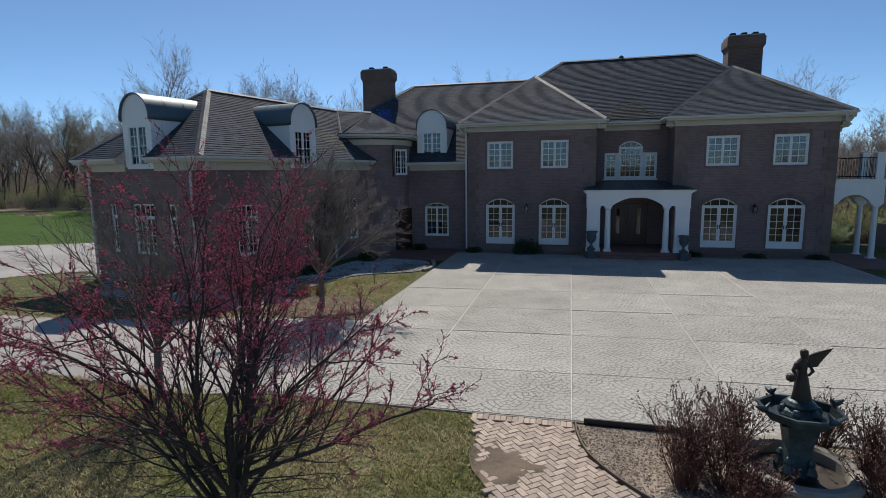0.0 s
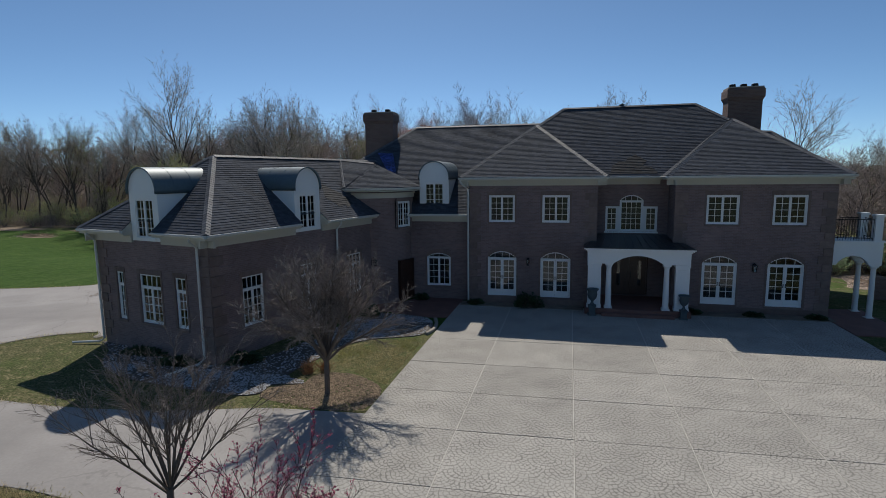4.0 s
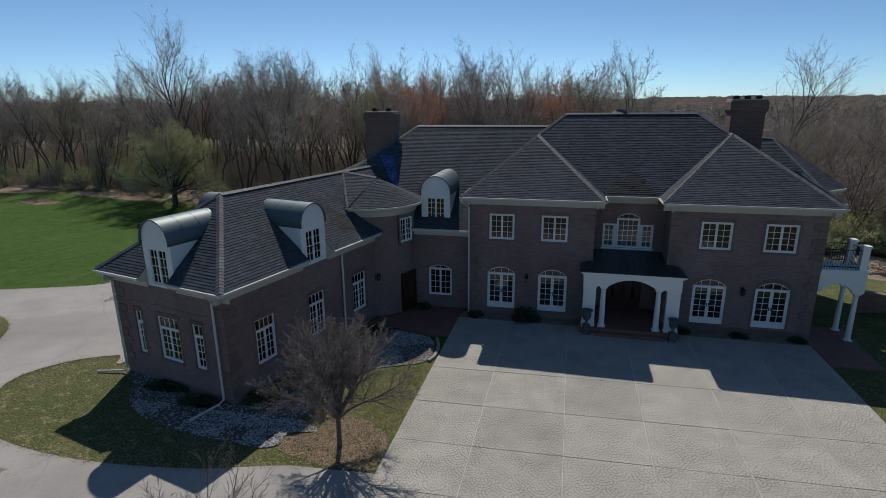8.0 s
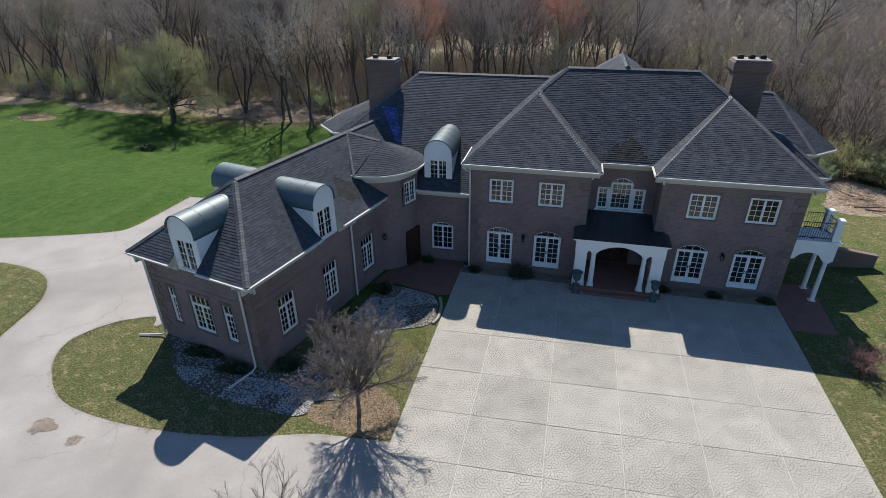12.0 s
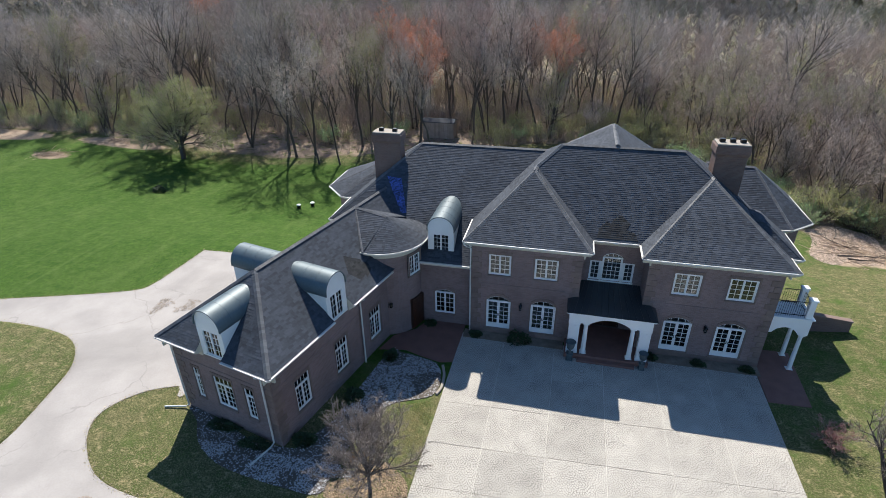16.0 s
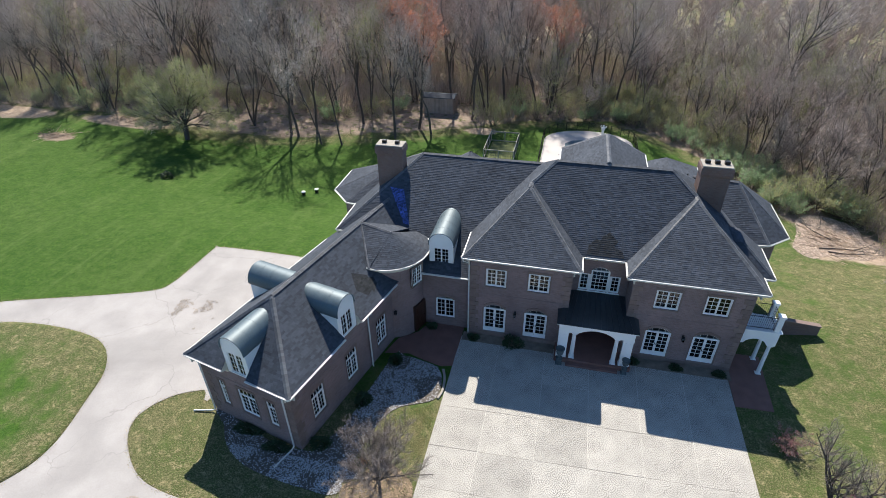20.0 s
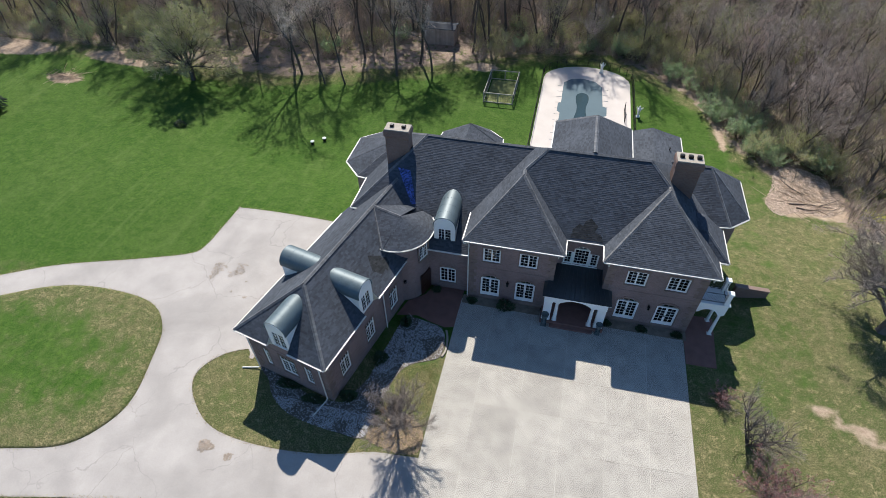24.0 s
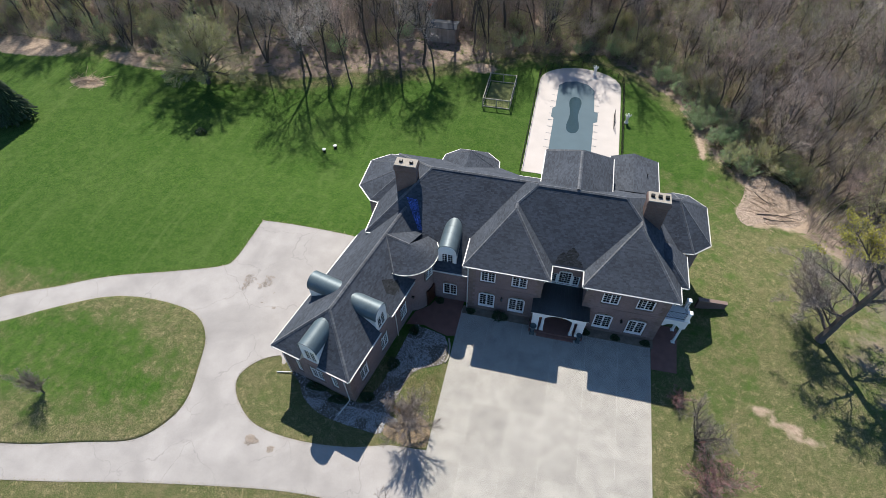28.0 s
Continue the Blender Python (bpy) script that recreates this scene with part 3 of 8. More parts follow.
def build_island():
    ring = smooth_line(ISLAND, 5)
    cx, cy = -41, 14
    b = MB()
    b.rings([[(x, y, -0.2) for x, y in ring], [(x, y, 0.05) for x, y in ring]] + [[(cx + (x - cx) * s, cy + (y - cy) * s, 0.05 + 0.12 * (1 - s * s)) for x, y in ring] for s in (0.97, 0.8, 0.5, 0.2, 0.03)])
    ob = b.make("grass_island", GROUND, smooth=True)
    zone = ob.data.color_attributes.new("zone", "FLOAT_COLOR", "POINT")
    for i, v in enumerate(ob.data.vertices):
        q = math.hypot((v.co.x - cx) / 15, (v.co.y - cy) / 8)
        zone.data[i].color = (0, 0.36 + 0.3 * step01((q - 0.55) / 0.4) + 0.22 * (1 - step01((v.co.y - 9) / 5)), 0, 1)
    tagged(ob, "patchy green and straw-coloured grass island inside the drive", "lawn", kind="structure")


build_island()

# stamped concrete forecourt in separate slabs
court = empty("forecourt", (0, 0, 0), "stamped pale concrete forecourt with a grid of joints", "pavement", kind="structure")
under = MB()
under.box(-6.0, 8.92, -0.3, 12.0, 28.55, 0.024)
under.make("joint_bed", JOINT, court)


def forecourt_slabs():
    xs = [-6.0, -3.1, 0.1, 3.07, 6.15, 9.08, 12.0]
    ys = [8.95, 10.9, 13.68, 16.3, 18.98, 21.95, 24.75, 28.52]
    g = 0.008

    def across(j, x):
        """The cross joints run a little askew to the house."""
        return ys[j] + (0.046 * (x + 6) if 0 < j < 7 else 0)

    for i in range(6):
        for j in range(7):
            x0, x1 = xs[i] + g * 1.4, xs[i + 1] - g * 1.4
            top = 0.03 + 0.003 * ((i * 7 + j * 5) % 3)
            foot = [(x0, across(j, x0) + g), (x1, across(j, x1) + g), (x1, across(j + 1, x1) - g), (x0, across(j + 1, x0) - g)]
            mx, my = (x0 + x1) / 2, sum(y for x, y in foot) / 4
            b = MB()
            b.rings([[(x, y, -0.2) for x, y in foot], [(x, y, top - 0.007) for x, y in foot], [(mx + (x - mx) * 0.995, my + (y - my) * 0.995, top) for x, y in foot]])
            b.make("slab", COURT, court)
    for x in xs[1:-1]:
        b = MB()
        b.box(x - g * 1.2, 8.97, 0.0245, x + g * 1.2, 28.5, 0.033)
        b.make("joint_strip", PALE_JOINT, court)


forecourt_slabs()


# ---- the house ----
house = empty("house", (0, 0, 0), "large brown brick house with dark shingled hip roofs and white trim", "house")


def roof_face(name, pts, course=0.14, tab=0.28, mat=None, parent=None):
    """Overlapping shingle tabs laid in courses over one convex sloping face."""
    P = [Vector(p) for p in pts]
    nrm = Vector((0, 0, 0))
    for i in range(len(P)):
        nrm += (P[i] - P[0]).cross(P[(i + 1) % len(P)] - P[0])
    nrm.normalize()
    if nrm.z < 0:
        nrm = -nrm
    h = Vector((0, 0, 1)).cross(nrm).normalized()
    s = nrm.cross(h)
    if s.z < 0:
        s, h = -s, -h
    o = min(P, key=lambda p: p.dot(s))
    Q = [((p - o).dot(h), (p - o).dot(s)) for p in P]

    def cut(poly, ax, val, keep_more):
        out = []
        for i in range(len(poly)):
            a, b = poly[i], poly[(i + 1) % len(poly)]
            da, db = (a[ax] - val, b[ax] - val) if keep_more else (val - a[ax], val - b[ax])
            if da >= 0:
                out.append(a)
            if da * db < 0:
                t = da / (da - db)
                out.append((a[0] + (b[0] - a[0]) * t, a[1] + (b[1] - a[1]) * t))
        return out

    rnd = random.Random(len(name) * 31 + int(abs(P[0].x) * 10))
    mb = MB()
    top = max(q[1] for q in Q)
    k = 0
    while k * course < top:
        lo, hi = k * course, (k + 1) * course
        band = cut(cut(Q, 1, lo, True), 1, hi, False)
        k += 1
        if len(band) < 3:
            continue
        x0, x1 = min(q[0] for q in band), max(q[0] for q in band)
        x = x0 - rnd.uniform(0, tab)
        while x < x1:
            w = tab * rnd.uniform(0.7, 1.3)
            piece = cut(cut(band, 0, x, True), 0, x + w - 0.006, False)
            x += w
            if len(piece) < 3:
                continue
            lift = rnd.uniform(0.011, 0.019)
            drop = rnd.uniform(0, 0.014)
            vs = []
            for q in piece:
                f = (q[1] - lo) / course
                vs.append(o + h * q[0] + s * (q[1] - (drop if f < 0.02 else 0)) + nrm * (lift * (1 - f) + 0.006))
            low = [i for i, q in enumerate(piece) if q[1] - lo < 1e-5]
            base = len(vs)
            fs = [tuple(range(base))]
            if len(low) == 2:
                for i in low:
                    q = piece[i]
                    vs.append(o + h * q[0] + s * (q[1] - drop) - nrm * 0.004)
                fs.append((low[0], low[1], base + 1, base))
            mb.add(vs, fs)
    deck = MB()
    n = len(P)
    deck.rings([[p - nrm * 0.002 for p in P], [p - nrm * 0.09 for p in P]])
    ob = mb.make(name, mat or SHINGLE, parent or house)
    ob["kind"] = "stuff"
    deck.make("roof_deck", SHINGLE, parent or house)
    return ob


def ridge_caps(a, b, parent=None, w=0.15, step=0.17):
    """Row of overlapping cap shingles along a hip or ridge."""
    a, b = Vector(a), Vector(b)
    d = (b - a).normalized()
    side = d.cross(Vector((0, 0, 1))).normalized()
    up = side.cross(d)
    n = max(1, int((b - a).length / step))
    mb = MB()
    for i in range(n):
        p, q = a + d * (i * step), a + d * ((i + 1) * step + 0.04)
        sag = w * 0.55
        mb.add([p - side * w + up * (0.055 - sag), p + up * 0.07, p + side * w + up * (0.055 - sag), q - side * w + up * (0.042 - sag), q + up * 0.055, q + side * w + up * (0.042 - sag)],
               [(0, 1, 4, 3), (1, 2, 5, 4), (0, 2, 1)])
    ob = mb.make("ridge_cap", CAP, parent or house)
    ob["kind"] = "stuff"


def eave(a, b, z, normal, parent=None, frieze=0.24, m=None):
    """Gutter, fascia, soffit and frieze board along one eave. a, b: plan points at the drip edge; normal points outwards."""
    a, b, nv = Vector((*a, 0)), Vector((*b, 0)), Vector((*normal, 0)).normalized()
    d = (b - a).normalized()
    L = (b - a).length
    base = Matrix.Translation((a.x, a.y, z)) @ Matrix((d, -nv, Vector((0, 0, 1)))).transposed().to_4x4()
    if m:
        base = m @ base
    g = MB(base)
    sec = [(0.0, -0.02), (-0.11, -0.02), (-0.12, -0.05), (-0.09, -0.11), (0.0, -0.13)]
    g.rings([[(0, y, zz) for y, zz in sec], [(L, y, zz) for y, zz in sec]])
    g.make("gutter", GUTTER, parent or house)
    f = MB(base)
    f.box(0.0, 0.003, -0.2, L, 0.05, -0.005)
    f.box(0.0, 0.05, -0.22, L, 0.5, -0.19)
    f.box(0.02, 0.36, -0.22 - frieze, L - 0.02, 0.447, -0.22)
    f.box(0.02, 0.33, -0.3, L - 0.02, 0.36, -0.22)
    f.make("cornice", CREAM, parent or house)


EZ, PT = 6.95, 0.779
XL, XA, XB, XR = -5.95, 1.7, 4.55, 12.62
YF, YC, YB = 28.5, 30.3, 41.2
RY, RZ = 35.73, 11.18
PL1, PL2 = (-2.2, 33.5, 10.02), (-2.2, YC + 3.07 / PT, 10.02)
PR1, PR2 = (8.65, 33.75, 10.06), (8.65, YC + 3.11 / PT, 10.06)
RL, RR = (-0.65, RY, RZ), (7.1, RY, RZ)


def main_roof():
    roof_face("shingles_front_west", [(XL, YF, EZ), (XA, YF, EZ), PL1])
    roof_face("shingles_front_east", [(XB, YF, EZ), (XR, YF, EZ), PR1])
    roof_face("shingles_bay_west", [(XA, YF, EZ), (XA, YC, EZ), PL2, PL1])
    roof_face("shingles_bay_east", [(XB, YC, EZ), (XB, YF, EZ), PR1, PR2])
    roof_face("shingles_centre", [(XA, YC, EZ), (XB, YC, EZ), PR2, RR, RL, PL2])
    roof_face("shingles_side_west", [(XL, YF, EZ), PL1, PL2, (XL, PL2[1], EZ)])
    roof_face("shingles_side_west_rear", [(XL, PL2[1], EZ), PL2, RL, (XL, YB, EZ)])
    roof_face("shingles_side_east", [(XR, YF, EZ), PR1, PR2, (XR, PR2[1], EZ)])
    roof_face("shingles_side_east_rear", [(XR, PR2[1], EZ), PR2, RR, (XR, YB, EZ)])
    roof_face("shingles_rear", [(XR, YB, EZ), (XL, YB, EZ), RL, RR])
    for lift, spot in ((0.012, ((1.95, 30.42), (3.3, 30.42), (3.1, 31.1), (2.5, 31.35), (2.05, 30.95))), (0.015, ((3.0, 30.42), (4.35, 30.42), (4.2, 30.8), (3.5, 31.0))), (0.018, ((2.6, 30.9), (3.5, 30.75), (3.9, 31.3), (3.3, 31.75), (2.9, 31.5)))):
        roof_face("shingles_stained", [(x, y, EZ + PT * (y - YC) + lift) for x, y in spot], mat=STAINED)
    for a, b in (((XL, YF, EZ), PL1), ((XA, YF, EZ), PL1), (PL1, PL2), (PL2, RL), (RL, RR), ((XB, YF, EZ), PR1), ((XR, YF, EZ), PR1), (PR1, PR2), (PR2, RR), ((XL, YB, EZ), RL), ((XR, YB, EZ), RR)):
        ridge_caps(a, b)
    eave((XL, YF), (XA, YF), EZ, (0, -1))
    eave((XB, YF), (XR, YF), EZ, (0, -1))
    eave((XA, YC), (XB, YC), EZ, (0, -1))
    eave((XA, YF), (XA, YC), EZ, (1, 0))
    eave((XB, YC), (XB, YF), EZ, (-1, 0))
    eave((XL, YB), (XL, YF), EZ, (-1, 0))
    eave((XR, YF), (XR, YB), EZ, (1, 0))
    eave((XR, YB), (XL, YB), EZ, (0, 1))


main_roof()


def arch_z(x, x0, x1, spring, rise):
    """Height of a flat circular arch over x0..x1."""
    half = (x1 - x0) / 2
    r = (half * half + rise * rise) / (2 * rise)
    return spring + rise - r + math.sqrt(max(0, r * r - (x - (x0 + x1) / 2) ** 2))


def wall(name, m, length, height, openings=(), thick=0.3, mat=None, parent=None, z0=0.0, label=""):
    """Wall in its own frame: x along, outer face y = 0, depth to +y. Openings: (x0, x1, z0, z1, arch rise)."""
    b = MB(m)
    xs = sorted({0.0, length, *[o[0] for o in openings], *[o[1] for o in openings]})
    zs = sorted({z0, height, *[o[2] for o in openings], *[o[3] for o in openings]})
    for i in range(len(xs) - 1):
        for j in range(len(zs) - 1):
            cx, cz = (xs[i] + xs[i + 1]) / 2, (zs[j] + zs[j + 1]) / 2
            if any(o[0] < cx < o[1] and o[2] < cz < o[3] for o in openings):
                continue
            for y, flip in ((0.0, False), (thick, True)):
                q = [(xs[i], y, zs[j]), (xs[i + 1], y, zs[j]), (xs[i + 1], y, zs[j + 1]), (xs[i], y, zs[j + 1])]
                b.add(q[::-1] if flip else q, [(0, 1, 2, 3)])
    for x0, x1, a, c, rise in openings:
        spring = c - rise
        b.add([(x0, 0, a), (x0, thick, a), (x0, thick, spring), (x0, 0, spring)], [(0, 1, 2, 3)])
        b.add([(x1, 0, a), (x1, 0, spring), (x1, thick, spring), (x1, thick, a)], [(0, 1, 2, 3)])
        b.add([(x0, 0, a), (x1, 0, a), (x1, thick, a), (x0, thick, a)], [(0, 1, 2, 3)])
        n = 12 if rise else 1
        for k in range(n):
            xa, xb = x0 + (x1 - x0) * k / n, x0 + (x1 - x0) * (k + 1) / n
            za, zb = (arch_z(xa, x0, x1, spring, rise), arch_z(xb, x0, x1, spring, rise)) if rise else (c, c)
            b.add([(xa, 0, za), (xa, thick, za), (xb, thick, zb), (xb, 0, zb)], [(0, 1, 2, 3)])
            if rise:
                b.add([(xa, 0, za), (xb, 0, zb), (xb, 0, c), (xa, 0, c)], [(0, 1, 2, 3)])
    for x in (0, length):
        b.add([(x, 0, z0), (x, thick, z0), (x, thick, height), (x, 0, height)], [(0, 1, 2, 3)])
    b.add([(0, 0, height), (length, 0, height), (length, thick, height), (0, thick, height)], [(0, 1, 2, 3)])
    return b.make(name, mat or BRICK, parent or house, label)


def wall_frame(x, y, angle, z=0.0):
    """Frame of a wall that starts at x, y and runs at that angle in the plan (0: facing the front)."""
    return pose(x, y, z, 0, 0, angle)


def bar_arch(b, x0, x1, spring, rise, w, y0, y1, n=12):
    """Curved head piece following the arch, w wide."""
    for k in range(n):
        xa, xb = x0 + (x1 - x0) * k / n, x0 + (x1 - x0) * (k + 1) / n
        za, zb = arch_z(xa, x0, x1, spring, rise), arch_z(xb, x0, x1, spring, rise)
        b.add([(xa, y0, za - w), (xb, y0, zb - w), (xb, y0, zb), (xa, y0, za), (xa, y1, za - w), (xb, y1, zb - w), (xb, y1, zb), (xa, y1, za)],
              [(0, 1, 2, 3), (7, 6, 5, 4), (0, 4, 5, 1), (3, 2, 6, 7)])


def window(m, x0, x1, z0, z1, rise=0.0, leaves=2, cols=2, rows=4, door=False, parent=None, sill=True, transom=0.0, surround=True):
    """Window or French door in a wall frame m: white frame > leaves with glazing bars, panes, sill."""
    w = MB(m)
    f = 0.065
    spring = z1 - rise
    w.box(x0, 0.05, z0, x0 + f, 0.16, spring)
    w.box(x1 - f, 0.05, z0, x1, 0.16, spring)
    w.box(x0 + f, 0.05, z0, x1 - f, 0.16, z0 + f)
    if rise:
        bar_arch(w, x0, x1, spring, rise, f, 0.05, 0.16)
        w.box(x0 + f, 0.05, spring - 0.06, x1 - f, 0.16, spring)
    else:
        w.box(x0 + f, 0.05, z1 - f, x1 - f, 0.16, z1)
    win = w.make("french_door" if door else "window", WHITE, parent or house, "white arched French door pair with small panes" if door else "white casement window with small panes")
    top = spring - (0.06 if rise else f)
    if transom:
        t = MB(m)
        t.box(x0 + f, 0.05, top - transom - 0.07, x1 - f, 0.15, top - transom)
        n = leaves * cols
        for k in range(1, n):
            x = x0 + f + (x1 - x0 - 2 * f) * k / n
            t.box(x - 0.014, 0.07, top - transom, x + 0.014, 0.1, top)
        t.make("transom_bar", WHITE, win)
        gl = MB(m)
        gl.box(x0 + f, 0.082, top - transom, x1 - f, 0.09, top)
        p = gl.make("pane", GLASS, win)
        p.visible_shadow = False
        top -= transom + 0.07
    lw = (x1 - x0 - 2 * f) / leaves
    kick = 0.2 if door else 0.0
    for k in range(leaves):
        a, c = x0 + f + lw * k, x0 + f + lw * (k + 1)
        s = 0.08 if door else 0.055
        b = MB(m)
        b.box(a + 0.004, 0.06, z0 + f, a + s, 0.12, top)
        b.box(c - s, 0.06, z0 + f, c - 0.004, 0.12, top)
        b.box(a + s, 0.06, top - s, c - s, 0.12, top)
        b.box(a + s, 0.06, z0 + f, c - s, 0.12, z0 + f + s + kick)
        bz = z0 + f + s + kick
        for i in range(1, cols):
            x = a + s + (c - a - 2 * s) * i / cols
            b.box(x - 0.013, 0.072, bz, x + 0.013, 0.105, top - s)
        for j in range(1, rows):
            z = bz + (top - s - bz) * j / rows
            b.box(a + s, 0.074, z - 0.013, c - s, 0.103, z + 0.013)
        leaf = b.make("door_leaf" if door else "sash", WHITE, win)
        g = MB(m)
        g.box(a + s, 0.085, bz, c - s, 0.092, top - s)
        p = g.make("pane", GLASS, win)
        p.visible_shadow = False
        if door:
            hd = MB(m)
            hx = c - 0.05 if k == 0 else a + 0.05
            hd.box(hx - 0.02, 0.03, z0 + 0.95, hx + 0.02, 0.058, z0 + 1.15, 0.006)
            hd.make("handle", IRON, win)
    if rise:
        n = leaves * cols
        for k in range(1, n):
            t = MB(m)
            x = x0 + (x1 - x0) * k / n
            t.box(x - 0.014, 0.07, spring, x + 0.014, 0.1, arch_z(x, x0, x1, spring, rise) - f)
            t.make("fanlight_bar", WHITE, win)
        g = MB(m)
        n = 12
        for k in range(n):
            xa, xb = x0 + (x1 - x0) * k / n, x0 + (x1 - x0) * (k + 1) / n
            g.add([(xa, 0.085, spring), (xb, 0.085, spring), (xb, 0.085, arch_z(xb, x0, x1, spring, rise) - 0.01), (xa, 0.085, arch_z(xa, x0, x1, spring, rise) - 0.01)], [(0, 1, 2, 3)])
        p = g.make("pane", GLASS, win)
        p.visible_shadow = False
    if sill:
        b = MB(m)
        b.box(x0 - 0.06, -0.06, z0 - 0.09, x1 + 0.06, 0.16, z0 - 0.003, 0.01)
        b.make("sill", QUOIN, win)
    if not surround:
        return win
    # raised brick surround
    b = MB(m)
    b.box(x0 - 0.1, -0.018, z0, x0 - 0.004, 0.02, spring)
    b.box(x1 + 0.004, -0.018, z0, x1 + 0.1, 0.02, spring)
    if rise:
        for k in range(13):
            xc = x0 + (x1 - x0) * (k + 0.5) / 13
            hw = (x1 - x0) / 26 - 0.006
            zc = arch_z(xc, x0, x1, spring, rise)
            b.box(xc - hw, -0.03, zc + 0.004, xc + hw, 0.02, zc + 0.22)
    else:
        for k in range(15):
            xc = x0 - 0.1 + (x1 - x0 + 0.2) * (k + 0.5) / 15
            hw = (x1 - x0 + 0.2) / 30 - 0.006
            b.box(xc - hw, -0.03, z1 + 0.004, xc + hw, 0.02, z1 + 0.2)
    b.make("brick_surround", QUOIN, win)
    return win


def quoins(x, y, angle, x_sign, z0=0.35, z1=6.4):
    """Alternating raised brick blocks up a corner, on the face that starts there."""
    m = wall_frame(x, y, angle)
    k, z = 0, z0
    shapes = []
    for L in (0.62, 0.42):
        b = MB()
        b.box(0 if x_sign > 0 else -L, -0.035, 0, L if x_sign > 0 else 0, 0.01, 0.36, 0.008)
        me = bpy.data.meshes.new("quoin")
        me.from_pydata(b.v, [], b.f)
        me.materials.append(QUOIN)
        shapes.append(me)
    while z + 0.36 < z1:
        ob = new("quoin", shapes[k % 2])
        ob.parent = house
        ob.matrix_basis = m @ Matrix.Translation((0, 0, z))
        z += 0.385
        k += 1


WL, WR = -5.5, 12.17
WALL_TOP = 6.72
FY = 28.95
CY = 30.75
FD = [(-4.5, -2.92), (-1.63, -0.05), (6.42, 8.05), (9.4, 11.02)]
UW = [(-4.43, -3.03), (-1.57, -0.15), (6.48, 7.98), (9.46, 10.96)]


def main_walls():
    west, east = wall_frame(WL, FY, 0), wall_frame(XB + 0.45, FY, 0)
    ow = [(a - WL, c - WL, 0.45, 2.93, 0.36) for a, c in FD[:2]] + [(a - WL, c - WL, 4.52, 5.98, 0) for a, c in UW[:2]]
    wall("wall_front_west", west, XA - 0.45 - WL, WALL_TOP, ow)
    x0 = XB + 0.45
    oe = [(a - x0, c - x0, 0.45, 2.93, 0.36) for a, c in FD[2:]] + [(a - x0, c - x0, 4.52, 5.98, 0) for a, c in UW[2:]]
    wall("wall_front_east", east, WR - x0, WALL_TOP, oe)
    for m, lst, off in ((west, ow, 0), (east, oe, 0)):
        for a, c, z0, z1, rise in lst:
            window(m, a, c, z0, z1, rise, door=rise > 0, rows=5 if rise else 4, sill=True)
    # recessed centre with the entrance
    mc = wall_frame(XA - 0.45, CY, 0)
    cw = XB - XA + 0.9
    mid = cw / 2
    oc = [(mid - 1.35, mid - 0.68, 3.92, 5.3, 0), (mid - 0.62, mid + 0.62, 3.92, 5.92, 0.3), (mid + 0.68, mid + 1.35, 3.92, 5.3, 0), (mid - 0.98, mid + 0.98, 0.36, 2.58, 0)]
    wall("wall_front_centre", mc, cw, WALL_TOP, oc)
    for k, (a, c, z0, z1, rise) in enumerate(oc[:3]):
        window(mc, a, c, z0, z1, rise, leaves=1, cols=2 if k != 1 else 4, rows=4 if k != 1 else 5, sill=False, surround=False)
    for x in (mid - 0.65, mid + 0.65):
        b = MB(mc)
        b.box(x - 0.045, -0.025, 3.93, x + 0.045, -0.002, 5.3)
        b.make("window_mullion", WHITE, house)
    b = MB(mc)
    b.box(mid - 1.4, -0.05, 3.84, mid + 1.4, 0.16, 3.917, 0.008)
    b.make("window_sill", WHITE, house)
    wall("wall_bay_return_west", wall_frame(XA - 0.45, FY + 0.3, 90), CY - FY - 0.3, WALL_TOP)
    wall("wall_bay_return_east", wall_frame(XB + 0.45, CY, -90), CY - FY - 0.3, WALL_TOP)
    wall("wall_west", wall_frame(WL, 40.7, -90), 40.7 - FY - 0.3, WALL_TOP, z0=-3)
    wall("wall_east", wall_frame(WR, FY + 0.3, 90), 40.7 - FY - 0.3, WALL_TOP, z0=-3)
    wall("wall_rear", wall_frame(WR, 41.0, 180), WR - WL, WALL_TOP, z0=-3)
    for x, s in ((WL, 1), (XA - 0.45, -1), (XB + 0.45, 1), (WR, -1)):
        quoins(x, FY, 0, s)
    # plinth, belt course
    for name, x0, x1, y in (("west", WL, XA - 0.45, FY), ("east", XB + 0.45, WR, FY)):
        b = MB()
        b.box(x0 - 0.02, y - 0.03, -0.1, x1 + 0.02, y - 0.002, 0.34)
        b.make("plinth", QUOIN, house)
        b = MB()
        b.box(x0 - 0.01, y - 0.03, 3.62, x1 + 0.01, y - 0.002, 3.86)
        b.make("belt_course", BRICK, house)
    # inner floors keep daylight out
    b = MB()
    b.box(WL + 0.3, FY + 2.4, 0.2, WR - 0.3, 40.7, 0.3)
    b.box(WL + 0.31, FY + 0.31, 3.2, WR - 0.31, 40.6, 3.4)
    b.box(WL + 0.31, FY + 5.0, 0.3, WR - 0.31, FY + 5.1, 6.6)
    b.make("inner_floor", ROOM, house)


main_walls()


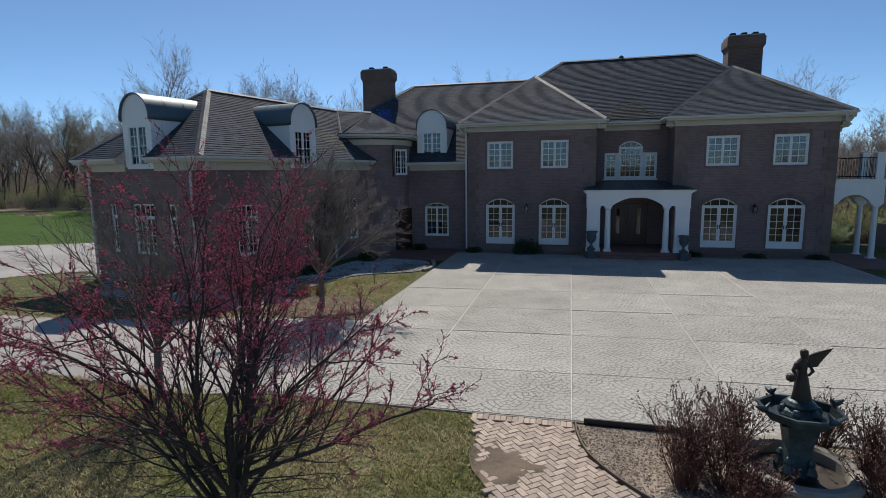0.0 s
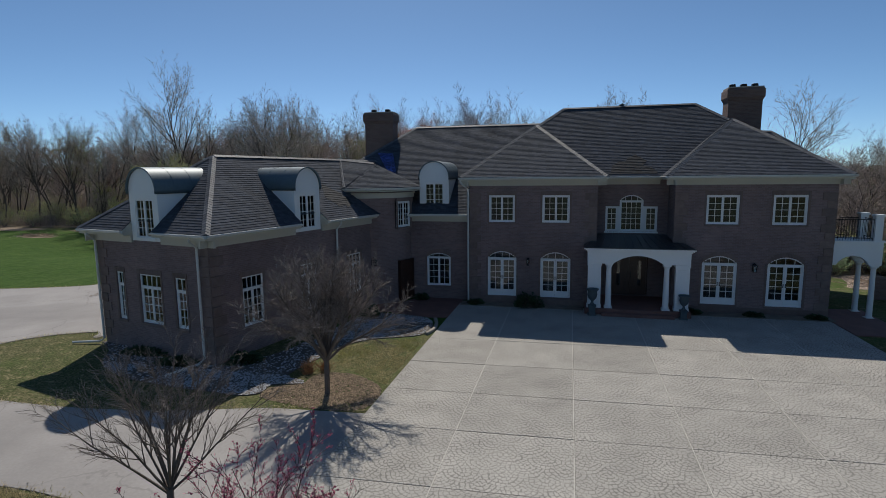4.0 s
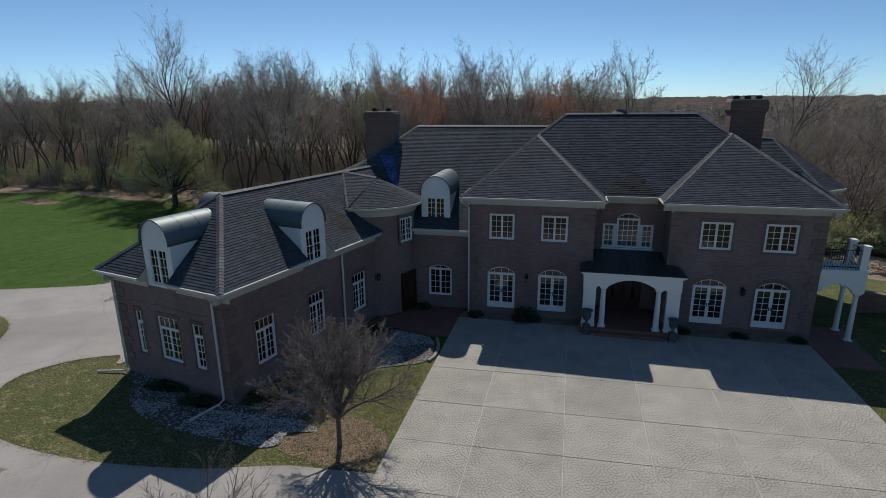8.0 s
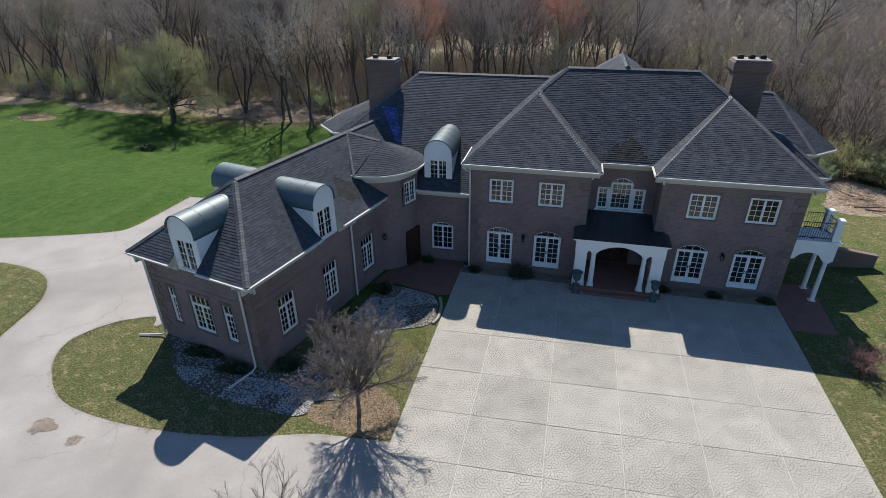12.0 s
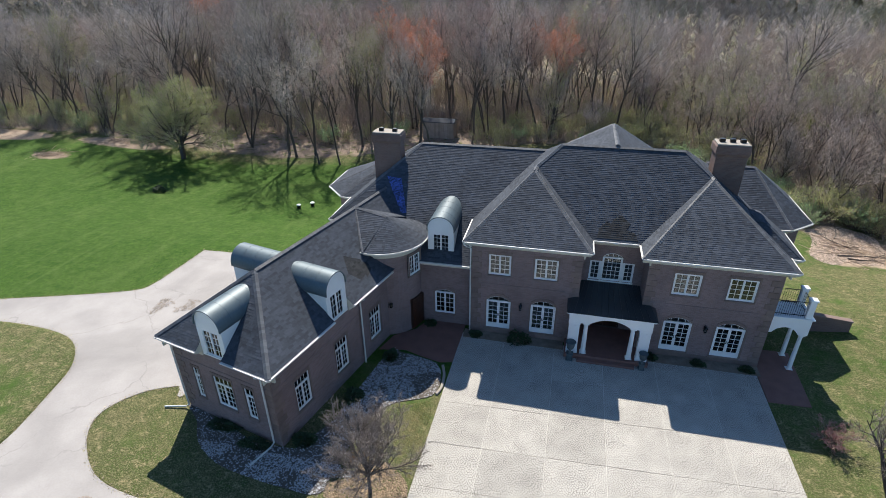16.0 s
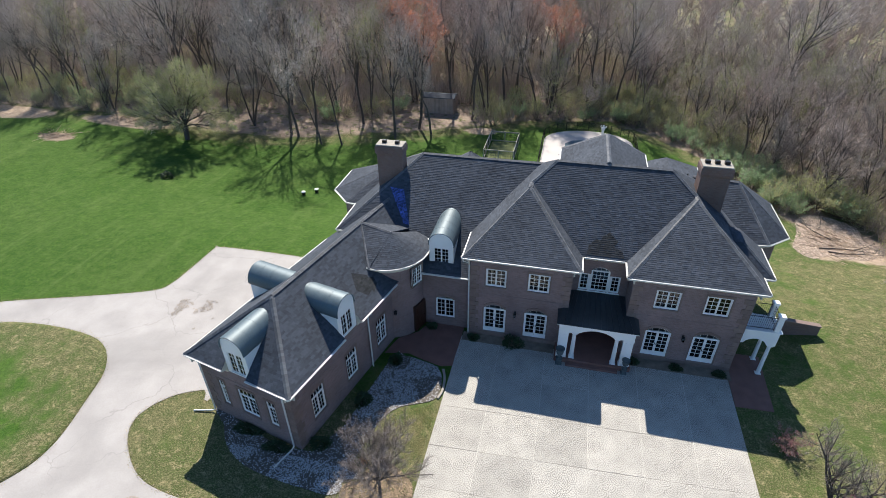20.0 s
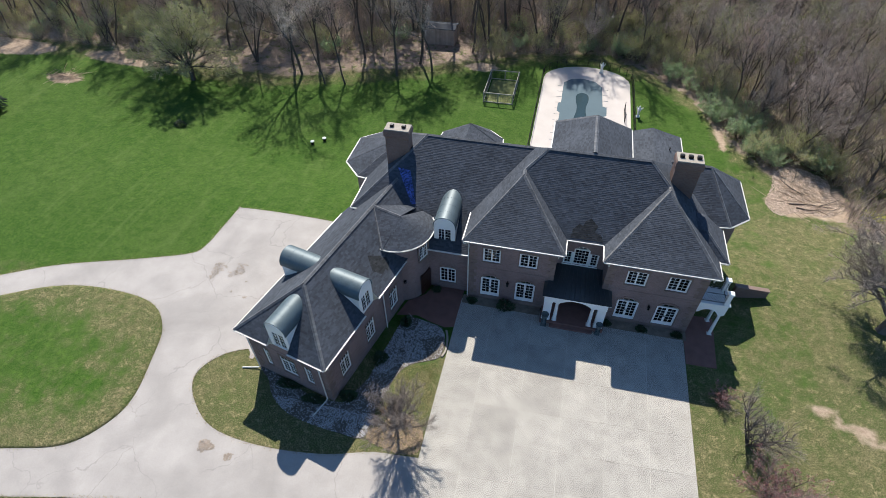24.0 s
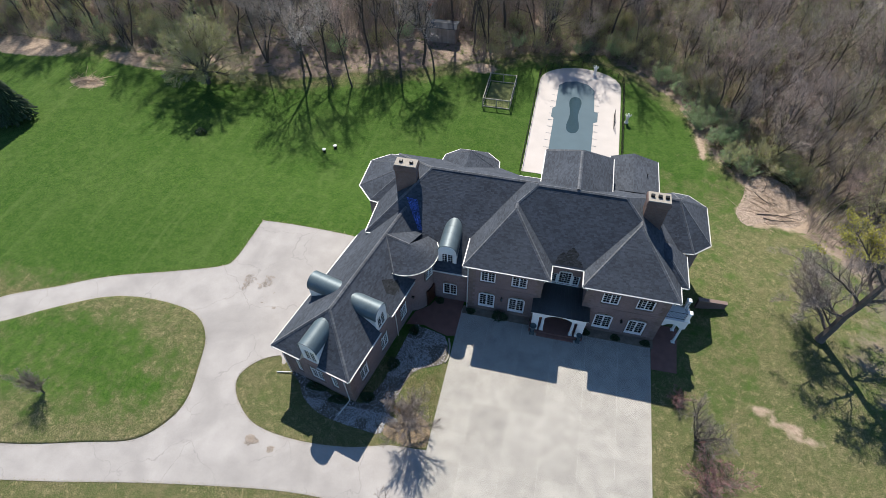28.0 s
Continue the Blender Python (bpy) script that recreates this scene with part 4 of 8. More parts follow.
def entrance_doors():
    m = wall_frame(XA - 0.45, CY, 0)
    cw = XB - XA + 0.9
    mid = cw / 2
    b = MB(m)
    b.box(mid - 0.98, 0.08, 0.36, mid - 0.9, 0.2, 2.58)
    b.box(mid + 0.9, 0.08, 0.36, mid + 0.98, 0.2, 2.58)
    b.box(mid - 0.9, 0.08, 2.5, mid + 0.9, 0.2, 2.58)
    frame_part = b.make("entrance_door", WOOD, house, "dark mahogany double entrance door with narrow glass lights")
    for s in (-1, 1):
        d = MB(m)
        a, c = (mid - 0.895, mid - 0.004) if s < 0 else (mid + 0.004, mid + 0.895)
        lx = mid + s * 0.55
        d.box(a, 0.1, 0.38, lx - 0.09, 0.16, 2.49)
        d.box(lx + 0.09, 0.1, 0.38, c, 0.16, 2.49)
        d.box(lx - 0.09, 0.1, 0.38, lx + 0.09, 0.16, 0.9)
        d.box(lx - 0.09, 0.1, 2.3, lx + 0.09, 0.16, 2.49)
        for z in (0.55, 1.35):
            d.box(lx - s * 0.42 - 0.12, 0.085, z, lx - s * 0.42 + 0.12, 0.1, z + 0.65, 0.006)
        d.make("door_leaf", WOOD, frame_part)
        g = MB(m)
        g.box(lx - 0.09, 0.12, 0.9, lx + 0.09, 0.13, 2.3)
        g.make("pane", GLASS, frame_part)
        h = MB(m)
        h.tube([(mid + s * 0.1, 0.06, 1.3), (mid + s * 0.1, 0.04, 1.5), (mid + s * 0.1, 0.06, 1.7)], 0.015)
        h.make("handle", IRON, frame_part)


entrance_doors()


def portico():
    """White arched entrance porch with columns and a low metal roof."""
    x0, x1, y0, y1 = 0.8, 5.62, 27.55, FY - 0.004
    xm = (x0 + x1) / 2
    p = house
    # beam with arch, front
    b = MB()
    ax0, ax1, spring, rise, top = 2.02, 4.4, 2.62, 0.42, 3.22
    n = 16
    curve = [(ax0 + (ax1 - ax0) * k / n, arch_z(ax0 + (ax1 - ax0) * k / n, ax0, ax1, spring, rise)) for k in range(n + 1)]
    b.extrude([(x0, 2.62)] + curve + [(x1, 2.62), (x1, top), (x0, top)], y0, y0 + 0.36)
    b.box(x0, y0 + 0.36, 2.62, x0 + 0.36, y1, top)
    b.box(x1 - 0.36, y0 + 0.36, 2.62, x1, y1, top)
    b.make("entablature", WHITE, p)
    b = MB()
    for k, (o, z0, z1) in enumerate(((0.05, 3.222, 3.28), (0.12, 3.282, 3.34), (0.18, 3.342, 3.4))):
        b.box(x0 - o, y0 - o, z0, x1 + o, y1, z1)
    b.box(x0 + 0.36, y0 + 0.36, 3.0, x1 - 0.36, CY - 0.01, 3.2)
    b.make("porch_cornice", WHITE, p)
    # side piers and round columns
    for a, c in ((x0 + 0.02, x0 + 0.66), (x1 - 0.66, x1 - 0.02)):
        b = MB()
        b.box(a, y0 + 0.04, 0.33, c, y0 + 0.34, 2.62)
        b.box(a - 0.03, y0 + 0.01, 0.33, c + 0.03, y0 + 0.37, 0.5, 0.01)
        b.box(a - 0.03, y0 + 0.01, 2.5, c + 0.03, y0 + 0.37, 2.615, 0.01)
        b.box(a + 0.1, y0 + 0.025, 0.62, c - 0.1, y0 + 0.04, 2.38)
        b.make("pier", WHITE, p)
    for cx in (1.84, 4.57):
        for cy in (y0 + 0.19,):
            b = MB()
            b.box(cx - 0.19, cy - 0.18, 0.332, cx + 0.19, cy + 0.18, 0.4)
            b.lathe(cx, cy, [(0.18, 0.4), (0.185, 0.44), (0.15, 0.5), (0.145, 1.2), (0.12, 2.4), (0.125, 2.42), (0.15, 2.45), (0.16, 2.53)], 20)
            b.box(cx - 0.18, cy - 0.17, 2.53, cx + 0.18, cy + 0.17, 2.618)
            b.make("column", WHITE, p, smooth=False)
    # standing-seam roof
    o = 0.2
    zt = 3.58
    A, B = (x0 - o, y0 - o, 3.404), (x1 + o, y0 - o, 3.404)
    C, D = (x1 - 0.55, CY - 0.004, zt + 0.2), (x0 + 0.55, CY - 0.004, zt + 0.2)
    r = MB()
    r.add([A, B, C, D, (x0 - o, FY - 0.01, 3.404), (x1 + o, FY - 0.01, 3.404)], [(0, 1, 2, 3), (1, 5, 2), (0, 3, 4), (0, 4, 5, 1)])
    r.make("porch_roof", METALROOF, p, "dark standing-seam metal porch roof")
    sm = MB()
    for k in range(1, 13):
        t = k / 13
        a = Vector(A).lerp(Vector(B), t)
        c = Vector(D).lerp(Vector(C), t)
        sm.tube([a + Vector((0, 0, 0.02)), c + Vector((0, 0, 0.02))], 0.018, 4)
    sm.make("standing_seam", METALROOF, p)
    # floor and steps of brick
    b = MB()
    b.box(x0 - 0.1, y0 - 0.15, -0.1, x1 + 0.1, CY, 0.33, 0.012)
    b.box(x0 + 0.7, y0 - 0.5, -0.1, x1 - 0.7, y0 - 0.152, 0.18, 0.012)
    b.make("porch_floor", PAVER_RED, p)


portico()

# ---- roofs and walls left of the main block ----
LINK_Z = 4.95
LR0, LR1 = (-10.74, 36.83, 10.38), (-0.6, 36.83, 10.38)


def left_block():
    def zf(y):
        return LINK_Z + (y - 28.95) * (10.38 - LINK_Z) / (36.83 - 28.95)
    roof_face("shingles_link", [(-9.3, 28.95, LINK_Z), (-5.6, 28.95, LINK_Z), (-5.6, 31.0, zf(31.0)), (-9.3, 31.0, zf(31.0))])
    roof_face("shingles_link_upper", [(-15.97, 31.0, zf(31.0)), (-5.6, 31.0, zf(31.0)), LR1, LR0])
    roof_face("shingles_link_west", [(-15.97, 42.6, zf(31.0)), (-15.97, 31.0, zf(31.0)), LR0])
    roof_face("shingles_link_rear", [(-5.0, 42.6, zf(31.0)), (-15.97, 42.6, zf(31.0)), LR0, LR1])
    ridge_caps(LR0, LR1)
    ridge_caps((-15.97, 31.0, zf(31.0)), LR0)
    ridge_caps((-15.97, 42.6, zf(31.0)), LR0)
    z = zf(31.0)
    eave((-15.97, 42.6), (-15.97, 31.0), z, (-1, 0))
    eave((-15.97, 31.0), (-12.5, 31.0), z, (0, -1))
    eave((-9.4, 28.95), (-5.6, 28.95), LINK_Z, (0, -1))
    m = wall_frame(-9.6, 29.4, 0)
    op = [(1.5, 2.9, 0.78, 2.68, 0.22)]
    wall("wall_link", m, 4.1, LINK_Z - 0.22, op)
    window(m, *op[0][:4], 0.22, rows=4)
    wall("wall_link_west", wall_frame(-15.52, 42.15, -90), 10.7, z - 0.23, z0=-3)
    wall("wall_link_front", wall_frame(-15.52, 31.45, 0), 5, z - 0.23)
    wall("wall_link_rear", wall_frame(-5.5, 42.15, 180), 10.0, z - 0.23, z0=-3)
    # half-octagon bays: west and north
    for name, ring, apex in (("west_bay", [(-15.6, 35.0), (-16.9, 35.2), (-18.6, 37.0), (-18.6, 40.9), (-16.9, 42.3), (-15.6, 42.5)], (-13.4, 38.9, 8.6)),
                             ("north_bay", [(-11.2, 42.2), (-11.0, 43.6), (-9.6, 44.8), (-6.6, 44.8), (-5.2, 43.6), (-5.0, 42.2)], (-8.1, 42.3, 8.4))):
        for a, c in zip(ring, ring[1:]):
            roof_face("shingles_" + name, [(*a, z - 0.05), (*c, z - 0.05), apex])
            ridge_caps((*c, z - 0.05), apex)
            d = Vector(c) - Vector(a)
            nv = Vector((-d.y, d.x))
            mid = (Vector(a) + Vector(c)) / 2 - Vector(apex[:2])
            if nv.dot(mid) < 0:
                nv = -nv
            eave(a, c, z - 0.05, nv, frieze=0.2)
        back = (-11.5, 38.9, 8.75) if name == "west_bay" else (-8.1, 39.4, 8.5)
        roof_face("shingles_" + name, [(*ring[0], z - 0.05), apex, back])
        roof_face("shingles_" + name, [(*ring[-1], z - 0.05), back, apex])
        cx, cy = apex[:2]
        b = MB()
        b.prism([(cx + (x - cx) * 0.87, cy + (y - cy) * 0.87) for x, y in ring], -3.2, z - 0.3)
        b.make("bay_wall", BRICK, house)


left_block()
LSLOPE = (10.38 - LINK_Z) / (36.83 - 28.95)
# sky sheen below the west chimney, put into the colour of small blue tabs
roof_face("shingles_blue_sheen", [(x, y, LINK_Z + (y - 28.95) * LSLOPE + 0.03) for x, y in ((-12.7, 34.2), (-11.6, 34.1), (-10.6, 31.8), (-11.0, 31.8))], course=0.07, tab=0.09, mat=SHEEN_TINT)


def turret():
    """Round stair tower between the wing and the main block."""
    c = Vector((-11.4, 29.5))
    R, zt = 2.38, 6.29
    b = MB()
    n = 40
    for i in range(n):
        a0, a1 = 2 * math.pi * i / n, 2 * math.pi * (i + 1) / n
        b.add([(c.x + R * math.cos(a0), c.y + R * math.sin(a0), -0.2), (c.x + R * math.cos(a1), c.y + R * math.sin(a1), -0.2), (c.x + R * math.cos(a1), c.y + R * math.sin(a1), zt), (c.x + R * math.cos(a0), c.y + R * math.sin(a0), zt)], [(0, 1, 2, 3)])
    b.make("turret_wall", BRICK, house, "curved brown brick stair tower wall")
    b = MB()
    for r0, r1, z0, z1 in ((R - 0.02, R + 0.08, 5.88, 6.09), (R - 0.02, R + 0.14, 6.09, 6.16), (R - 0.02, R + 0.45, 6.24, 6.3)):
        b.rings([[(c.x + r * math.cos(2 * math.pi * i / n), c.y + r * math.sin(2 * math.pi * i / n), z) for i in range(n)] for r, z in ((r0, z0), (r1, z0), (r1, z1), (r0, z1))], cap=False)
    b.make("turret_cornice", CREAM, house)
    b = MB()
    prof = [(R + 0.42, 6.31), (R + 0.52, 6.33), (R + 0.54, 6.43), (R + 0.43, 6.43)]
    b.rings([[(c.x + r * math.cos(2 * math.pi * i / n), c.y + r * math.sin(2 * math.pi * i / n), z) for i in range(n)] for r, z in prof + prof[:1]], cap=False)
    b.make("turret_gutter", GUTTER, house)
    seg = 20
    apex = (-11.1, 29.2, 7.78)
    spine = (-13.42, 29.72, 8.02)
    foot = (-11.85, 26.6, 6.46)
    roof_face("shingles_turret_link", [foot, apex, spine])
    roof_face("shingles_turret_link", [(-10.4, 32.2, 6.5), spine, apex])
    ridge_caps(spine, apex, w=0.12)
    ridge_caps(foot, spine, w=0.08)
    E = [(c.x + (R + 0.47) * math.cos(2 * math.pi * i / seg), c.y + (R + 0.47) * math.sin(2 * math.pi * i / seg), 6.46) for i in range(seg)]
    for i in range(seg):
        mid = (Vector(E[i]) + Vector(E[(i + 1) % seg])) / 2
        if mid.x > -12.8 and mid.y < 31.8:
            roof_face("shingles_turret", [E[i], E[(i + 1) % seg], apex])
    # window and door set on the curve
    for a, zlo, zhi, kind in ((-24, 4.25, 5.68, "window"), (-20, 0.12, 2.3, "door")):
        t = radians(a)
        hw = 0.52
        m = wall_frame(c.x + (R + 0.0) * math.cos(t), c.y + (R + 0.0) * math.sin(t), a + 90)
        if kind == "window":
            bk = MB(m)
            bk.box(-hw - 0.03, 0.03, zlo - 0.02, hw + 0.03, 0.3, zhi + 0.02)
            bk.make("dark_room", IRON, house)
            window(m @ Matrix.Translation((0, -0.1, 0)), -hw, hw, zlo, zhi, 0, rows=4)
        else:
            d = MB(m)
            d.box(-hw, -0.1, zlo, hw, -0.05, zhi)
            for px in (-0.36, 0.06):
                for pz, ph in ((0.25, 0.7), (1.1, 0.95)):
                    d.box(px, -0.115, zlo + pz, px + 0.3, -0.1, zlo + pz + ph, 0.006)
            dd = d.make("side_door", WOOD, house, "dark wooden side door in the stair tower")
            f = MB(m)
            f.box(-hw - 0.09, -0.13, zlo, -hw, 0.1, zhi + 0.09)
            f.box(hw, -0.13, zlo, hw + 0.09, 0.1, zhi + 0.09)
            f.box(-hw, -0.13, zhi, hw, 0.1, zhi + 0.09)
            f.make("door_frame", WOOD, dd)
            k = MB(m)
            k.lathe(0.42, -0.14, [(0.0, 1.1), (0.03, 1.12), (0.03, 1.16), (0.0, 1.18)], 8)
            k.make("door_knob", IRON, dd)


turret()

# ---- the wing ----
WM = pose(-16.37, 17.32, 0, 0, 0, -13.2)
WH, WHL, WZ, WR_Z, WLEN = 3.72, 3.95, 5.05, 8.03, 16.8


def W(x, y, z):
    return tuple(WM @ Vector((x, y, z)))


def dormer(m, width=1.7, z0=4.62, spring=6.62, depth=4.0, win=1.06, base=None):
    """Round-topped dormer in frame m (face at y = 0, back to +y): cheeks, arched front, window, barrel roof."""
    r = width / 2
    zw0, zw1 = z0 + 0.14, spring - 0.36
    b = MB(m)
    b.box(-r, 0.0, z0, -win / 2, 0.12, spring)
    b.box(win / 2, 0.0, z0, r, 0.12, spring)
    b.box(-win / 2, 0.0, z0, win / 2, 0.12, zw0)
    b.box(-win / 2, 0.0, zw1, win / 2, 0.12, spring)
    n = 20
    arc = [(r * math.cos(math.pi * i / n), r * math.sin(math.pi * i / n)) for i in range(n + 1)]
    b.rings([[(x, 0.0, spring + z) for x, z in arc], [(x, 0.12, spring + z) for x, z in arc]])
    b.box(-r + 0.004, 0.12, z0, -r + 0.1, depth, spring)
    b.box(r - 0.1, 0.12, z0, r - 0.004, depth, spring)
    face = b.make("dormer", WHITE, house, "white dormer with a rounded copper barrel roof")
    R = r + 0.05
    b = MB(m)
    oa = [(R * math.cos(math.pi * i / n), R * math.sin(math.pi * i / n)) for i in range(n + 1)]
    ia = [(x * (R - 0.05) / R, z * (R - 0.05) / R) for x, z in reversed(oa)]
    sec = [(R, -0.14)] + oa + [(-R, -0.14), (-R + 0.05, -0.14)] + ia + [(R - 0.05, -0.14)]
    b.rings([[(x, -0.1, spring + z) for x, z in sec], [(x, depth, spring + z) for x, z in sec]], cap=False)
    for y in (-0.1, depth):
        for i in range(n):
            q = [(oa[i][0], y, spring + oa[i][1]), (oa[i + 1][0], y, spring + oa[i + 1][1]), (oa[i + 1][0] * (R - 0.05) / R, y, spring + oa[i + 1][1] * (R - 0.05) / R), (oa[i][0] * (R - 0.05) / R, y, spring + oa[i][1] * (R - 0.05) / R)]
            b.add(q, [(0, 1, 2, 3)])
    b.make("barrel_roof", COPPER, face, "weathered blue-green copper barrel roof", smooth=True)
    s = MB(m)
    for y in (0.75, 1.6, 2.45, 3.3):
        if y < depth:
            s.tube([(x * 1.005, y, spring + z * 1.005) for x, z in oa[::2]], 0.009, 4)
    s.make("roof_seam", COPPER, face)
    bk = MB(m)
    bk.box(-win / 2 - 0.1, 0.3, z0, win / 2 + 0.1, 0.35, spring)
    bk.make("dark_room", IRON, face)
    # window straight in the face
    w = MB(m)
    f = 0.05
    x0, x1 = -win / 2, win / 2
    w.box(x0, 0.02, zw0, x0 + f, 0.13, zw1)
    w.box(x1 - f, 0.02, zw0, x1, 0.13, zw1)
    w.box(x0 + f, 0.02, zw0, x1 - f, 0.13, zw0 + f)
    w.box(x0 + f, 0.02, zw1 - f, x1 - f, 0.13, zw1)
    w.box(-0.05, 0.02, zw0 + f, 0.05, 0.13, zw1 - f)
    for s2 in (-1, 1):
        xm = s2 * (0.05 + (x1 - f - 0.05) / 2)
        v = MB(m)
        v.box(xm - 0.012, 0.05, zw0 + f, xm + 0.012, 0.08, zw1 - f)
        v.make("glazing_bar", WHITE, face)
        for j in range(1, 4):
            z = zw0 + (zw1 - zw0) * j / 4
            a, c = (0.05, x1 - f) if s2 > 0 else (x0 + f, -0.05)
            v = MB(m)
            v.box(a, 0.052, z - 0.012, c, 0.078, z + 0.012)
            v.make("glazing_bar", WHITE, face)
    w.make("window_frame", WHITE, face)
    v = MB(m)
    v.box(x0 - 0.08, -0.05, zw0 - 0.07, x1 + 0.08, 0.1, zw0 - 0.002)
    v.make("window_sill", WHITE, face)
    g = MB(m)
    g.box(x0 + f, 0.062, zw0 + f, x1 - f, 0.068, zw1 - f)
    p = g.make("pane", GLASS, face)
    p.visible_shadow = False


def wing():
    pk, bk = W(0, WH, WR_Z), W(0, WLEN, WR_Z)
    fl, fr, br, bl = W(-WHL, 0, WZ), W(WH, 0, WZ), W(WH, WLEN, WZ), W(-WHL, 14.2, WZ)
    e = 0.45
    ze = WZ + (WR_Z - WZ) * e / WH
    roof_face("shingles_wing_front", [W(-WHL + e * WHL / WH, e, ze), W(WH - e, e, ze), pk])
    roof_face("shingles_wing_front_foot", [fl, W(-1.03, 0, WZ), W(-1.03, e, ze), W(-WHL + e * WHL / WH, e, ze)])
    roof_face("shingles_wing_front_foot", [W(0.73, 0, WZ), fr, W(WH - e, e, ze), W(0.73, e, ze)])
    roof_face("shingles_wing_east", [W(WH - e, e, ze), W(WH - e, WLEN, ze), bk, pk])
    roof_face("shingles_wing_east_foot", [fr, W(WH, 5.06, WZ), W(WH - e, 5.06, ze), W(WH - e, e, ze)])
    roof_face("shingles_wing_east_foot", [W(WH, 6.84, WZ), br, W(WH - e, WLEN, ze), W(WH - e, 6.84, ze)])
    roof_face("shingles_wing_west", [bl, fl, pk, bk])
    slope = (WR_Z - WZ) / WH
    for lift, spot in ((0.014, ((1.7, 8.9), (2.5, 8.2), (3.1, 8.6), (3.0, 9.4), (2.3, 9.7))), (0.018, ((2.3, 9.3), (3.2, 9.1), (3.0, 9.8), (2.6, 10.0)))):
        roof_face("shingles_stained", [W(x, y, WZ + slope * (WH - x) + lift) for x, y in spot], mat=STAINED)
    for a, c in ((fl, pk), (fr, pk), (pk, bk)):
        ridge_caps(a, c)
    # eaves, broken by the dormers
    for a, c, nv in (((-WHL, 0), (-1.02, 0), (0, -1)), ((0.72, 0), (WH, 0), (0, -1)), ((WH, 0), (WH, 5.05), (1, 0)), ((WH, 6.85), (WH, 11.0), (1, 0)), ((-WHL, 13.6), (-WHL, 0), (-1, 0))):
        eave(a, c, WZ, nv, m=WM, frieze=0.3)
    rise = (WR_Z - WZ) / WH
    for x in (-1.03, 0.71):
        b = MB(WM)
        b.rings([[(x + k, y, z) for y, z in ((0.01, WZ - 0.19), (0.62, WZ - 0.19), (0.62, WZ + 0.6 * rise), (0.01, WZ - 0.01))] for k in (0, 0.02)])
        b.make("eave_end", CREAM, house)
    for y in (5.04, 6.83):
        b = MB(WM)
        b.rings([[(WH - x, y + k, z) for x, z in ((0.01, WZ - 0.19), (0.62, WZ - 0.19), (0.62, WZ + 0.6 * rise), (0.01, WZ - 0.01))] for k in (0, 0.02)])
        b.make("eave_end", CREAM, house)
    half, west = WH - 0.45, WHL - 0.45
    mf = WM @ wall_frame(-west, 0.45, 0)
    of = [(west - 2.38, west - 1.9, 1.22, 3.25, 0), (west - 0.9, west + 0.42, 1.22, 3.25, 0), (west + 1.26, west + 1.88, 1.22, 3.25, 0)]
    wall("wing_wall_front", mf, west + half, 4.83, of)
    me_ = WM @ wall_frame(half, 0.75, 90)
    oe = [(1.92 - 0.75, 3.06 - 0.75, 1.1, 3.15, 0), (5.32 - 0.75, 6.47 - 0.75, 1.0, 3.12, 0), (8.8 - 0.75, 10.0 - 0.75, 1.0, 3.1, 0)]
    wall("wing_wall_east", me_, 10.6, 4.83, oe)
    wall("wing_wall_west", WM @ wall_frame(-west, 14.0, -90), 13.25, 4.83)
    for m, lst in ((mf, of), (me_, oe)):
        for a, c, z0, z1, rise in lst:
            window(m, a, c, z0, z1, 0, leaves=1 if c - a < 0.7 else 2, cols=2, rows=4, transom=0.42)
    b = MB(WM)
    b.box(-half + 0.31, 3.5, 0, half - 0.31, 3.6, 4.6)
    b.box(-half + 0.31, 0.8, 4.3, half - 0.31, 13.5, 4.4)
    b.box(half - 1.9, 3.6, 0, half - 1.8, 12, 4.3)
    b.make("inner_wall", ROOM, house)
    dormer(WM @ wall_frame(-0.15, 0.4, 0), depth=3.3)
    dormer(WM @ wall_frame(3.3, 5.95, 90), depth=3.0)
    dormer(WM @ wall_frame(-3.65, 6.3, -90), depth=3.2)
    dormer(wall_frame(-7.7, 29.7, 0), width=1.72, z0=5.27, spring=6.98, depth=3.8)
    # quoins and belt
    for mm, sgn in ((WM @ wall_frame(half, 0.45, 0), -1), (WM @ wall_frame(-west, 0.45, 0), 1), (WM @ wall_frame(half, 0.45, 90), 1)):
        k, z = 0, 0.35
        while z < 4.2:
            b = MB(mm)
            L = 0.62 if k % 2 else 0.42
            b.box(0 if sgn > 0 else -L, -0.035, z, L if sgn > 0 else 0, -0.001, z + 0.36, 0.008)
            b.make("quoin", QUOIN, house)
            z += 0.385
            k += 1
    b = MB(mf)
    b.box(0, -0.025, 3.5, west + half, -0.002, 3.72)
    b.make("belt_course", BRICK, house)
    b = MB(me_)
    b.box(-0.3, -0.025, 3.5, 10.6, -0.002, 3.72)
    b.make("belt_course", BRICK, house)
    # downspouts
    for x, y, foot in ((2.82, 0.3, (2.6, -1.2)), (-3.4, 0.3, (-4.7, -0.3)), (3.42, 7.85, None)):
        b = MB(WM)
        pts = [(x, y - 0.3 if foot else y, 4.95), (x, y - 0.3 if foot else y, 4.8), (x, y, 4.5), (x, y, 0.25)]
        if not foot:
            pts = [(x + 0.3, y, 4.95), (x + 0.3, y, 4.8), (x, y, 4.5), (x, y, 0.05)]
        else:
            pts += [(x + (foot[0] - x) * 0.15, y + (foot[1] - y) * 0.15, 0.12), (foot[0], foot[1], 0.07)]
        b.tube(pts, 0.05, 8)
        b.make("downspout", GUTTER, house)


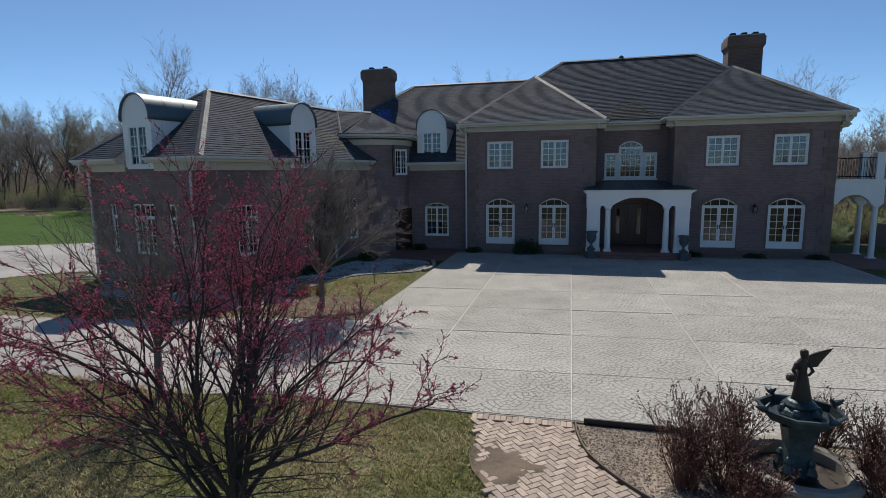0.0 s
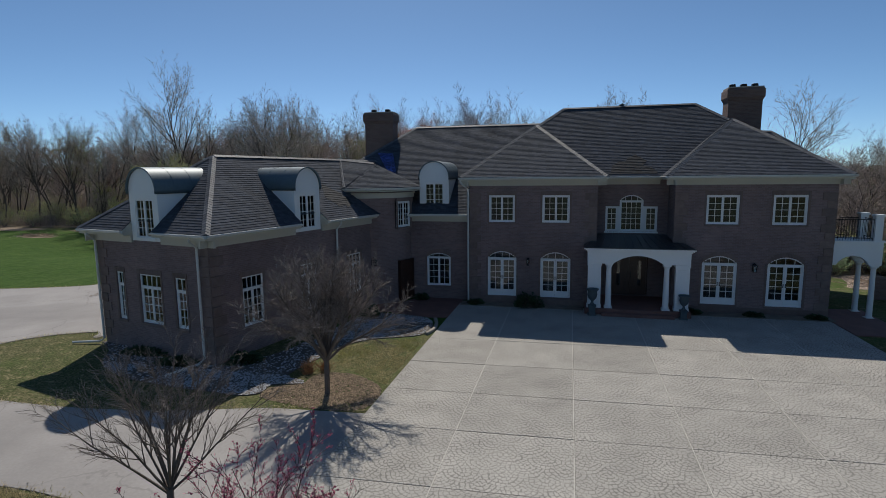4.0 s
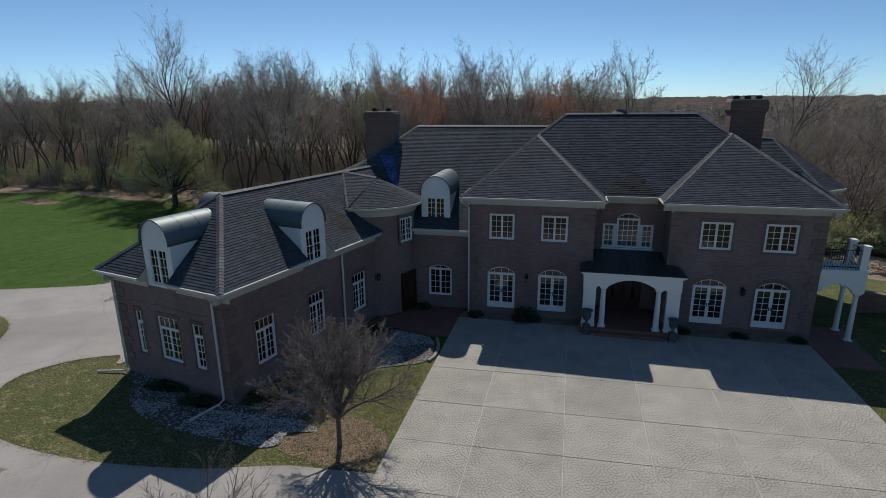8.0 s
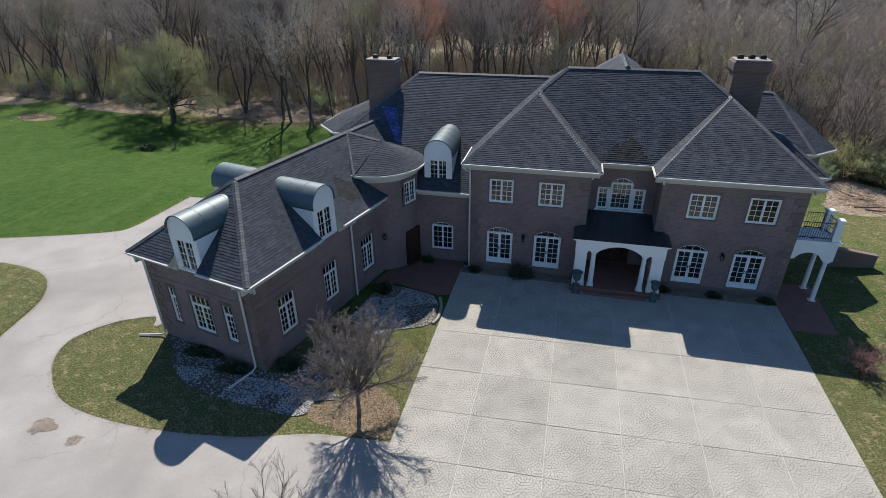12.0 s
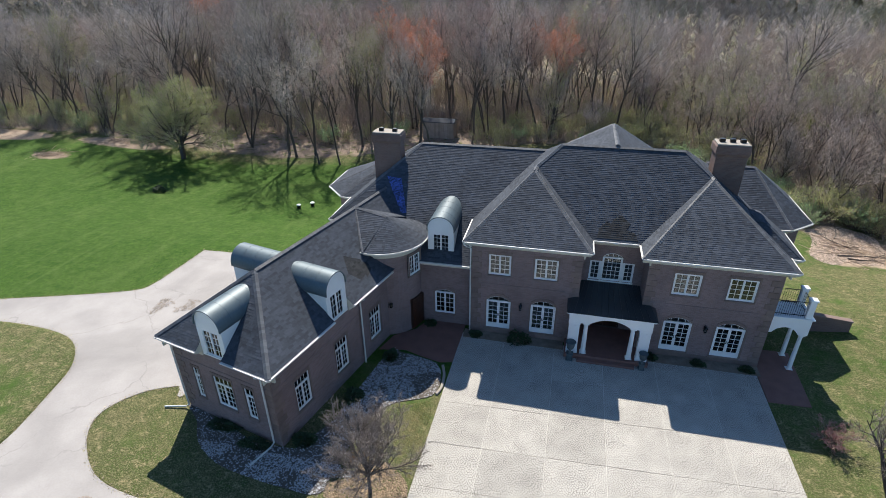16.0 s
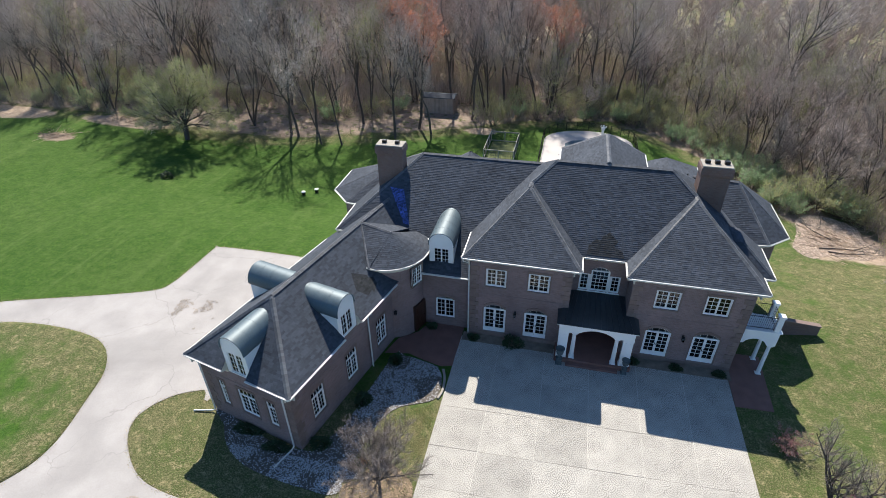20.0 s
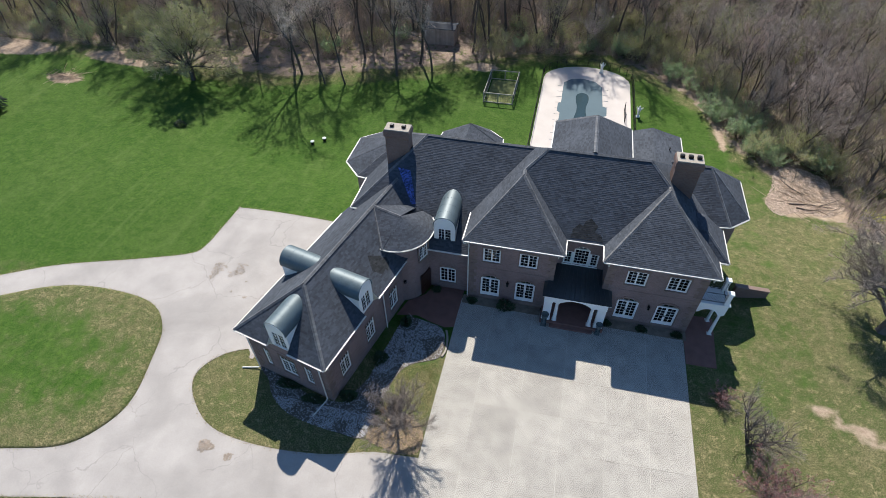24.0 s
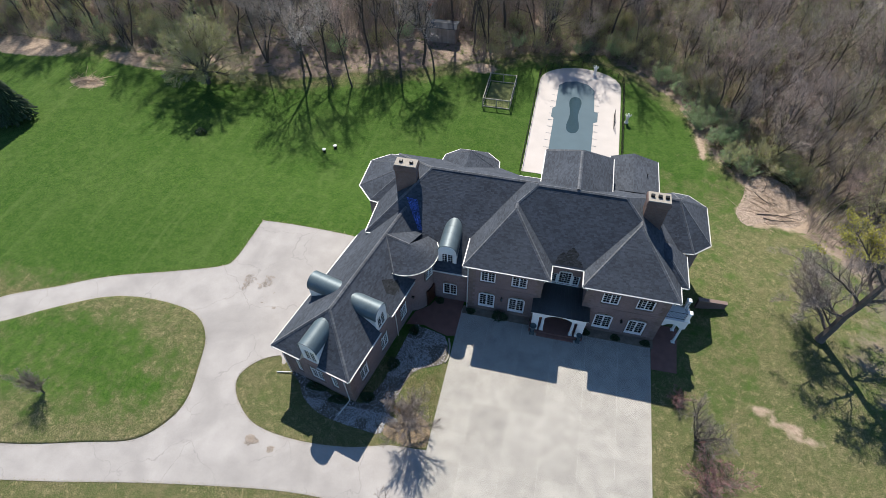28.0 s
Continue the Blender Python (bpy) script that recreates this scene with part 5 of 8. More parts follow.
wing()
for x, y in ((-5.6, 28.9),):
    b = MB()
    b.tube([(x - 0.35, y - 0.42, 6.8), (x - 0.3, y - 0.4, 6.65), (x + 0.02, y - 0.02, 6.3), (x + 0.02, y - 0.02, 0.05)], 0.05, 8)
    b.make("downspout", GUTTER, house)


def chimney(x0, x1, y0, y1, z0, z1, flues):
    b = MB()
    b.box(x0, y0, z0, x1, y1, z1 - 0.75)
    o = 0.1
    b.rings([[(x0 - k, y0 - k, z), (x1 + k, y0 - k, z), (x1 + k, y1 + k, z), (x0 - k, y1 + k, z)] for k, z in ((0, z1 - 0.75), (o, z1 - 0.55), (o, z1 - 0.12), (0.02, z1 - 0.02))])
    ch = b.make("chimney", BRICK_DARK, house, "broad brick chimney with a flared top")
    c = MB()
    c.box(x0 - 0.04, y0 - 0.04, z1 - 0.02, x1 + 0.04, y1 + 0.04, z1 + 0.05, 0.015)
    c.make("cap_slab", STONE, ch)
    for k in range(flues):
        cx = x0 + (x1 - x0) * (k + 0.5) / flues
        f = MB()
        w = 0.16
        f.box(cx - w, (y0 + y1) / 2 - 0.15, z1 + 0.05, cx + w, (y0 + y1) / 2 + 0.15, z1 + 0.26, 0.03)
        f.make("flue", IRON, ch)
    s = MB()
    s.box(x0 - 0.14, y0 - 0.16, z0 + 0.2, x1 + 0.14, y0 - 0.003, z0 + 0.45)
    s.make("flashing", COPPER, ch)


chimney(-14.0, -12.0, 35.35, 36.4, 5.5, 11.35, 2)
chimney(8.7, 10.5, 34.95, 36.1, 7.5, 11.93, 3)


def rear_parts():
    """Back wings over the falling ground."""
    # north wing with a hipped roof
    a, b2, ye, z = -0.45, 6.2, 43.5, 8.9
    xm, zr, yr = 2.88, 11.33, 41.15
    roof_face("shingles_north_west", [(a, 37.6, z), (a, ye, z), (xm, yr, zr), (xm, 35.75, zr)])
    roof_face("shingles_north_east", [(b2, ye, z), (b2, 37.6, z), (xm, 35.75, zr), (xm, yr, zr)])
    roof_face("shingles_north_end", [(b2, ye, z), (a, ye, z), (xm, yr, zr)])
    for p, q in (((xm, 35.75, zr), (xm, yr, zr)), ((a, ye, z), (xm, yr, zr)), ((b2, ye, z), (xm, yr, zr))):
        ridge_caps(p, q)
    eave((a, ye), (a, 38.6), z, (-1, 0))
    eave((b2, 38.6), (b2, ye), z, (1, 0))
    eave((b2, ye), (a, ye), z, (0, 1))
    w = MB()
    w.box(a + 0.45, 38.4, -3.2, b2 - 0.45, ye - 0.45, z - 0.25)
    w.make("north_wing_wall", BRICK, house)
    # low gabled annex beside it
    a, b2, ye, z, zr = 6.3, 11.1, 46.45, 6.87, 7.56
    xm = 8.5
    roof_face("shingles_annex_west", [(a, 41.3, z), (a, ye, z), (xm, ye, zr), (xm, 40.6, zr)])
    roof_face("shingles_annex_east", [(b2, ye, z), (b2, 41.3, z), (xm, 40.6, zr), (xm, ye, zr)])
    eave((a, ye), (a, 43.6), z, (-1, 0))
    eave((b2, 41.3), (b2, ye), z, (1, 0))
    w = MB()
    w.extrude([(a + 0.4, -3.2), (b2 - 0.45, -3.2), (b2 - 0.45, z - 0.2), (xm, zr - 0.12), (a + 0.4, z - 0.2)], 40.9, ye - 0.3)
    w.make("annex_wall", BRICK, house)
    v = MB()
    v.lathe(9.9, 43.6, [(0.05, 7.1), (0.05, 7.45), (0.07, 7.46), (0.07, 7.5)], 8)
    v.make("roof_vent", IRON, house)
    # east half-octagon
    ring = [(12.4, 34.2), (13.97, 34.4), (15.48, 35.7), (15.5, 40.6), (13.9, 41.9), (12.4, 42.0)]
    apex = (12.1, 38.2, 9.6)
    for p, q in zip(ring, ring[1:]):
        roof_face("shingles_east_bay", [(*p, 6.9), (*q, 6.9), apex])
        ridge_caps((*q, 6.9), apex)
        d = Vector(q) - Vector(p)
        nv = Vector((d.y, -d.x))
        eave(p, q, 6.9, nv, frieze=0.25)
    back = (9.0, 38.2, 9.75)
    roof_face("shingles_east_bay", [(*ring[0], 6.9), apex, back])
    roof_face("shingles_east_bay", [(*ring[-1], 6.9), back, apex])
    ridge_caps(apex, back)
    b = MB()
    b.prism([(11.3 + (x - 11.3) * 0.88, 38.2 + (y - 38.2) * 0.88) for x, y in ring], -3.2, 6.65)
    b.make("bay_wall", BRICK, house)
    # shallow east projection above the balcony
    top = (11.6, 32.0, 8.22)
    roof_face("shingles_east_step", [(13.3, 30.3, 6.9), (13.3, 33.9, 6.9), (11.6, 33.9, 8.22), top])
    roof_face("shingles_east_step_front", [(12.72, 30.3, 6.9), (13.3, 30.3, 6.9), top, (10.95, 32.0, 8.22)])
    roof_face("shingles_east_step_top", [top, (11.6, 33.9, 8.22), (10.95, 33.9, 8.3), (10.95, 32.0, 8.3)])
    ridge_caps((13.3, 30.3, 6.9), top, w=0.12)
    eave((13.3, 30.3), (13.3, 33.9), 6.9, (1, 0))
    eave((12.75, 30.3), (13.3, 30.3), 6.9, (0, -1))
    w = MB()
    w.add([(12.7, 33.87, 6.75), (13.25, 33.87, 6.75), (11.6, 33.87, 8.19), (10.95, 33.87, 8.25), (12.7, 33.9, 6.75), (13.25, 33.9, 6.75), (11.6, 33.9, 8.19), (10.95, 33.9, 8.25)], [(0, 1, 2, 3), (7, 6, 5, 4), (0, 4, 5, 1), (1, 5, 6, 2), (2, 6, 7, 3)])
    w.make("gable_end", BRICK, house)
    b = MB()
    b.box(12.19, 30.75, -0.5, 12.85, 34.5, 6.66)
    b.make("east_step_wall", BRICK, house)


rear_parts()


def balcony():
    """White side porch with an arch, columns and a railed balcony."""
    x0, x1, y0, y1 = 12.22, 14.27, 29.05, 30.7
    b = MB()
    b.box(x0, y0, 3.5, x1, y1, 3.72)
    b.box(x0 - 0.0, y0 - 0.08, 3.72, x1 + 0.1, y1 + 0.08, 3.8, 0.01)
    n = 12
    ax0, ax1 = x0 + 0.15, x1 - 0.5
    for yy in (y0, y1 - 0.25):
        curve = [(ax0 + (ax1 - ax0) * k / n, arch_z(ax0 + (ax1 - ax0) * k / n, ax0, ax1, 2.62, 0.45)) for k in range(n + 1)]
        b.extrude([(x0, 2.62)] + curve + [(x1, 2.62), (x1, 3.5), (x0, 3.5)], yy, yy + 0.25)
    b.box(x1 - 0.3, y0 + 0.25, 2.9, x1, y1 - 0.25, 3.5)
    b.make("balcony", WHITE, house, "white arched side porch carrying a railed balcony")
    for cx, cy in ((x1 - 0.25, y0 + 0.15), (x1 - 0.25, y1 - 0.15)):
        c = MB()
        c.box(cx - 0.18, cy - 0.15, -0.02, cx + 0.18, cy + 0.15, 0.08)
        c.lathe(cx, cy, [(0.16, 0.08), (0.13, 0.16), (0.125, 0.9), (0.105, 2.4), (0.14, 2.48), (0.15, 2.54)], 16)
        c.box(cx - 0.17, cy - 0.14, 2.54, cx + 0.17, cy + 0.14, 2.618)
        c.make("porch_column", WHITE, house)
        p = MB()
        p.box(cx - 0.16, cy - 0.16, 3.8, cx + 0.16, cy + 0.16, 4.95)
        p.box(cx - 0.21, cy - 0.21, 4.95, cx + 0.21, cy + 0.21, 5.05, 0.02)
        p.make("balcony_post", WHITE, house)
    for a, c in (((x0 + 0.05, y0 + 0.12), (x1 - 0.42, y0 + 0.12)), ((x1 - 0.25, y0 + 0.35), (x1 - 0.25, y1 - 0.35)), ((x0 + 0.8, y1 - 0.12), (x1 - 0.42, y1 - 0.12))):
        a, c = Vector((*a, 0)), Vector((*c, 0))
        for z in (3.92, 4.8):
            r = MB()
            r.tube([a + Vector((0, 0, z)), c + Vector((0, 0, z))], 0.022, 6)
            r.make("railing", IRON, house)
        k = int((c - a).length / 0.11)
        for i in range(k + 1):
            p = a.lerp(c, i / k)
            r = MB()
            r.tube([p + Vector((0, 0, 3.8)), p + Vector((0, 0, 4.8))], 0.009, 4)
            r.make("baluster", IRON, house)


balcony()


def wall_lantern(m):
    b = MB(m)
    b.box(-0.06, -0.03, 2.2, 0.06, -0.002, 2.6)
    b.tube([(0, -0.03, 2.55), (0, -0.14, 2.66), (0, -0.2, 2.6)], 0.012)
    lan = b.make("wall_lantern", IRON, house, "black iron wall lantern")
    c = MB(m)
    c.rings([[(-0.05, -0.25, 2.2), (0.05, -0.25, 2.2), (0.05, -0.15, 2.2), (-0.05, -0.15, 2.2)], [(-0.08, -0.28, 2.5), (0.08, -0.28, 2.5), (0.08, -0.12, 2.5), (-0.08, -0.12, 2.5)], [(-0.02, -0.22, 2.6), (0.02, -0.22, 2.6), (0.02, -0.18, 2.6), (-0.02, -0.18, 2.6)]])
    c.make("lantern_glass", GLASS, lan)
    d = MB(m)
    for sx in (-1, 1):
        for sy in (-1, 1):
            d.tube([(sx * 0.055, -0.2 + sy * 0.055, 2.18), (sx * 0.085, -0.2 + sy * 0.085, 2.5)], 0.01, 4)
    d.box(-0.1, -0.3, 2.5, 0.1, -0.1, 2.53)
    d.make("lantern_cage", IRON, lan)


wall_lantern(wall_frame(-2.28, FY, 0))
wall_lantern(wall_frame(8.78, FY, 0))
wall_lantern(WM @ wall_frame(WH - 0.45, 11.0, 90))


# ---- trees ----
def spray(rnd, p, d, length, r, plan, level, limbs, fine, up=0.15, bend=0.08, taper=0.6):
    """One limb and all it carries. plan: a row a level of (segments, children, child length share, angle, first child at)."""
    seg, kids, share, angle, first = plan[level]
    pts = [(p, r)]
    for i in range(seg):
        d = (d + Vector((rnd.gauss(0, bend), rnd.gauss(0, bend), rnd.gauss(0, bend) + up * (level > 0)))).normalized()
        p = p + d * length / seg
        pts.append((p, r * (1 - 0.8 * (i + 1) / seg)))
    for (a, ra), (b, rb) in zip(pts, pts[1:]):
        limbs.append((a, b, ra, rb))
    last = level == len(plan) - 1
    for k in range(kids):
        t = first + (1 - first) * (k + rnd.random()) / kids
        i = min(seg - 1, int(t * seg))
        (a, ra), (b, rb) = pts[i], pts[i + 1]
        q = a.lerp(b, t * seg - i)
        ax = (b - a).normalized()
        out = ax.orthogonal().normalized()
        out.rotate(Matrix.Rotation(rnd.uniform(0, 6.283), 3, ax))
        s = angle * rnd.uniform(0.65, 1.3)
        nd = (ax * math.cos(s) + out * math.sin(s)).normalized()
        L = length * share * rnd.uniform(0.7, 1.2) * (0.9 + taper / 2 - taper * t)
        if last:
            e = q + (nd + Vector((0, 0, up))).normalized() * L
            fine.append((q, e, max(0.003, ra * 0.5)))
        else:
            spray(rnd, q, nd, L, max(0.004, (ra * 0.55)), plan, level + 1, limbs, fine, up, bend, taper)


def grow(rnd, length, r0, plan, stems=1, splay=(0.0, 0.0), up=0.15, bend=0.08, taper=0.6):
    """Branch skeleton of a bare tree at the origin: limbs (p0, p1, r0, r1) and fine twigs (p0, p1, r)."""
    limbs, fine = [], []
    for k in range(stems):
        a = 6.283 * (k + rnd.uniform(-0.3, 0.3)) / stems
        s = rnd.uniform(*splay)
        d = Vector((math.cos(a) * math.sin(s), math.sin(a) * math.sin(s), math.cos(s)))
        spray(rnd, Vector((0, 0, -0.12)), d, length * rnd.uniform(0.85, 1.1), r0, plan, 0, limbs, fine, up, bend, taper)
    return limbs, fine


def limb_mesh(name, limbs, mat, sides=4):
    vs, fs = [], []
    for p, q, ra, rb in limbs:
        d = (q - p).normalized()
        a = d.orthogonal().normalized()
        b = d.cross(a)
        k = len(vs)
        for c, r in ((p, ra), (q, rb)):
            for i in range(sides):
                t = 2 * math.pi * i / sides
                vs.append(tuple(c + (a * math.cos(t) + b * math.sin(t)) * r))
        fs += [(k + i, k + (i + 1) % sides, k + sides + (i + 1) % sides, k + sides + i) for i in range(sides)]
    me = bpy.data.meshes.new(name)
    me.from_pydata(vs, [], fs)
    me.materials.append(mat)
    return me


def twig_mesh(name, fine, mat, width=1.0, floor=0.0, thin=False):
    """Tapering twigs, three-sided; thin: single slivers for far trees."""
    vs, fs = [], []
    if thin:
        for i, (p, q, r) in enumerate(fine):
            d = (q - p).normalized()
            a = d.orthogonal().normalized()
            a.rotate(Matrix.Rotation(i * 2.4, 3, d))
            k = len(vs)
            vs += [tuple(p + a * floor), tuple(p - a * floor), tuple(q)]
            fs.append((k, k + 1, k + 2))
        me = bpy.data.meshes.new(name)
        me.from_pydata(vs, [], fs)
        me.materials.append(mat)
        return me
    for p, q, r in fine:
        r = max(r * width, floor)
        d = (q - p).normalized()
        a = d.orthogonal().normalized()
        b = d.cross(a)
        k = len(vs)
        vs += [tuple(p + a * r), tuple(p - a * r * 0.5 + b * r * 0.87), tuple(p - a * r * 0.5 - b * r * 0.87), tuple(q)]
        fs += [(k, k + 1, k + 3), (k + 1, k + 2, k + 3), (k + 2, k, k + 3)]
    me = bpy.data.meshes.new(name)
    me.from_pydata(vs, [], fs)
    me.materials.append(mat)
    return me


def bud_mesh(name, rnd, fine, mat, per, size, chance=1.0, leaf=False):
    """Small pointed clumps along the twigs; leaf: single small leaves."""
    vs, fs = [], []
    for p, q, r in fine:
        if rnd.random() > chance:
            continue
        for _ in range(per):
            c = p.lerp(q, rnd.random()) + Vector((rnd.gauss(0, 1), rnd.gauss(0, 1), rnd.gauss(0, 1))) * size * 0.6
            s = size * rnd.uniform(0.5, 1.3)
            k = len(vs)
            if leaf:
                e = Euler((rnd.uniform(0, 6), rnd.uniform(0, 6), rnd.uniform(0, 6)))
                for u in ((1, 0, 0), (-0.4, 0.75, 0.1), (-0.5, -0.7, -0.1)):
                    v = Vector(u)
                    v.rotate(e)
                    vs.append(tuple(c + v * s))
                fs.append((k, k + 1, k + 2))
                continue
            for u in ((1, 0, -0.5), (-0.6, 0.8, -0.4), (-0.5, -0.8, -0.5), (0.1, 0.1, 1.0)):
                v = Vector(u)
                v.rotate(Euler((rnd.uniform(0, 6), rnd.uniform(0, 6), 0)))
                vs.append(tuple(c + v * s))
            fs += [(k, k + 1, k + 2), (k, k + 1, k + 3), (k + 1, k + 2, k + 3), (k + 2, k, k + 3)]
    me = bpy.data.meshes.new(name)
    me.from_pydata(vs, [], fs)
    me.materials.append(mat)
    return me


def tree_thing(name, meshes, at, turn=0.0, size=1.0, label="", category="tree", group="", tall=1.0):
    """Tree at a place: an Empty with the given part meshes under it."""
    root = new(name)
    root.matrix_basis = Matrix.Translation(at) @ Matrix.Rotation(turn, 4, "Z") @ Matrix.Diagonal((size, size, size * tall, 1))
    for pn, me in meshes:
        ob = new(pn, me)
        ob.parent = root
        if pn not in ("trunk", "stem", "cane"):
            ob["kind"] = "stuff"
    return tagged(root, label, category, group)


def dense_twigs(rnd, fine, more, spread=0.3, rise=0.12):
    """The given twigs and the finer ones that they carry."""
    extra = []
    for p, q, r in fine:
        for _ in range(more):
            b = p.lerp(q, rnd.uniform(0.2, 0.95))
            extra.append((b, b + ((q - p) * 0.5 + Vector((rnd.gauss(0, spread), rnd.gauss(0, spread), rnd.gauss(rise, spread * 0.8)))) * rnd.uniform(0.6, 1.1), 0.01))
    return fine + extra


def forest_kinds():
    """Bare trees of the wood: a straight bole that opens into a rounded broom of steep limbs."""
    kinds = []
    rnd = random.Random(11)
    for k in range(10):
        H = rnd.uniform(12.6, 15.2)
        stems, splay = (3, (0.12, 0.26)) if k in (2, 9) else (1, (0.0, 0.06))
        plan = [(6, rnd.randint(11, 14) if stems == 1 else 8, rnd.uniform(0.46, 0.56), rnd.uniform(0.55, 0.78), rnd.choice((0.42, 0.5, 0.58))), (5, 9, 0.42, 0.6, 0.2), (2, 9, 0.46, 0.7, 0.0)]
        limbs, fine = grow(rnd, H, rnd.uniform(0.19, 0.26) * (0.8 if stems > 1 else 1), plan, stems, splay, 0.07, 0.09, 0.25)
        twigs = dense_twigs(rnd, fine, 3)
        parts = [("trunk", limb_mesh("trunk", limbs, BARK, 4)), ("crown", twig_mesh("crown", twigs, TWIG_RED if k in (3, 6, 8) else TWIG, 1.0, 0.015, True))]
        label = "tall bare grey woodland tree with fine twigs"
        if k in (1, 4):
            parts.append(("budding_tip", bud_mesh("budding_tip", rnd, twigs, BUD_GREEN, 1, 0.09, 0.4, True)))
            label = "tall woodland tree with pale green spring buds"
        if k == 6:
            parts.append(("budding_tip", bud_mesh("budding_tip", rnd, twigs, BUD_RED, 1, 0.1, 0.8, True)))
            label = "tall maple with rust-red spring buds"
        if stems > 1:
            label = "tall bare woodland tree forking into several boles near the ground"
        kinds.append((parts, label))
    return kinds


FOREST = forest_kinds()


def thicket_kinds():
    """Lower, bushier trees of the eastern woods."""
    rnd = random.Random(29)
    kinds = []
    for k in range(5):
        limbs, fine = grow(rnd, rnd.uniform(6, 8), 0.1, [(5, 8, 0.5, 0.7, 0.2), (3, 7, 0.5, 0.6, 0.1), (2, 7, 0.6, 0.6, 0.0)], 3, (0.1, 0.5), 0.06, 0.1)
        parts = [("trunk", limb_mesh("trunk", limbs, BARK, 3)), ("crown", twig_mesh("crown", dense_twigs(rnd, fine, 2, 0.2), THICKET_TWIG, 1.0, 0.013, True))]
        if k in (0, 3):
            parts.append(("budding_tip", bud_mesh("budding_tip", rnd, fine, SHRUB if k else BUD_GREEN, 3, 0.08, 0.7, True)))
        kinds.append((parts, "bushy grey-brown thicket tree with dense twigs"))
    return kinds


THICKET = thicket_kinds()


def in_view(x, y, margin=0.12):
    a = math.atan2(-x, y) - radians(13.4)
    return abs(a) < radians(40) + margin


def plant_woods():
    rnd = random.Random(5)
    count = 0
    plain = [0, 9, 3, 5, 7, 8, 1, 4, 0, 5]
    y = 22.0
    while y < 118:
        x = -150.0
        while x < 75:
            px, py = x + rnd.uniform(-2.2, 2.2), y + rnd.uniform(-2.2, 2.2)
            x += 4.2 if px < 10 else (3.1 if py - wood_edge(px) < 40 else 4.4)
            d = py - wood_edge(px)
            if d < (2.5 if px > 8 else 1.0) or open_floor(px, py, d - 1.5) or d > (46 if px < 8 else 100) or not in_view(px, py, 0.12 if px < 0 else 0.22) or math.hypot(px, py) > 128:
                continue
            if heap_spot(px, py) or (-27 < px < -14 and 66 < py < 87):
                continue
            k = rnd.choice(plain)
            parts, label = FOREST[k]
            if (px > 12 and rnd.random() < 0.62) or (d < 6 and rnd.random() < 0.3):
                parts, label = rnd.choice(THICKET)
                tree_thing("tree", parts, (px, py, land(px, py) - 0.1), rnd.uniform(0, 6.28), rnd.uniform(0.8, 1.35), label, "tree", "woodland trees")
                continue
            s = rnd.uniform(0.82, 1.12) * (0.85 if d < 5 else 1.0) * (0.82 if px < -60 else 0.88 if px > 15 else 1.0)
            if px > 8:
                s *= 0.72
            tree_thing("tree", parts, (px, py, land(px, py) - 0.1), rnd.uniform(0, 6.28), s, label, "tree", "woodland trees", rnd.uniform(0.98, 1.13) * (1.06 if px > -62 else 1.0))
            count += 1
        y += 5.6
    for px, py, s in ((-22.2, 75.0, 1.05), (-26.5, 87, 1.1), (-3.4, 85.0, 1.02), (-86, 116, 1.1), (40, 66, 0.8)):
        tree_thing("tree", FOREST[6][0], (px, py, land(px, py) - 0.1), px, s, FOREST[6][1], "tree", "woodland trees")
    tree_thing("tree", FOREST[7][0], (31.3, 90.8, land(31.3, 90.8) - 0.1), 1.0, 1.12, FOREST[7][1], "tree", "woodland trees")
    # tall trunks on the lawn's edge
    for px, py, k, s in ((-46.1, 68.7, 9, 0.86), (-51.2, 70.0, 0, 0.84), (-39.8, 68.0, 5, 1.0), (-38.3, 67.3, 0, 1.02), (-36.1, 68.9, 7, 0.85), (-34.0, 65.6, 5, 0.7), (-31.2, 66.4, 3, 0.85), (-31.1, 74.9, 7, 0.95), (-24.6, 70.6, 7, 0.9), (-19.9, 73.4, 0, 0.85), (-15.0, 80.5, 3, 0.9), (-68.8, 66.8, 2, 0.8), (-78.0, 71.1, 5, 0.85), (-82.8, 70.2, 0, 0.85), (-60, 68, 8, 0.62), (-55.5, 71, 5, 0.9)):
        tree_thing("tree", FOREST[k][0], (px, py, land(px, py) - 0.1), px * 1.7, s, FOREST[k][1], "tree", "lawn edge trees")


plant_woods()


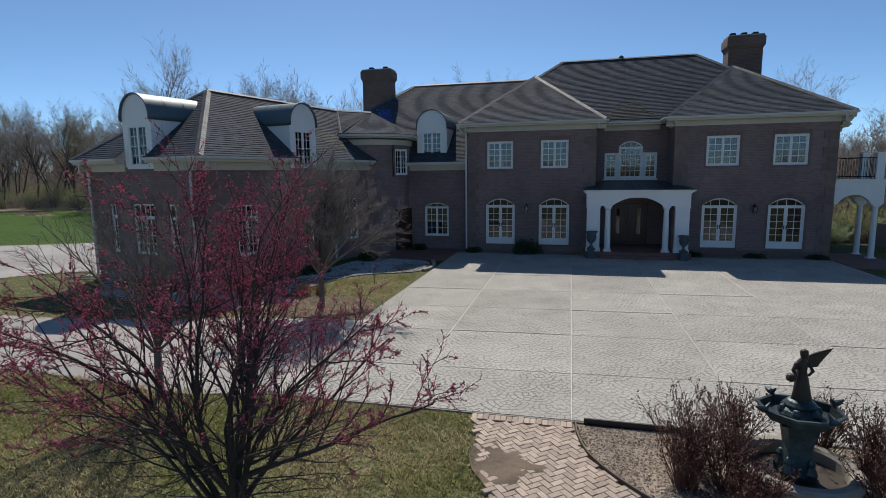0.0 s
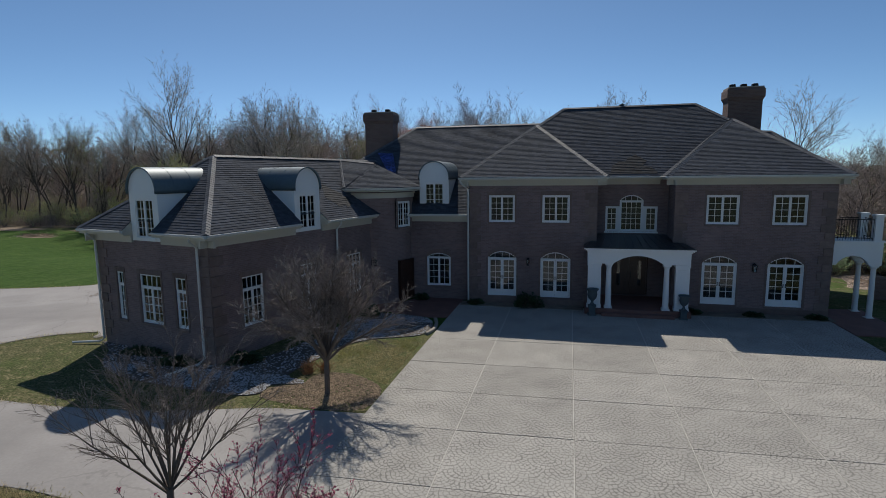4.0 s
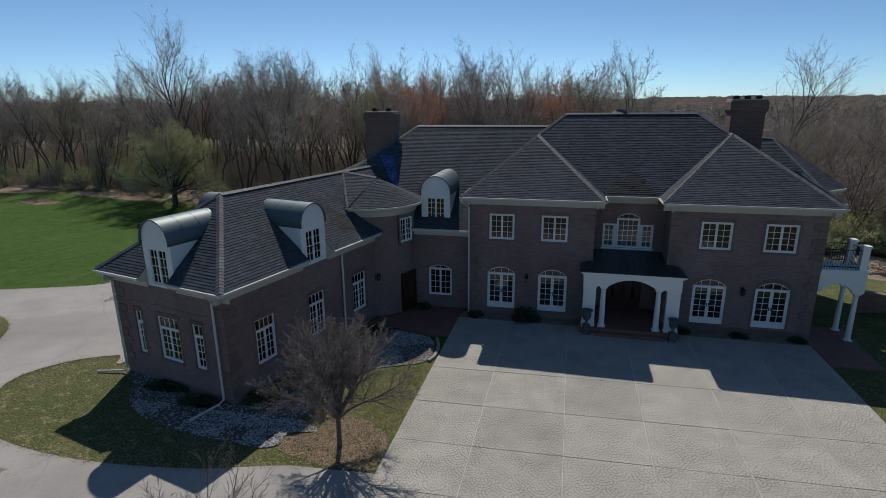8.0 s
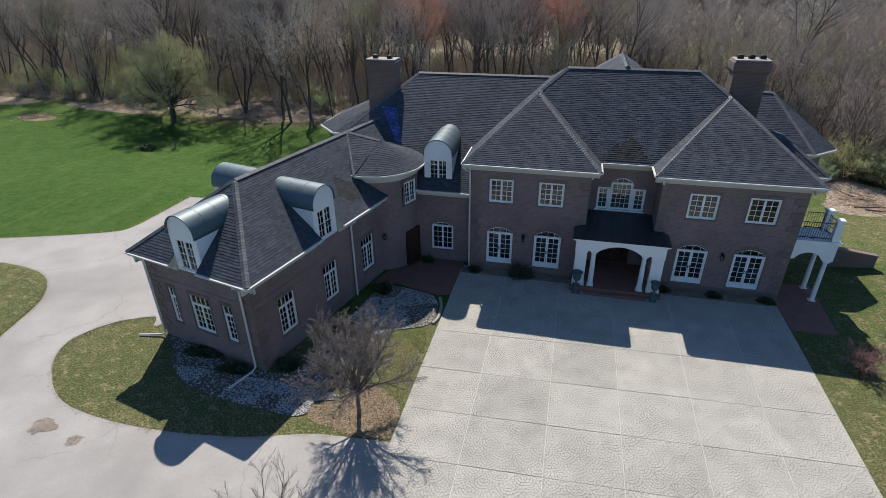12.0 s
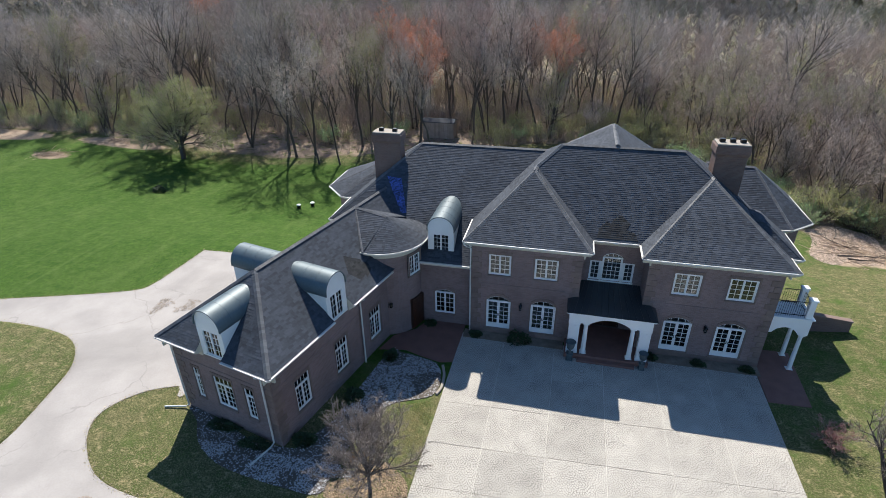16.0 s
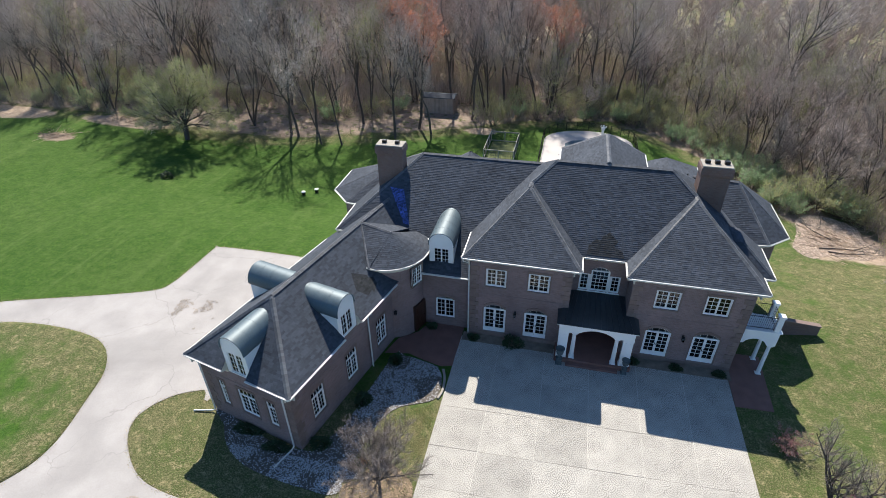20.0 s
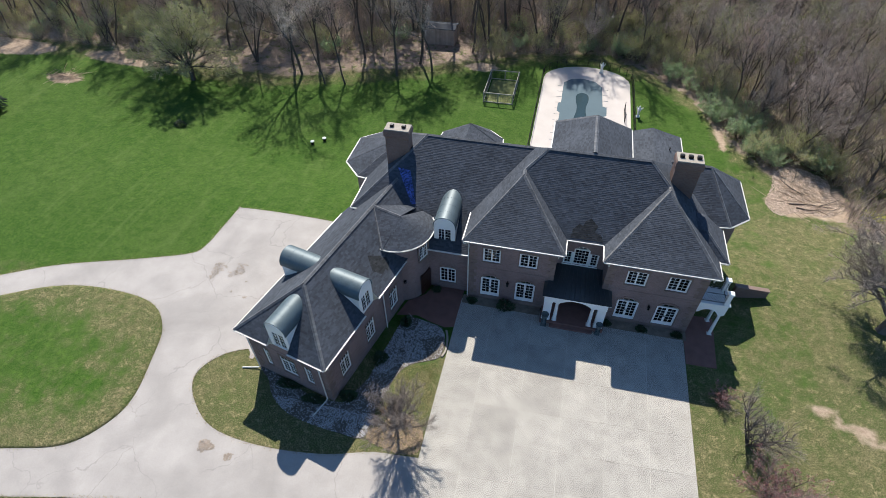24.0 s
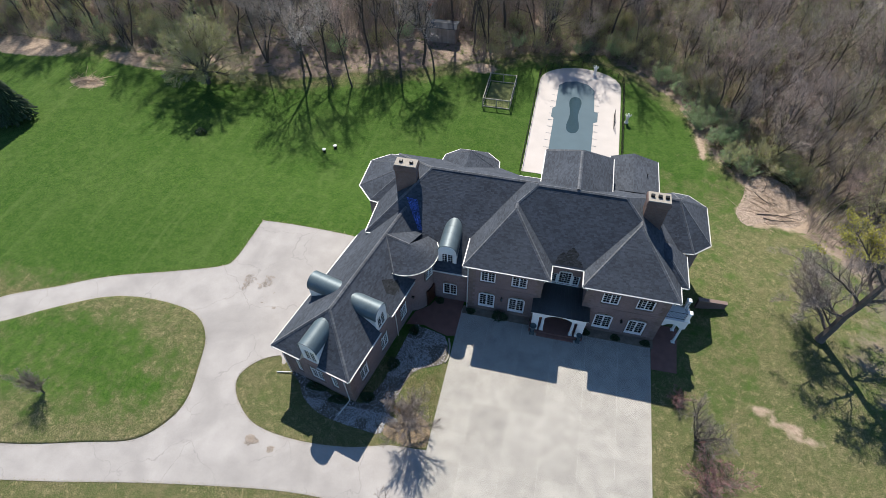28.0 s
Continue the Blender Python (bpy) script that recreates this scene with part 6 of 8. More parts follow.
def far_woods():
    """Low-detail trees behind the first belt, joined, then rough canopy to the horizon."""
    rnd = random.Random(17)
    shapes = []
    for k in range(5):
        limbs, fine = grow(rnd, 14.5, 0.2, [(3, 12, 0.36, 0.75, 0.35), (2, 40, 0.45, 0.9, 0.0)], taper=0.1)
        v, f = [], []
        for p, q, ra, rb in limbs:
            a = (q - p).orthogonal().normalized()
            b = (q - p).normalized().cross(a)
            n = len(v)
            for c, r in ((p, ra), (q, rb)):
                for i in range(3):
                    t = 2.0944 * i
                    v.append(tuple(c + (a * math.cos(t) + b * math.sin(t)) * r))
            for i in range(3):
                j = (i + 1) % 3
                f += [(n + i, n + j, n + 3 + j), (n + i, n + 3 + j, n + 3 + i)]
        for p, q, r in fine:
            a = (q - p).orthogonal().normalized()
            b = (q - p).normalized().cross(a)
            n = len(v)
            r = 0.06
            v += [tuple(p + a * r), tuple(p - a * r), tuple(q)]
            f.append((n, n + 1, n + 2))
        shapes.append((np.array(v), np.array(f)))
    light = []
    for k in range(4):
        limbs, fine = grow(rnd, 15, 0.2, [(2, 60, 0.3, 0.9, 0.3)])
        v, f = [], []
        for p, q, r in fine + [(Vector((0, 0, 0)), Vector((0, 0, 13)), 0.2)] * 2:
            a = (q - p).orthogonal().normalized() * 0.16
            a.rotate(Matrix.Rotation(rnd.uniform(0, 6), 3, (q - p).normalized()))
            n = len(v)
            v += [tuple(p + a), tuple(p - a), tuple(q)]
            f.append((n, n + 1, n + 2))
        light.append((np.array(v), np.array(f)))
    V, F, base, count = [], [], 0, 0
    V2, F2, base2 = [], [], 0
    y = 60.0
    while y < 430:
        x = -400.0
        while x < 300:
            px, py = x + rnd.uniform(-3, 3), y + rnd.uniform(-3, 3)
            x += 6.9 if y < 190 else 8.5
            d = py - wood_edge(px)
            if not in_view(px, py, 0.06) or d < 8 or (d < (46 if px < 8 else 100) and math.hypot(px, py) < 128) or math.hypot(px, py) > 430:
                continue
            far = math.hypot(px, py) > 190
            v, f = light[rnd.randrange(4)] if far else shapes[rnd.randrange(5)]
            t, s = rnd.uniform(0, 6.28), rnd.uniform(0.62, 0.95)
            c, sn = math.cos(t), math.sin(t)
            if far:
                V2.append(v @ np.array([[c, sn, 0], [-sn, c, 0], [0, 0, 1]]) * s + np.array([px, py, land(px, py) - 0.2]))
                F2.append(f + base2)
                base2 += len(v)
                continue
            V.append(v @ np.array([[c, sn, 0], [-sn, c, 0], [0, 0, 1]]) * s + np.array([px, py, land(px, py) - 0.2]))
            F.append(f + base)
            base += len(v)
            count += 1
        y += 6.9
    for ring_r in (185, 196, 208):
        n = int(6.283 * ring_r / 7.5)
        for i in range(n):
            a = 6.283 * i / n + rnd.uniform(-0.03, 0.03)
            px, py = ring_r * math.cos(a) + rnd.uniform(-3, 3), 10 + ring_r * math.sin(a) + rnd.uniform(-3, 3)
            if py > 2 and (in_view(px, py, 0.25) or px > 0) and py > -20 or py > 30:
                continue
            v, f = shapes[rnd.randrange(5)]
            t, s = rnd.uniform(0, 6.28), rnd.uniform(0.5, 0.75)
            c, sn = math.cos(t), math.sin(t)
            V.append(v @ np.array([[c, sn, 0], [-sn, c, 0], [0, 0, 1]]) * s + np.array([px, py, land(px, py) - 0.2]))
            F.append(f + base)
            base += len(v)
    me = bpy.data.meshes.new("far_woods")
    me.from_pydata(np.concatenate(V).tolist(), [], np.concatenate(F).tolist())
    me.materials.append(TWIG)
    tagged(new("far_woods", me), "dense bare grey-brown woods reaching into the distance", "woods", kind="stuff")
    me = bpy.data.meshes.new("hill_woods")
    me.from_pydata(np.concatenate(V2).tolist(), [], np.concatenate(F2).tolist())
    me.materials.append(material("hill_twigs", (0.26, 0.22, 0.2), 0.95, var=0.4, scale=0.03, fine=0.2, tint=(0.24, 0.23, 0.15), island=0.7))
    tagged(new("hill_woods", me), "bare brown woods on the far hillside", "woods", kind="stuff")
    # canopy sheet from 300 m outwards
    vs, fs = [], []
    na, radii = 260, [400 * 1.075 ** i for i in range(29)]
    for r in radii:
        for i in range(na):
            a = radians(13.4) + radians(60) * (2 * i / (na - 1) - 1)
            x, y = -math.sin(a) * r, math.cos(a) * r
            vs.append((x, y, land(x, y) + 7 + rnd.uniform(-2.5, 3.0) * (1 + r / 2500)))
    for j in range(len(radii) - 1):
        for i in range(na - 1):
            k = j * na + i
            fs.append((k, k + 1, k + na + 1, k + na))
    me = bpy.data.meshes.new("distant_woods")
    me.from_pydata(vs, [], fs)
    me.materials.append(material("distant_canopy", (0.11, 0.092, 0.085), 0.95, var=0.5, scale=0.02, fine=0.15, tint=(0.085, 0.08, 0.062), spec=0.0))
    tagged(new("distant_woods", me), "hazy wooded hills on the horizon", "woods", kind="stuff")


far_woods()


def shrubs():
    rnd = random.Random(23)
    kinds = []
    for k in range(5):
        limbs, fine = grow(rnd, rnd.uniform(1.8, 2.8), 0.025, [(3, 5, 0.5, 0.7, 0.2), (2, 9, 0.6, 0.7, 0.0)], 9, (0.1, 0.8), 0.1)
        parts = [("stem", limb_mesh("stem", limbs, BARK, 3)), ("brush", twig_mesh("brush", fine, TWIG, 1.0, 0.01, True))]
        parts.append(("foliage", bud_mesh("foliage", rnd, fine, SHRUB if k != 4 else GREEN_SHRUB, 4 if k != 4 else 8, 0.055, 0.9, True)))
        kinds.append(parts)
    n = 0
    for i in range(900):
        x = rnd.uniform(-100, 48) if i % 3 else rnd.uniform(8, 48)
        d = rnd.uniform(1.6 if x > 8 else -1.0, 12)
        y = wood_edge(x) + d
        if not in_view(x, y, 0.05) or n > 210 or open_floor(x, y, d) or heap_spot(x, y) or (-26 < x < -15 and y < 88):
            continue
        n += 1
        tree_thing("shrub", kinds[4 if x > 14 and d < 7 and rnd.random() < 0.7 else rnd.randrange(5)], (x, y, land(x, y) - 0.05), rnd.uniform(0, 6.28), rnd.uniform(0.7, 1.5), "tangled budding shrub on the woodland edge", "shrub", "woodland edge shrubs")


shrubs()


def undergrowth():
    """Saplings and brush over the woodland floor, joined."""
    rnd = random.Random(41)
    vs, fs, lv, lf = [], [], [], []
    made = 0
    while made < 24000:
        x, y = rnd.uniform(-150, 75), rnd.uniform(20, 135)
        d = y - wood_edge(x)
        if d < (1.0 if x > 8 else -0.5) or d > (60 if x < 8 else 95) or not in_view(x, y, 0.06 if x < 0 else 0.2):
            continue
        made += 1
        if heap_spot(x, y) or (-27 < x < -15 and 70 < y < 86) or (open_floor(x, y, d) and rnd.random() < 0.93):
            continue
        z = land(x, y)
        H = rnd.uniform(0.8, 2.6) * (1.2 if x > 12 else (1.7 if d > 10 else 1.0))
        for i in range(12):
            a, s = rnd.uniform(0, 6.283), rnd.uniform(0.05, 0.9)
            b = Vector((x + rnd.gauss(0, 0.25), y + rnd.gauss(0, 0.25), z - 0.05 + rnd.uniform(0, 0.5) * H))
            e = b + Vector((math.cos(a) * math.sin(s), math.sin(a) * math.sin(s), math.cos(s))) * H * rnd.uniform(0.4, 1.0)
            o = Vector((-math.sin(a), math.cos(a), 0)) * 0.02
            k = len(vs)
            vs += [tuple(b - o), tuple(b + o), tuple(e)]
            fs.append((k, k + 1, k + 2))
        if math.sin(x * 0.35 + 1.7 * math.sin(y * 0.21)) + rnd.uniform(-0.8, 0.8) < 0.15:
            continue
        for i in range(14):
            c = Vector((x + rnd.gauss(0, 0.6), y + rnd.gauss(0, 0.6), z + H * rnd.uniform(0.15, 1.05)))
            k = len(lv)
            e = Euler((rnd.uniform(0, 6), rnd.uniform(0, 6), rnd.uniform(0, 6)))
            for u in ((1, 0, 0), (-0.4, 0.75, 0.1), (-0.5, -0.7, -0.1)):
                v = Vector(u) * rnd.uniform(0.05, 0.11)
                v.rotate(e)
                lv.append(tuple(c + v))
            lf.append((k, k + 1, k + 2))
    me = bpy.data.meshes.new("undergrowth_leaves")
    me.from_pydata(lv, [], lf)
    me.materials.append(SHRUB)
    tagged(new("undergrowth_leaves", me), "pale green new leaves on the brush under the trees", "undergrowth", kind="stuff")
    me = bpy.data.meshes.new("undergrowth")
    me.from_pydata(vs, [], fs)
    me.materials.append(material("brush_stems", (0.36, 0.29, 0.245), 0.9, island=0.8))
    tagged(new("undergrowth", me), "brown tangled brush and saplings under the trees", "undergrowth", kind="stuff")


undergrowth()


def garden_trees():
    rnd = random.Random(31)
    # pale green small tree on the back lawn
    limbs, fine = [], []
    limbs.append((Vector((0, 0, -0.2)), Vector((0.1, 0.1, 1.9)), 0.3, 0.24))
    for k in range(18):
        a = 2.4 * k + rnd.uniform(-0.2, 0.2)
        s = 0.15 + 1.3 * (k + 0.5) / 18
        d = Vector((math.cos(a) * math.sin(s), math.sin(a) * math.sin(s), math.cos(s)))
        spray(rnd, Vector((0.1, 0.1, rnd.uniform(1.5, 2.0))), d, rnd.uniform(5.6, 6.8), 0.1, [(6, 9, 0.42, 0.65, 0.2), (4, 7, 0.5, 0.65, 0.1), (2, 7, 0.6, 0.8, 0.0)], 0, limbs, fine, 0.02, 0.1)
    fine = dense_twigs(rnd, fine, 1, 0.2)
    tree_thing("lawn_tree", [("trunk", limb_mesh("trunk", limbs, BARK)), ("crown", twig_mesh("crown", fine, TWIG, 1, 0.012, True)), ("foliage", bud_mesh("foliage", rnd, fine, PALE_LEAF, 3, 0.055, 1.0, True))],
               (-52, 60.8, land(-52, 60.8)), 0, 1.2, "spreading tree in pale green new leaf on the lawn", "tree")
    # dense bare tree in the lawn beside the wing
    limbs, fine = [], []
    limbs.append((Vector((0, 0, -0.1)), Vector((0.02, 0, 0.95)), 0.075, 0.065))
    for k in range(22):
        a = 2.4 * k + rnd.uniform(-0.2, 0.2)
        s = 0.06 + 0.86 * (k + 0.5) / 22
        d = Vector((math.cos(a) * math.sin(s), math.sin(a) * math.sin(s), math.cos(s)))
        spray(rnd, Vector((0.02, 0, rnd.uniform(0.8, 1.1))), d, rnd.uniform(2.1, 2.5), 0.042, [(5, 11, 0.42, 0.6, 0.36), (3, 8, 0.46, 0.65, 0.1), (2, 10, 0.55, 0.7, 0.0)], 0, limbs, fine, 0.03, 0.07)
    tree_thing("bare_tree", [("trunk", limb_mesh("trunk", limbs, VASE_BARK, 5)), ("crown", twig_mesh("crown", fine, GREY_TWIG, 1, 0.0042))],
               (-7.78, 15.45, 0), 1.0, 1.3, "small bare round-headed tree with dense grey twigs", "tree")
    # bare vase-shaped tree by the drive
    limbs, fine = [], []
    limbs.append((Vector((0, 0, -0.1)), Vector((0.03, 0.02, 1.0)), 0.085, 0.07))
    for k in range(14):
        a = 2.4 * k + rnd.uniform(-0.2, 0.2)
        s = 0.06 + 0.7 * (k + 0.5) / 14
        d = Vector((math.cos(a) * math.sin(s), math.sin(a) * math.sin(s), math.cos(s)))
        spray(rnd, Vector((0.03, 0.02, rnd.uniform(0.8, 1.1))), d, rnd.uniform(2.5, 3.0), 0.03, [(6, 10, 0.34, 0.5, 0.3), (3, 6, 0.5, 0.55, 0.1), (2, 5, 0.6, 0.55, 0.0)], 0, limbs, fine, 0.06, 0.07)
    tree_thing("bare_tree", [("trunk", limb_mesh("trunk", limbs, VASE_BARK, 5)), ("crown", twig_mesh("crown", fine, GREY_TWIG, 1, 0.003))],
               (-7.75, 8.35, 0), 0.3, 1.0, "small bare vase-shaped tree in the front lawn", "tree")
    # redbud in the front lawn
    r2 = random.Random(3)
    limbs, fine = [], []
    limbs.append((Vector((0, 0, -0.1)), Vector((0.02, 0, 0.6)), 0.13, 0.11))
    limbs.append((Vector((0.02, 0, 0.6)), Vector((0, 0.02, 1.05)), 0.11, 0.05))
    stems = 19
    for k in range(stems):
        a = 2.4 * k + r2.uniform(-0.25, 0.25)
        s = (0.18, 0.45, 0.65, 0.8, 1.0)[k % 5] * r2.uniform(0.85, 1.15)
        d = Vector((math.cos(a) * math.sin(s), math.sin(a) * math.sin(s), math.cos(s)))
        z = r2.uniform(0.6, 1.1)
        if math.sin(a + 0.9) < -0.1:
            d = Vector((d.x * 0.5, d.y * 0.5, d.z)).normalized()
        L = (3.1, 3.1, 3.0, 3.0, 2.9)[k % 5] * r2.uniform(0.9, 1.06)
        if math.cos(a + 0.9 - radians(13.4)) > 0.15:
            L *= 0.86
        spray(r2, Vector((0.01, 0.01, z)), d, L, (0.036, 0.03, 0.022)[k % 3], [(8, 10, 0.4, 0.6, 0.18), (5, 6, 0.42, 0.6, 0.12), (3, 5, 0.5, 0.65, 0.1)], 0, limbs, fine, 0.03, 0.12)
    for k in range(14):
        a, z = r2.uniform(0, 6.283), r2.uniform(0.9, 1.5)
        d = Vector((math.cos(a), math.sin(a), r2.uniform(-0.15, 0.3))).normalized()
        spray(r2, Vector((0.05 * math.cos(a), 0.05 * math.sin(a), z)), d, r2.uniform(0.7, 1.5), 0.009, [(5, 6, 0.4, 0.6, 0.2), (3, 3, 0.5, 0.6, 0.1)], 0, limbs, fine, 0.0, 0.12)
    sleeves = [(p, q, ra) for p, q, ra, rb in limbs if ra < 0.012 and p.z > 1.2 and (p - Vector((0, 0, 1.1))).length > 0.8 + 0.9 * r2.random()]
    tree_thing("redbud_tree", [("trunk", limb_mesh("trunk", limbs, BARK_DARK, 5)), ("fine_twig", twig_mesh("fine_twig", fine, BARK_DARK, 1, 0.0022)),
                               ("blossom", bud_mesh("blossom", r2, sleeves, BUD_PINK, 8, 0.0115, 0.72)), ("blossom", bud_mesh("blossom", r2, [f for f in fine if f[0].z > 1.2 and (f[0] - Vector((0, 0, 1.1))).length > 0.9 + 0.9 * r2.random()], BUD_PINK, 5, 0.011, 0.7))],
               (-3.3, 4.38, 0), 0.9, 1.03, "multi-stemmed redbud with dark limbs and magenta buds", "tree", "redbuds")
    # large bare tree by the east lawn, small ones beside the court
    limbs, fine = [], []
    bole = [(0, 0, -0.2, 0.36), (0.02, 0.02, 0.4, 0.29), (0.1, 0.05, 1.6, 0.26), (0.15, 0.15, 3.0, 0.25), (0.3, 0.1, 4.4, 0.23), (0.3, 0.0, 5.8, 0.2), (0.45, 0.1, 7.2, 0.16), (0.4, 0.2, 8.6, 0.11)]
    for (x0, y0, z0, r0), (x1, y1, z1, r1) in zip(bole, bole[1:]):
        limbs.append((Vector((x0, y0, z0)), Vector((x1, y1, z1)), r0, r1))
    for x, y, z, L, sx, sy, r in ((0.05, 0.0, 0.9, 5.4, -1.0, 0.7, 0.12), (0.1, 0.0, 1.6, 4.2, -1.3, -0.3, 0.08), (0.15, 0.1, 2.4, 4.4, -0.9, 1.2, 0.09), (0.15, 0.1, 3.0, 4.0, -1.4, 0.2, 0.08), (0.2, 0.1, 3.4, 4.2, 1.2, 0.5, 0.08), (0.2, 0.1, 3.9, 4.2, 0.4, 1.3, 0.09), (0.3, 0.1, 4.4, 4.6, -1.2, 0.7, 0.1), (0.3, 0.0, 5.0, 5.0, 1.0, -0.6, 0.11), (0.3, 0.0, 5.8, 4.8, -0.5, 1.0, 0.11),
                                  (0.3, 0.0, 5.9, 4.6, 0.9, 0.9, 0.1), (0.4, 0.1, 6.8, 4.4, -1.0, -0.3, 0.1), (0.45, 0.1, 7.2, 4.2, 0.3, 0.7, 0.1), (0.45, 0.1, 7.4, 4.2, 0.8, -0.2, 0.09), (0.4, 0.2, 8.4, 3.8, -0.4, 0.6, 0.09), (0.4, 0.2, 8.6, 3.6, 0.3, -0.3, 0.09)):
        spray(rnd, Vector((x, y, z)), Vector((sx, sy, 1)).normalized(), L, r, [(8, 11, 0.44, 0.75, 0.15), (5, 8, 0.48, 0.7, 0.12), (3, 9, 0.5, 0.7, 0.0)], 0, limbs, fine, 0.03, 0.17)
    fine = dense_twigs(rnd, fine, 2, 0.2)
    tree_thing("large_tree", [("trunk", limb_mesh("trunk", limbs, VASE_BARK, 6)), ("crown", twig_mesh("crown", fine, GREY_TWIG, 1, 0.009, True)), ("foliage", bud_mesh("foliage", rnd, [f for f in fine if f[0].z + f[0].y > 8.8], leaf_material("yellow_green_leaves", (0.5, 0.47, 0.1)), 2, 0.055, 0.75, True))],
               (27.4, 32.5, land(27.4, 32.5)), 0.0, 1.42, "large spreading bare tree with yellow-green new leaves", "tree", "", 0.9)
    limbs, fine = grow(rnd, 2.2, 0.06, [(4, 10, 0.6, 0.8, 0.15), (3, 8, 0.5, 0.7, 0.1), (2, 7, 0.6, 0.7, 0.0)], 4, (0.15, 0.6), 0.08)
    tree_thing("bare_tree", [("trunk", limb_mesh("trunk", limbs, BARK)), ("crown", twig_mesh("crown", fine, GREY_TWIG, 1, 0.004))], (15.6, 20.2, 0), 0, 1.7, "small bare grey tree beside the forecourt", "tree")
    r2 = random.Random(4)
    limbs, fine = grow(r2, 1.6, 0.03, [(4, 9, 0.5, 0.7, 0.15), (3, 7, 0.5, 0.65, 0.1), (2, 5, 0.6, 0.6, 0.0)], 9, (0.2, 0.85), 0.05)
    parts = [("trunk", limb_mesh("trunk", limbs, BARK)), ("fine_twig", twig_mesh("fine_twig", fine, TWIG_RED, 1, 0.004)), ("blossom", bud_mesh("blossom", r2, fine, leaf_material("dusty_pink_buds", (0.34, 0.13, 0.15)), 2, 0.024, 0.7, True))]
    for at, s in (((16.2, 16.6, 0), 1.9), ((14.2, 23.2, 0), 0.85)):
        tree_thing("redbud_tree", parts, at, 1.2, s, "small redbud with sparse pink buds beside the court", "tree", "redbuds")
    # small bare tree on the grass island
    limbs, fine = grow(rnd, 2.3, 0.04, [(4, 10, 0.5, 0.6, 0.15), (3, 8, 0.5, 0.6, 0.1), (2, 6, 0.6, 0.6, 0.0)], 5, (0.05, 0.35), 0.1)
    tree_thing("bare_tree", [("trunk", limb_mesh("trunk", limbs, BARK)), ("crown", twig_mesh("crown", fine, GREY_TWIG, 1, 0.005))], (-40.4, 11.6, 0.1), 0, 1.4, "young bare tree on the grass island", "tree")
    # evergreen at the far side of the lawn
    vs, fs = [], []
    for i in range(2600):
        t = rnd.random() ** 0.7
        z = 0.6 + 7.8 * (1 - t)
        r = 2.7 * t * rnd.uniform(0.45, 1.05)
        a = rnd.uniform(0, 6.28)
        c = Vector((r * math.cos(a), r * math.sin(a), z))
        k = len(vs)
        out = Vector((math.cos(a), math.sin(a), -0.25))
        sd = Vector((-math.sin(a), math.cos(a), 0))
        L = rnd.uniform(0.3, 0.6)
        vs += [tuple(c - sd * L * 0.4), tuple(c + sd * L * 0.4), tuple(c + out * L), tuple(c + Vector((0, 0, 0.22)))]
        fs += [(k, k + 1, k + 2), (k, k + 2, k + 3), (k + 1, k + 3, k + 2), (k, k + 3, k + 1)]
    me = bpy.data.meshes.new("crown")
    me.from_pydata(vs, [], fs)
    me.materials.append(LEAF)
    tr = limb_mesh("trunk", [(Vector((0, 0, -0.1)), Vector((0, 0, 7.5)), 0.2, 0.03)], BARK_DARK, 6)
    tree_thing("evergreen_tree", [("trunk", tr), ("crown", me)], (-72.5, 45.5, land(-72.5, 45.5)), 0, 1.0, "dark green conical evergreen on the lawn", "tree")


garden_trees()


# ---- things in front of the house ----
def fused(ob, voxel):
    """Cast figure: its overlapping masses run together into one skin."""
    m = ob.modifiers.new("fused", "REMESH")
    m.mode, m.voxel_size, m.use_smooth_shade = "VOXEL", voxel, True
    return ob


URN_GREY = material("weathered_urn", (0.075, 0.095, 0.1), 0.75, var=0.4, scale=3, fine=20)


def urn(at):
    root = empty("garden_urn", at, "weathered dark grey-green urn on a square pedestal beside the porch", "urn", "porch urns")
    b = MB()
    b.box(-0.24, -0.24, 0.0, 0.24, 0.24, 0.1, 0.02)
    b.box(-0.18, -0.18, 0.1, 0.18, 0.18, 0.5, 0.02)
    b.box(-0.23, -0.23, 0.5, 0.23, 0.23, 0.58, 0.02)
    b.make("pedestal", URN_GREY, root)
    u = MB()
    u.lathe(0, 0, [(0.16, 0.58), (0.13, 0.66), (0.07, 0.74), (0.08, 0.84), (0.23, 1.0), (0.28, 1.2), (0.25, 1.38), (0.33, 1.47), (0.36, 1.53), (0.3, 1.53), (0.2, 1.42)], 20)
    u.make("bowl", URN_GREY, root, smooth=True)
    return root


u1 = urn((1.05, 27.25, 0.03))
u1.scale = (0.88, 0.88, 0.88)
copy_thing(u1, Matrix.Translation((5.33, 27.25, 0.03)) @ Matrix.Scale(0.88, 4))


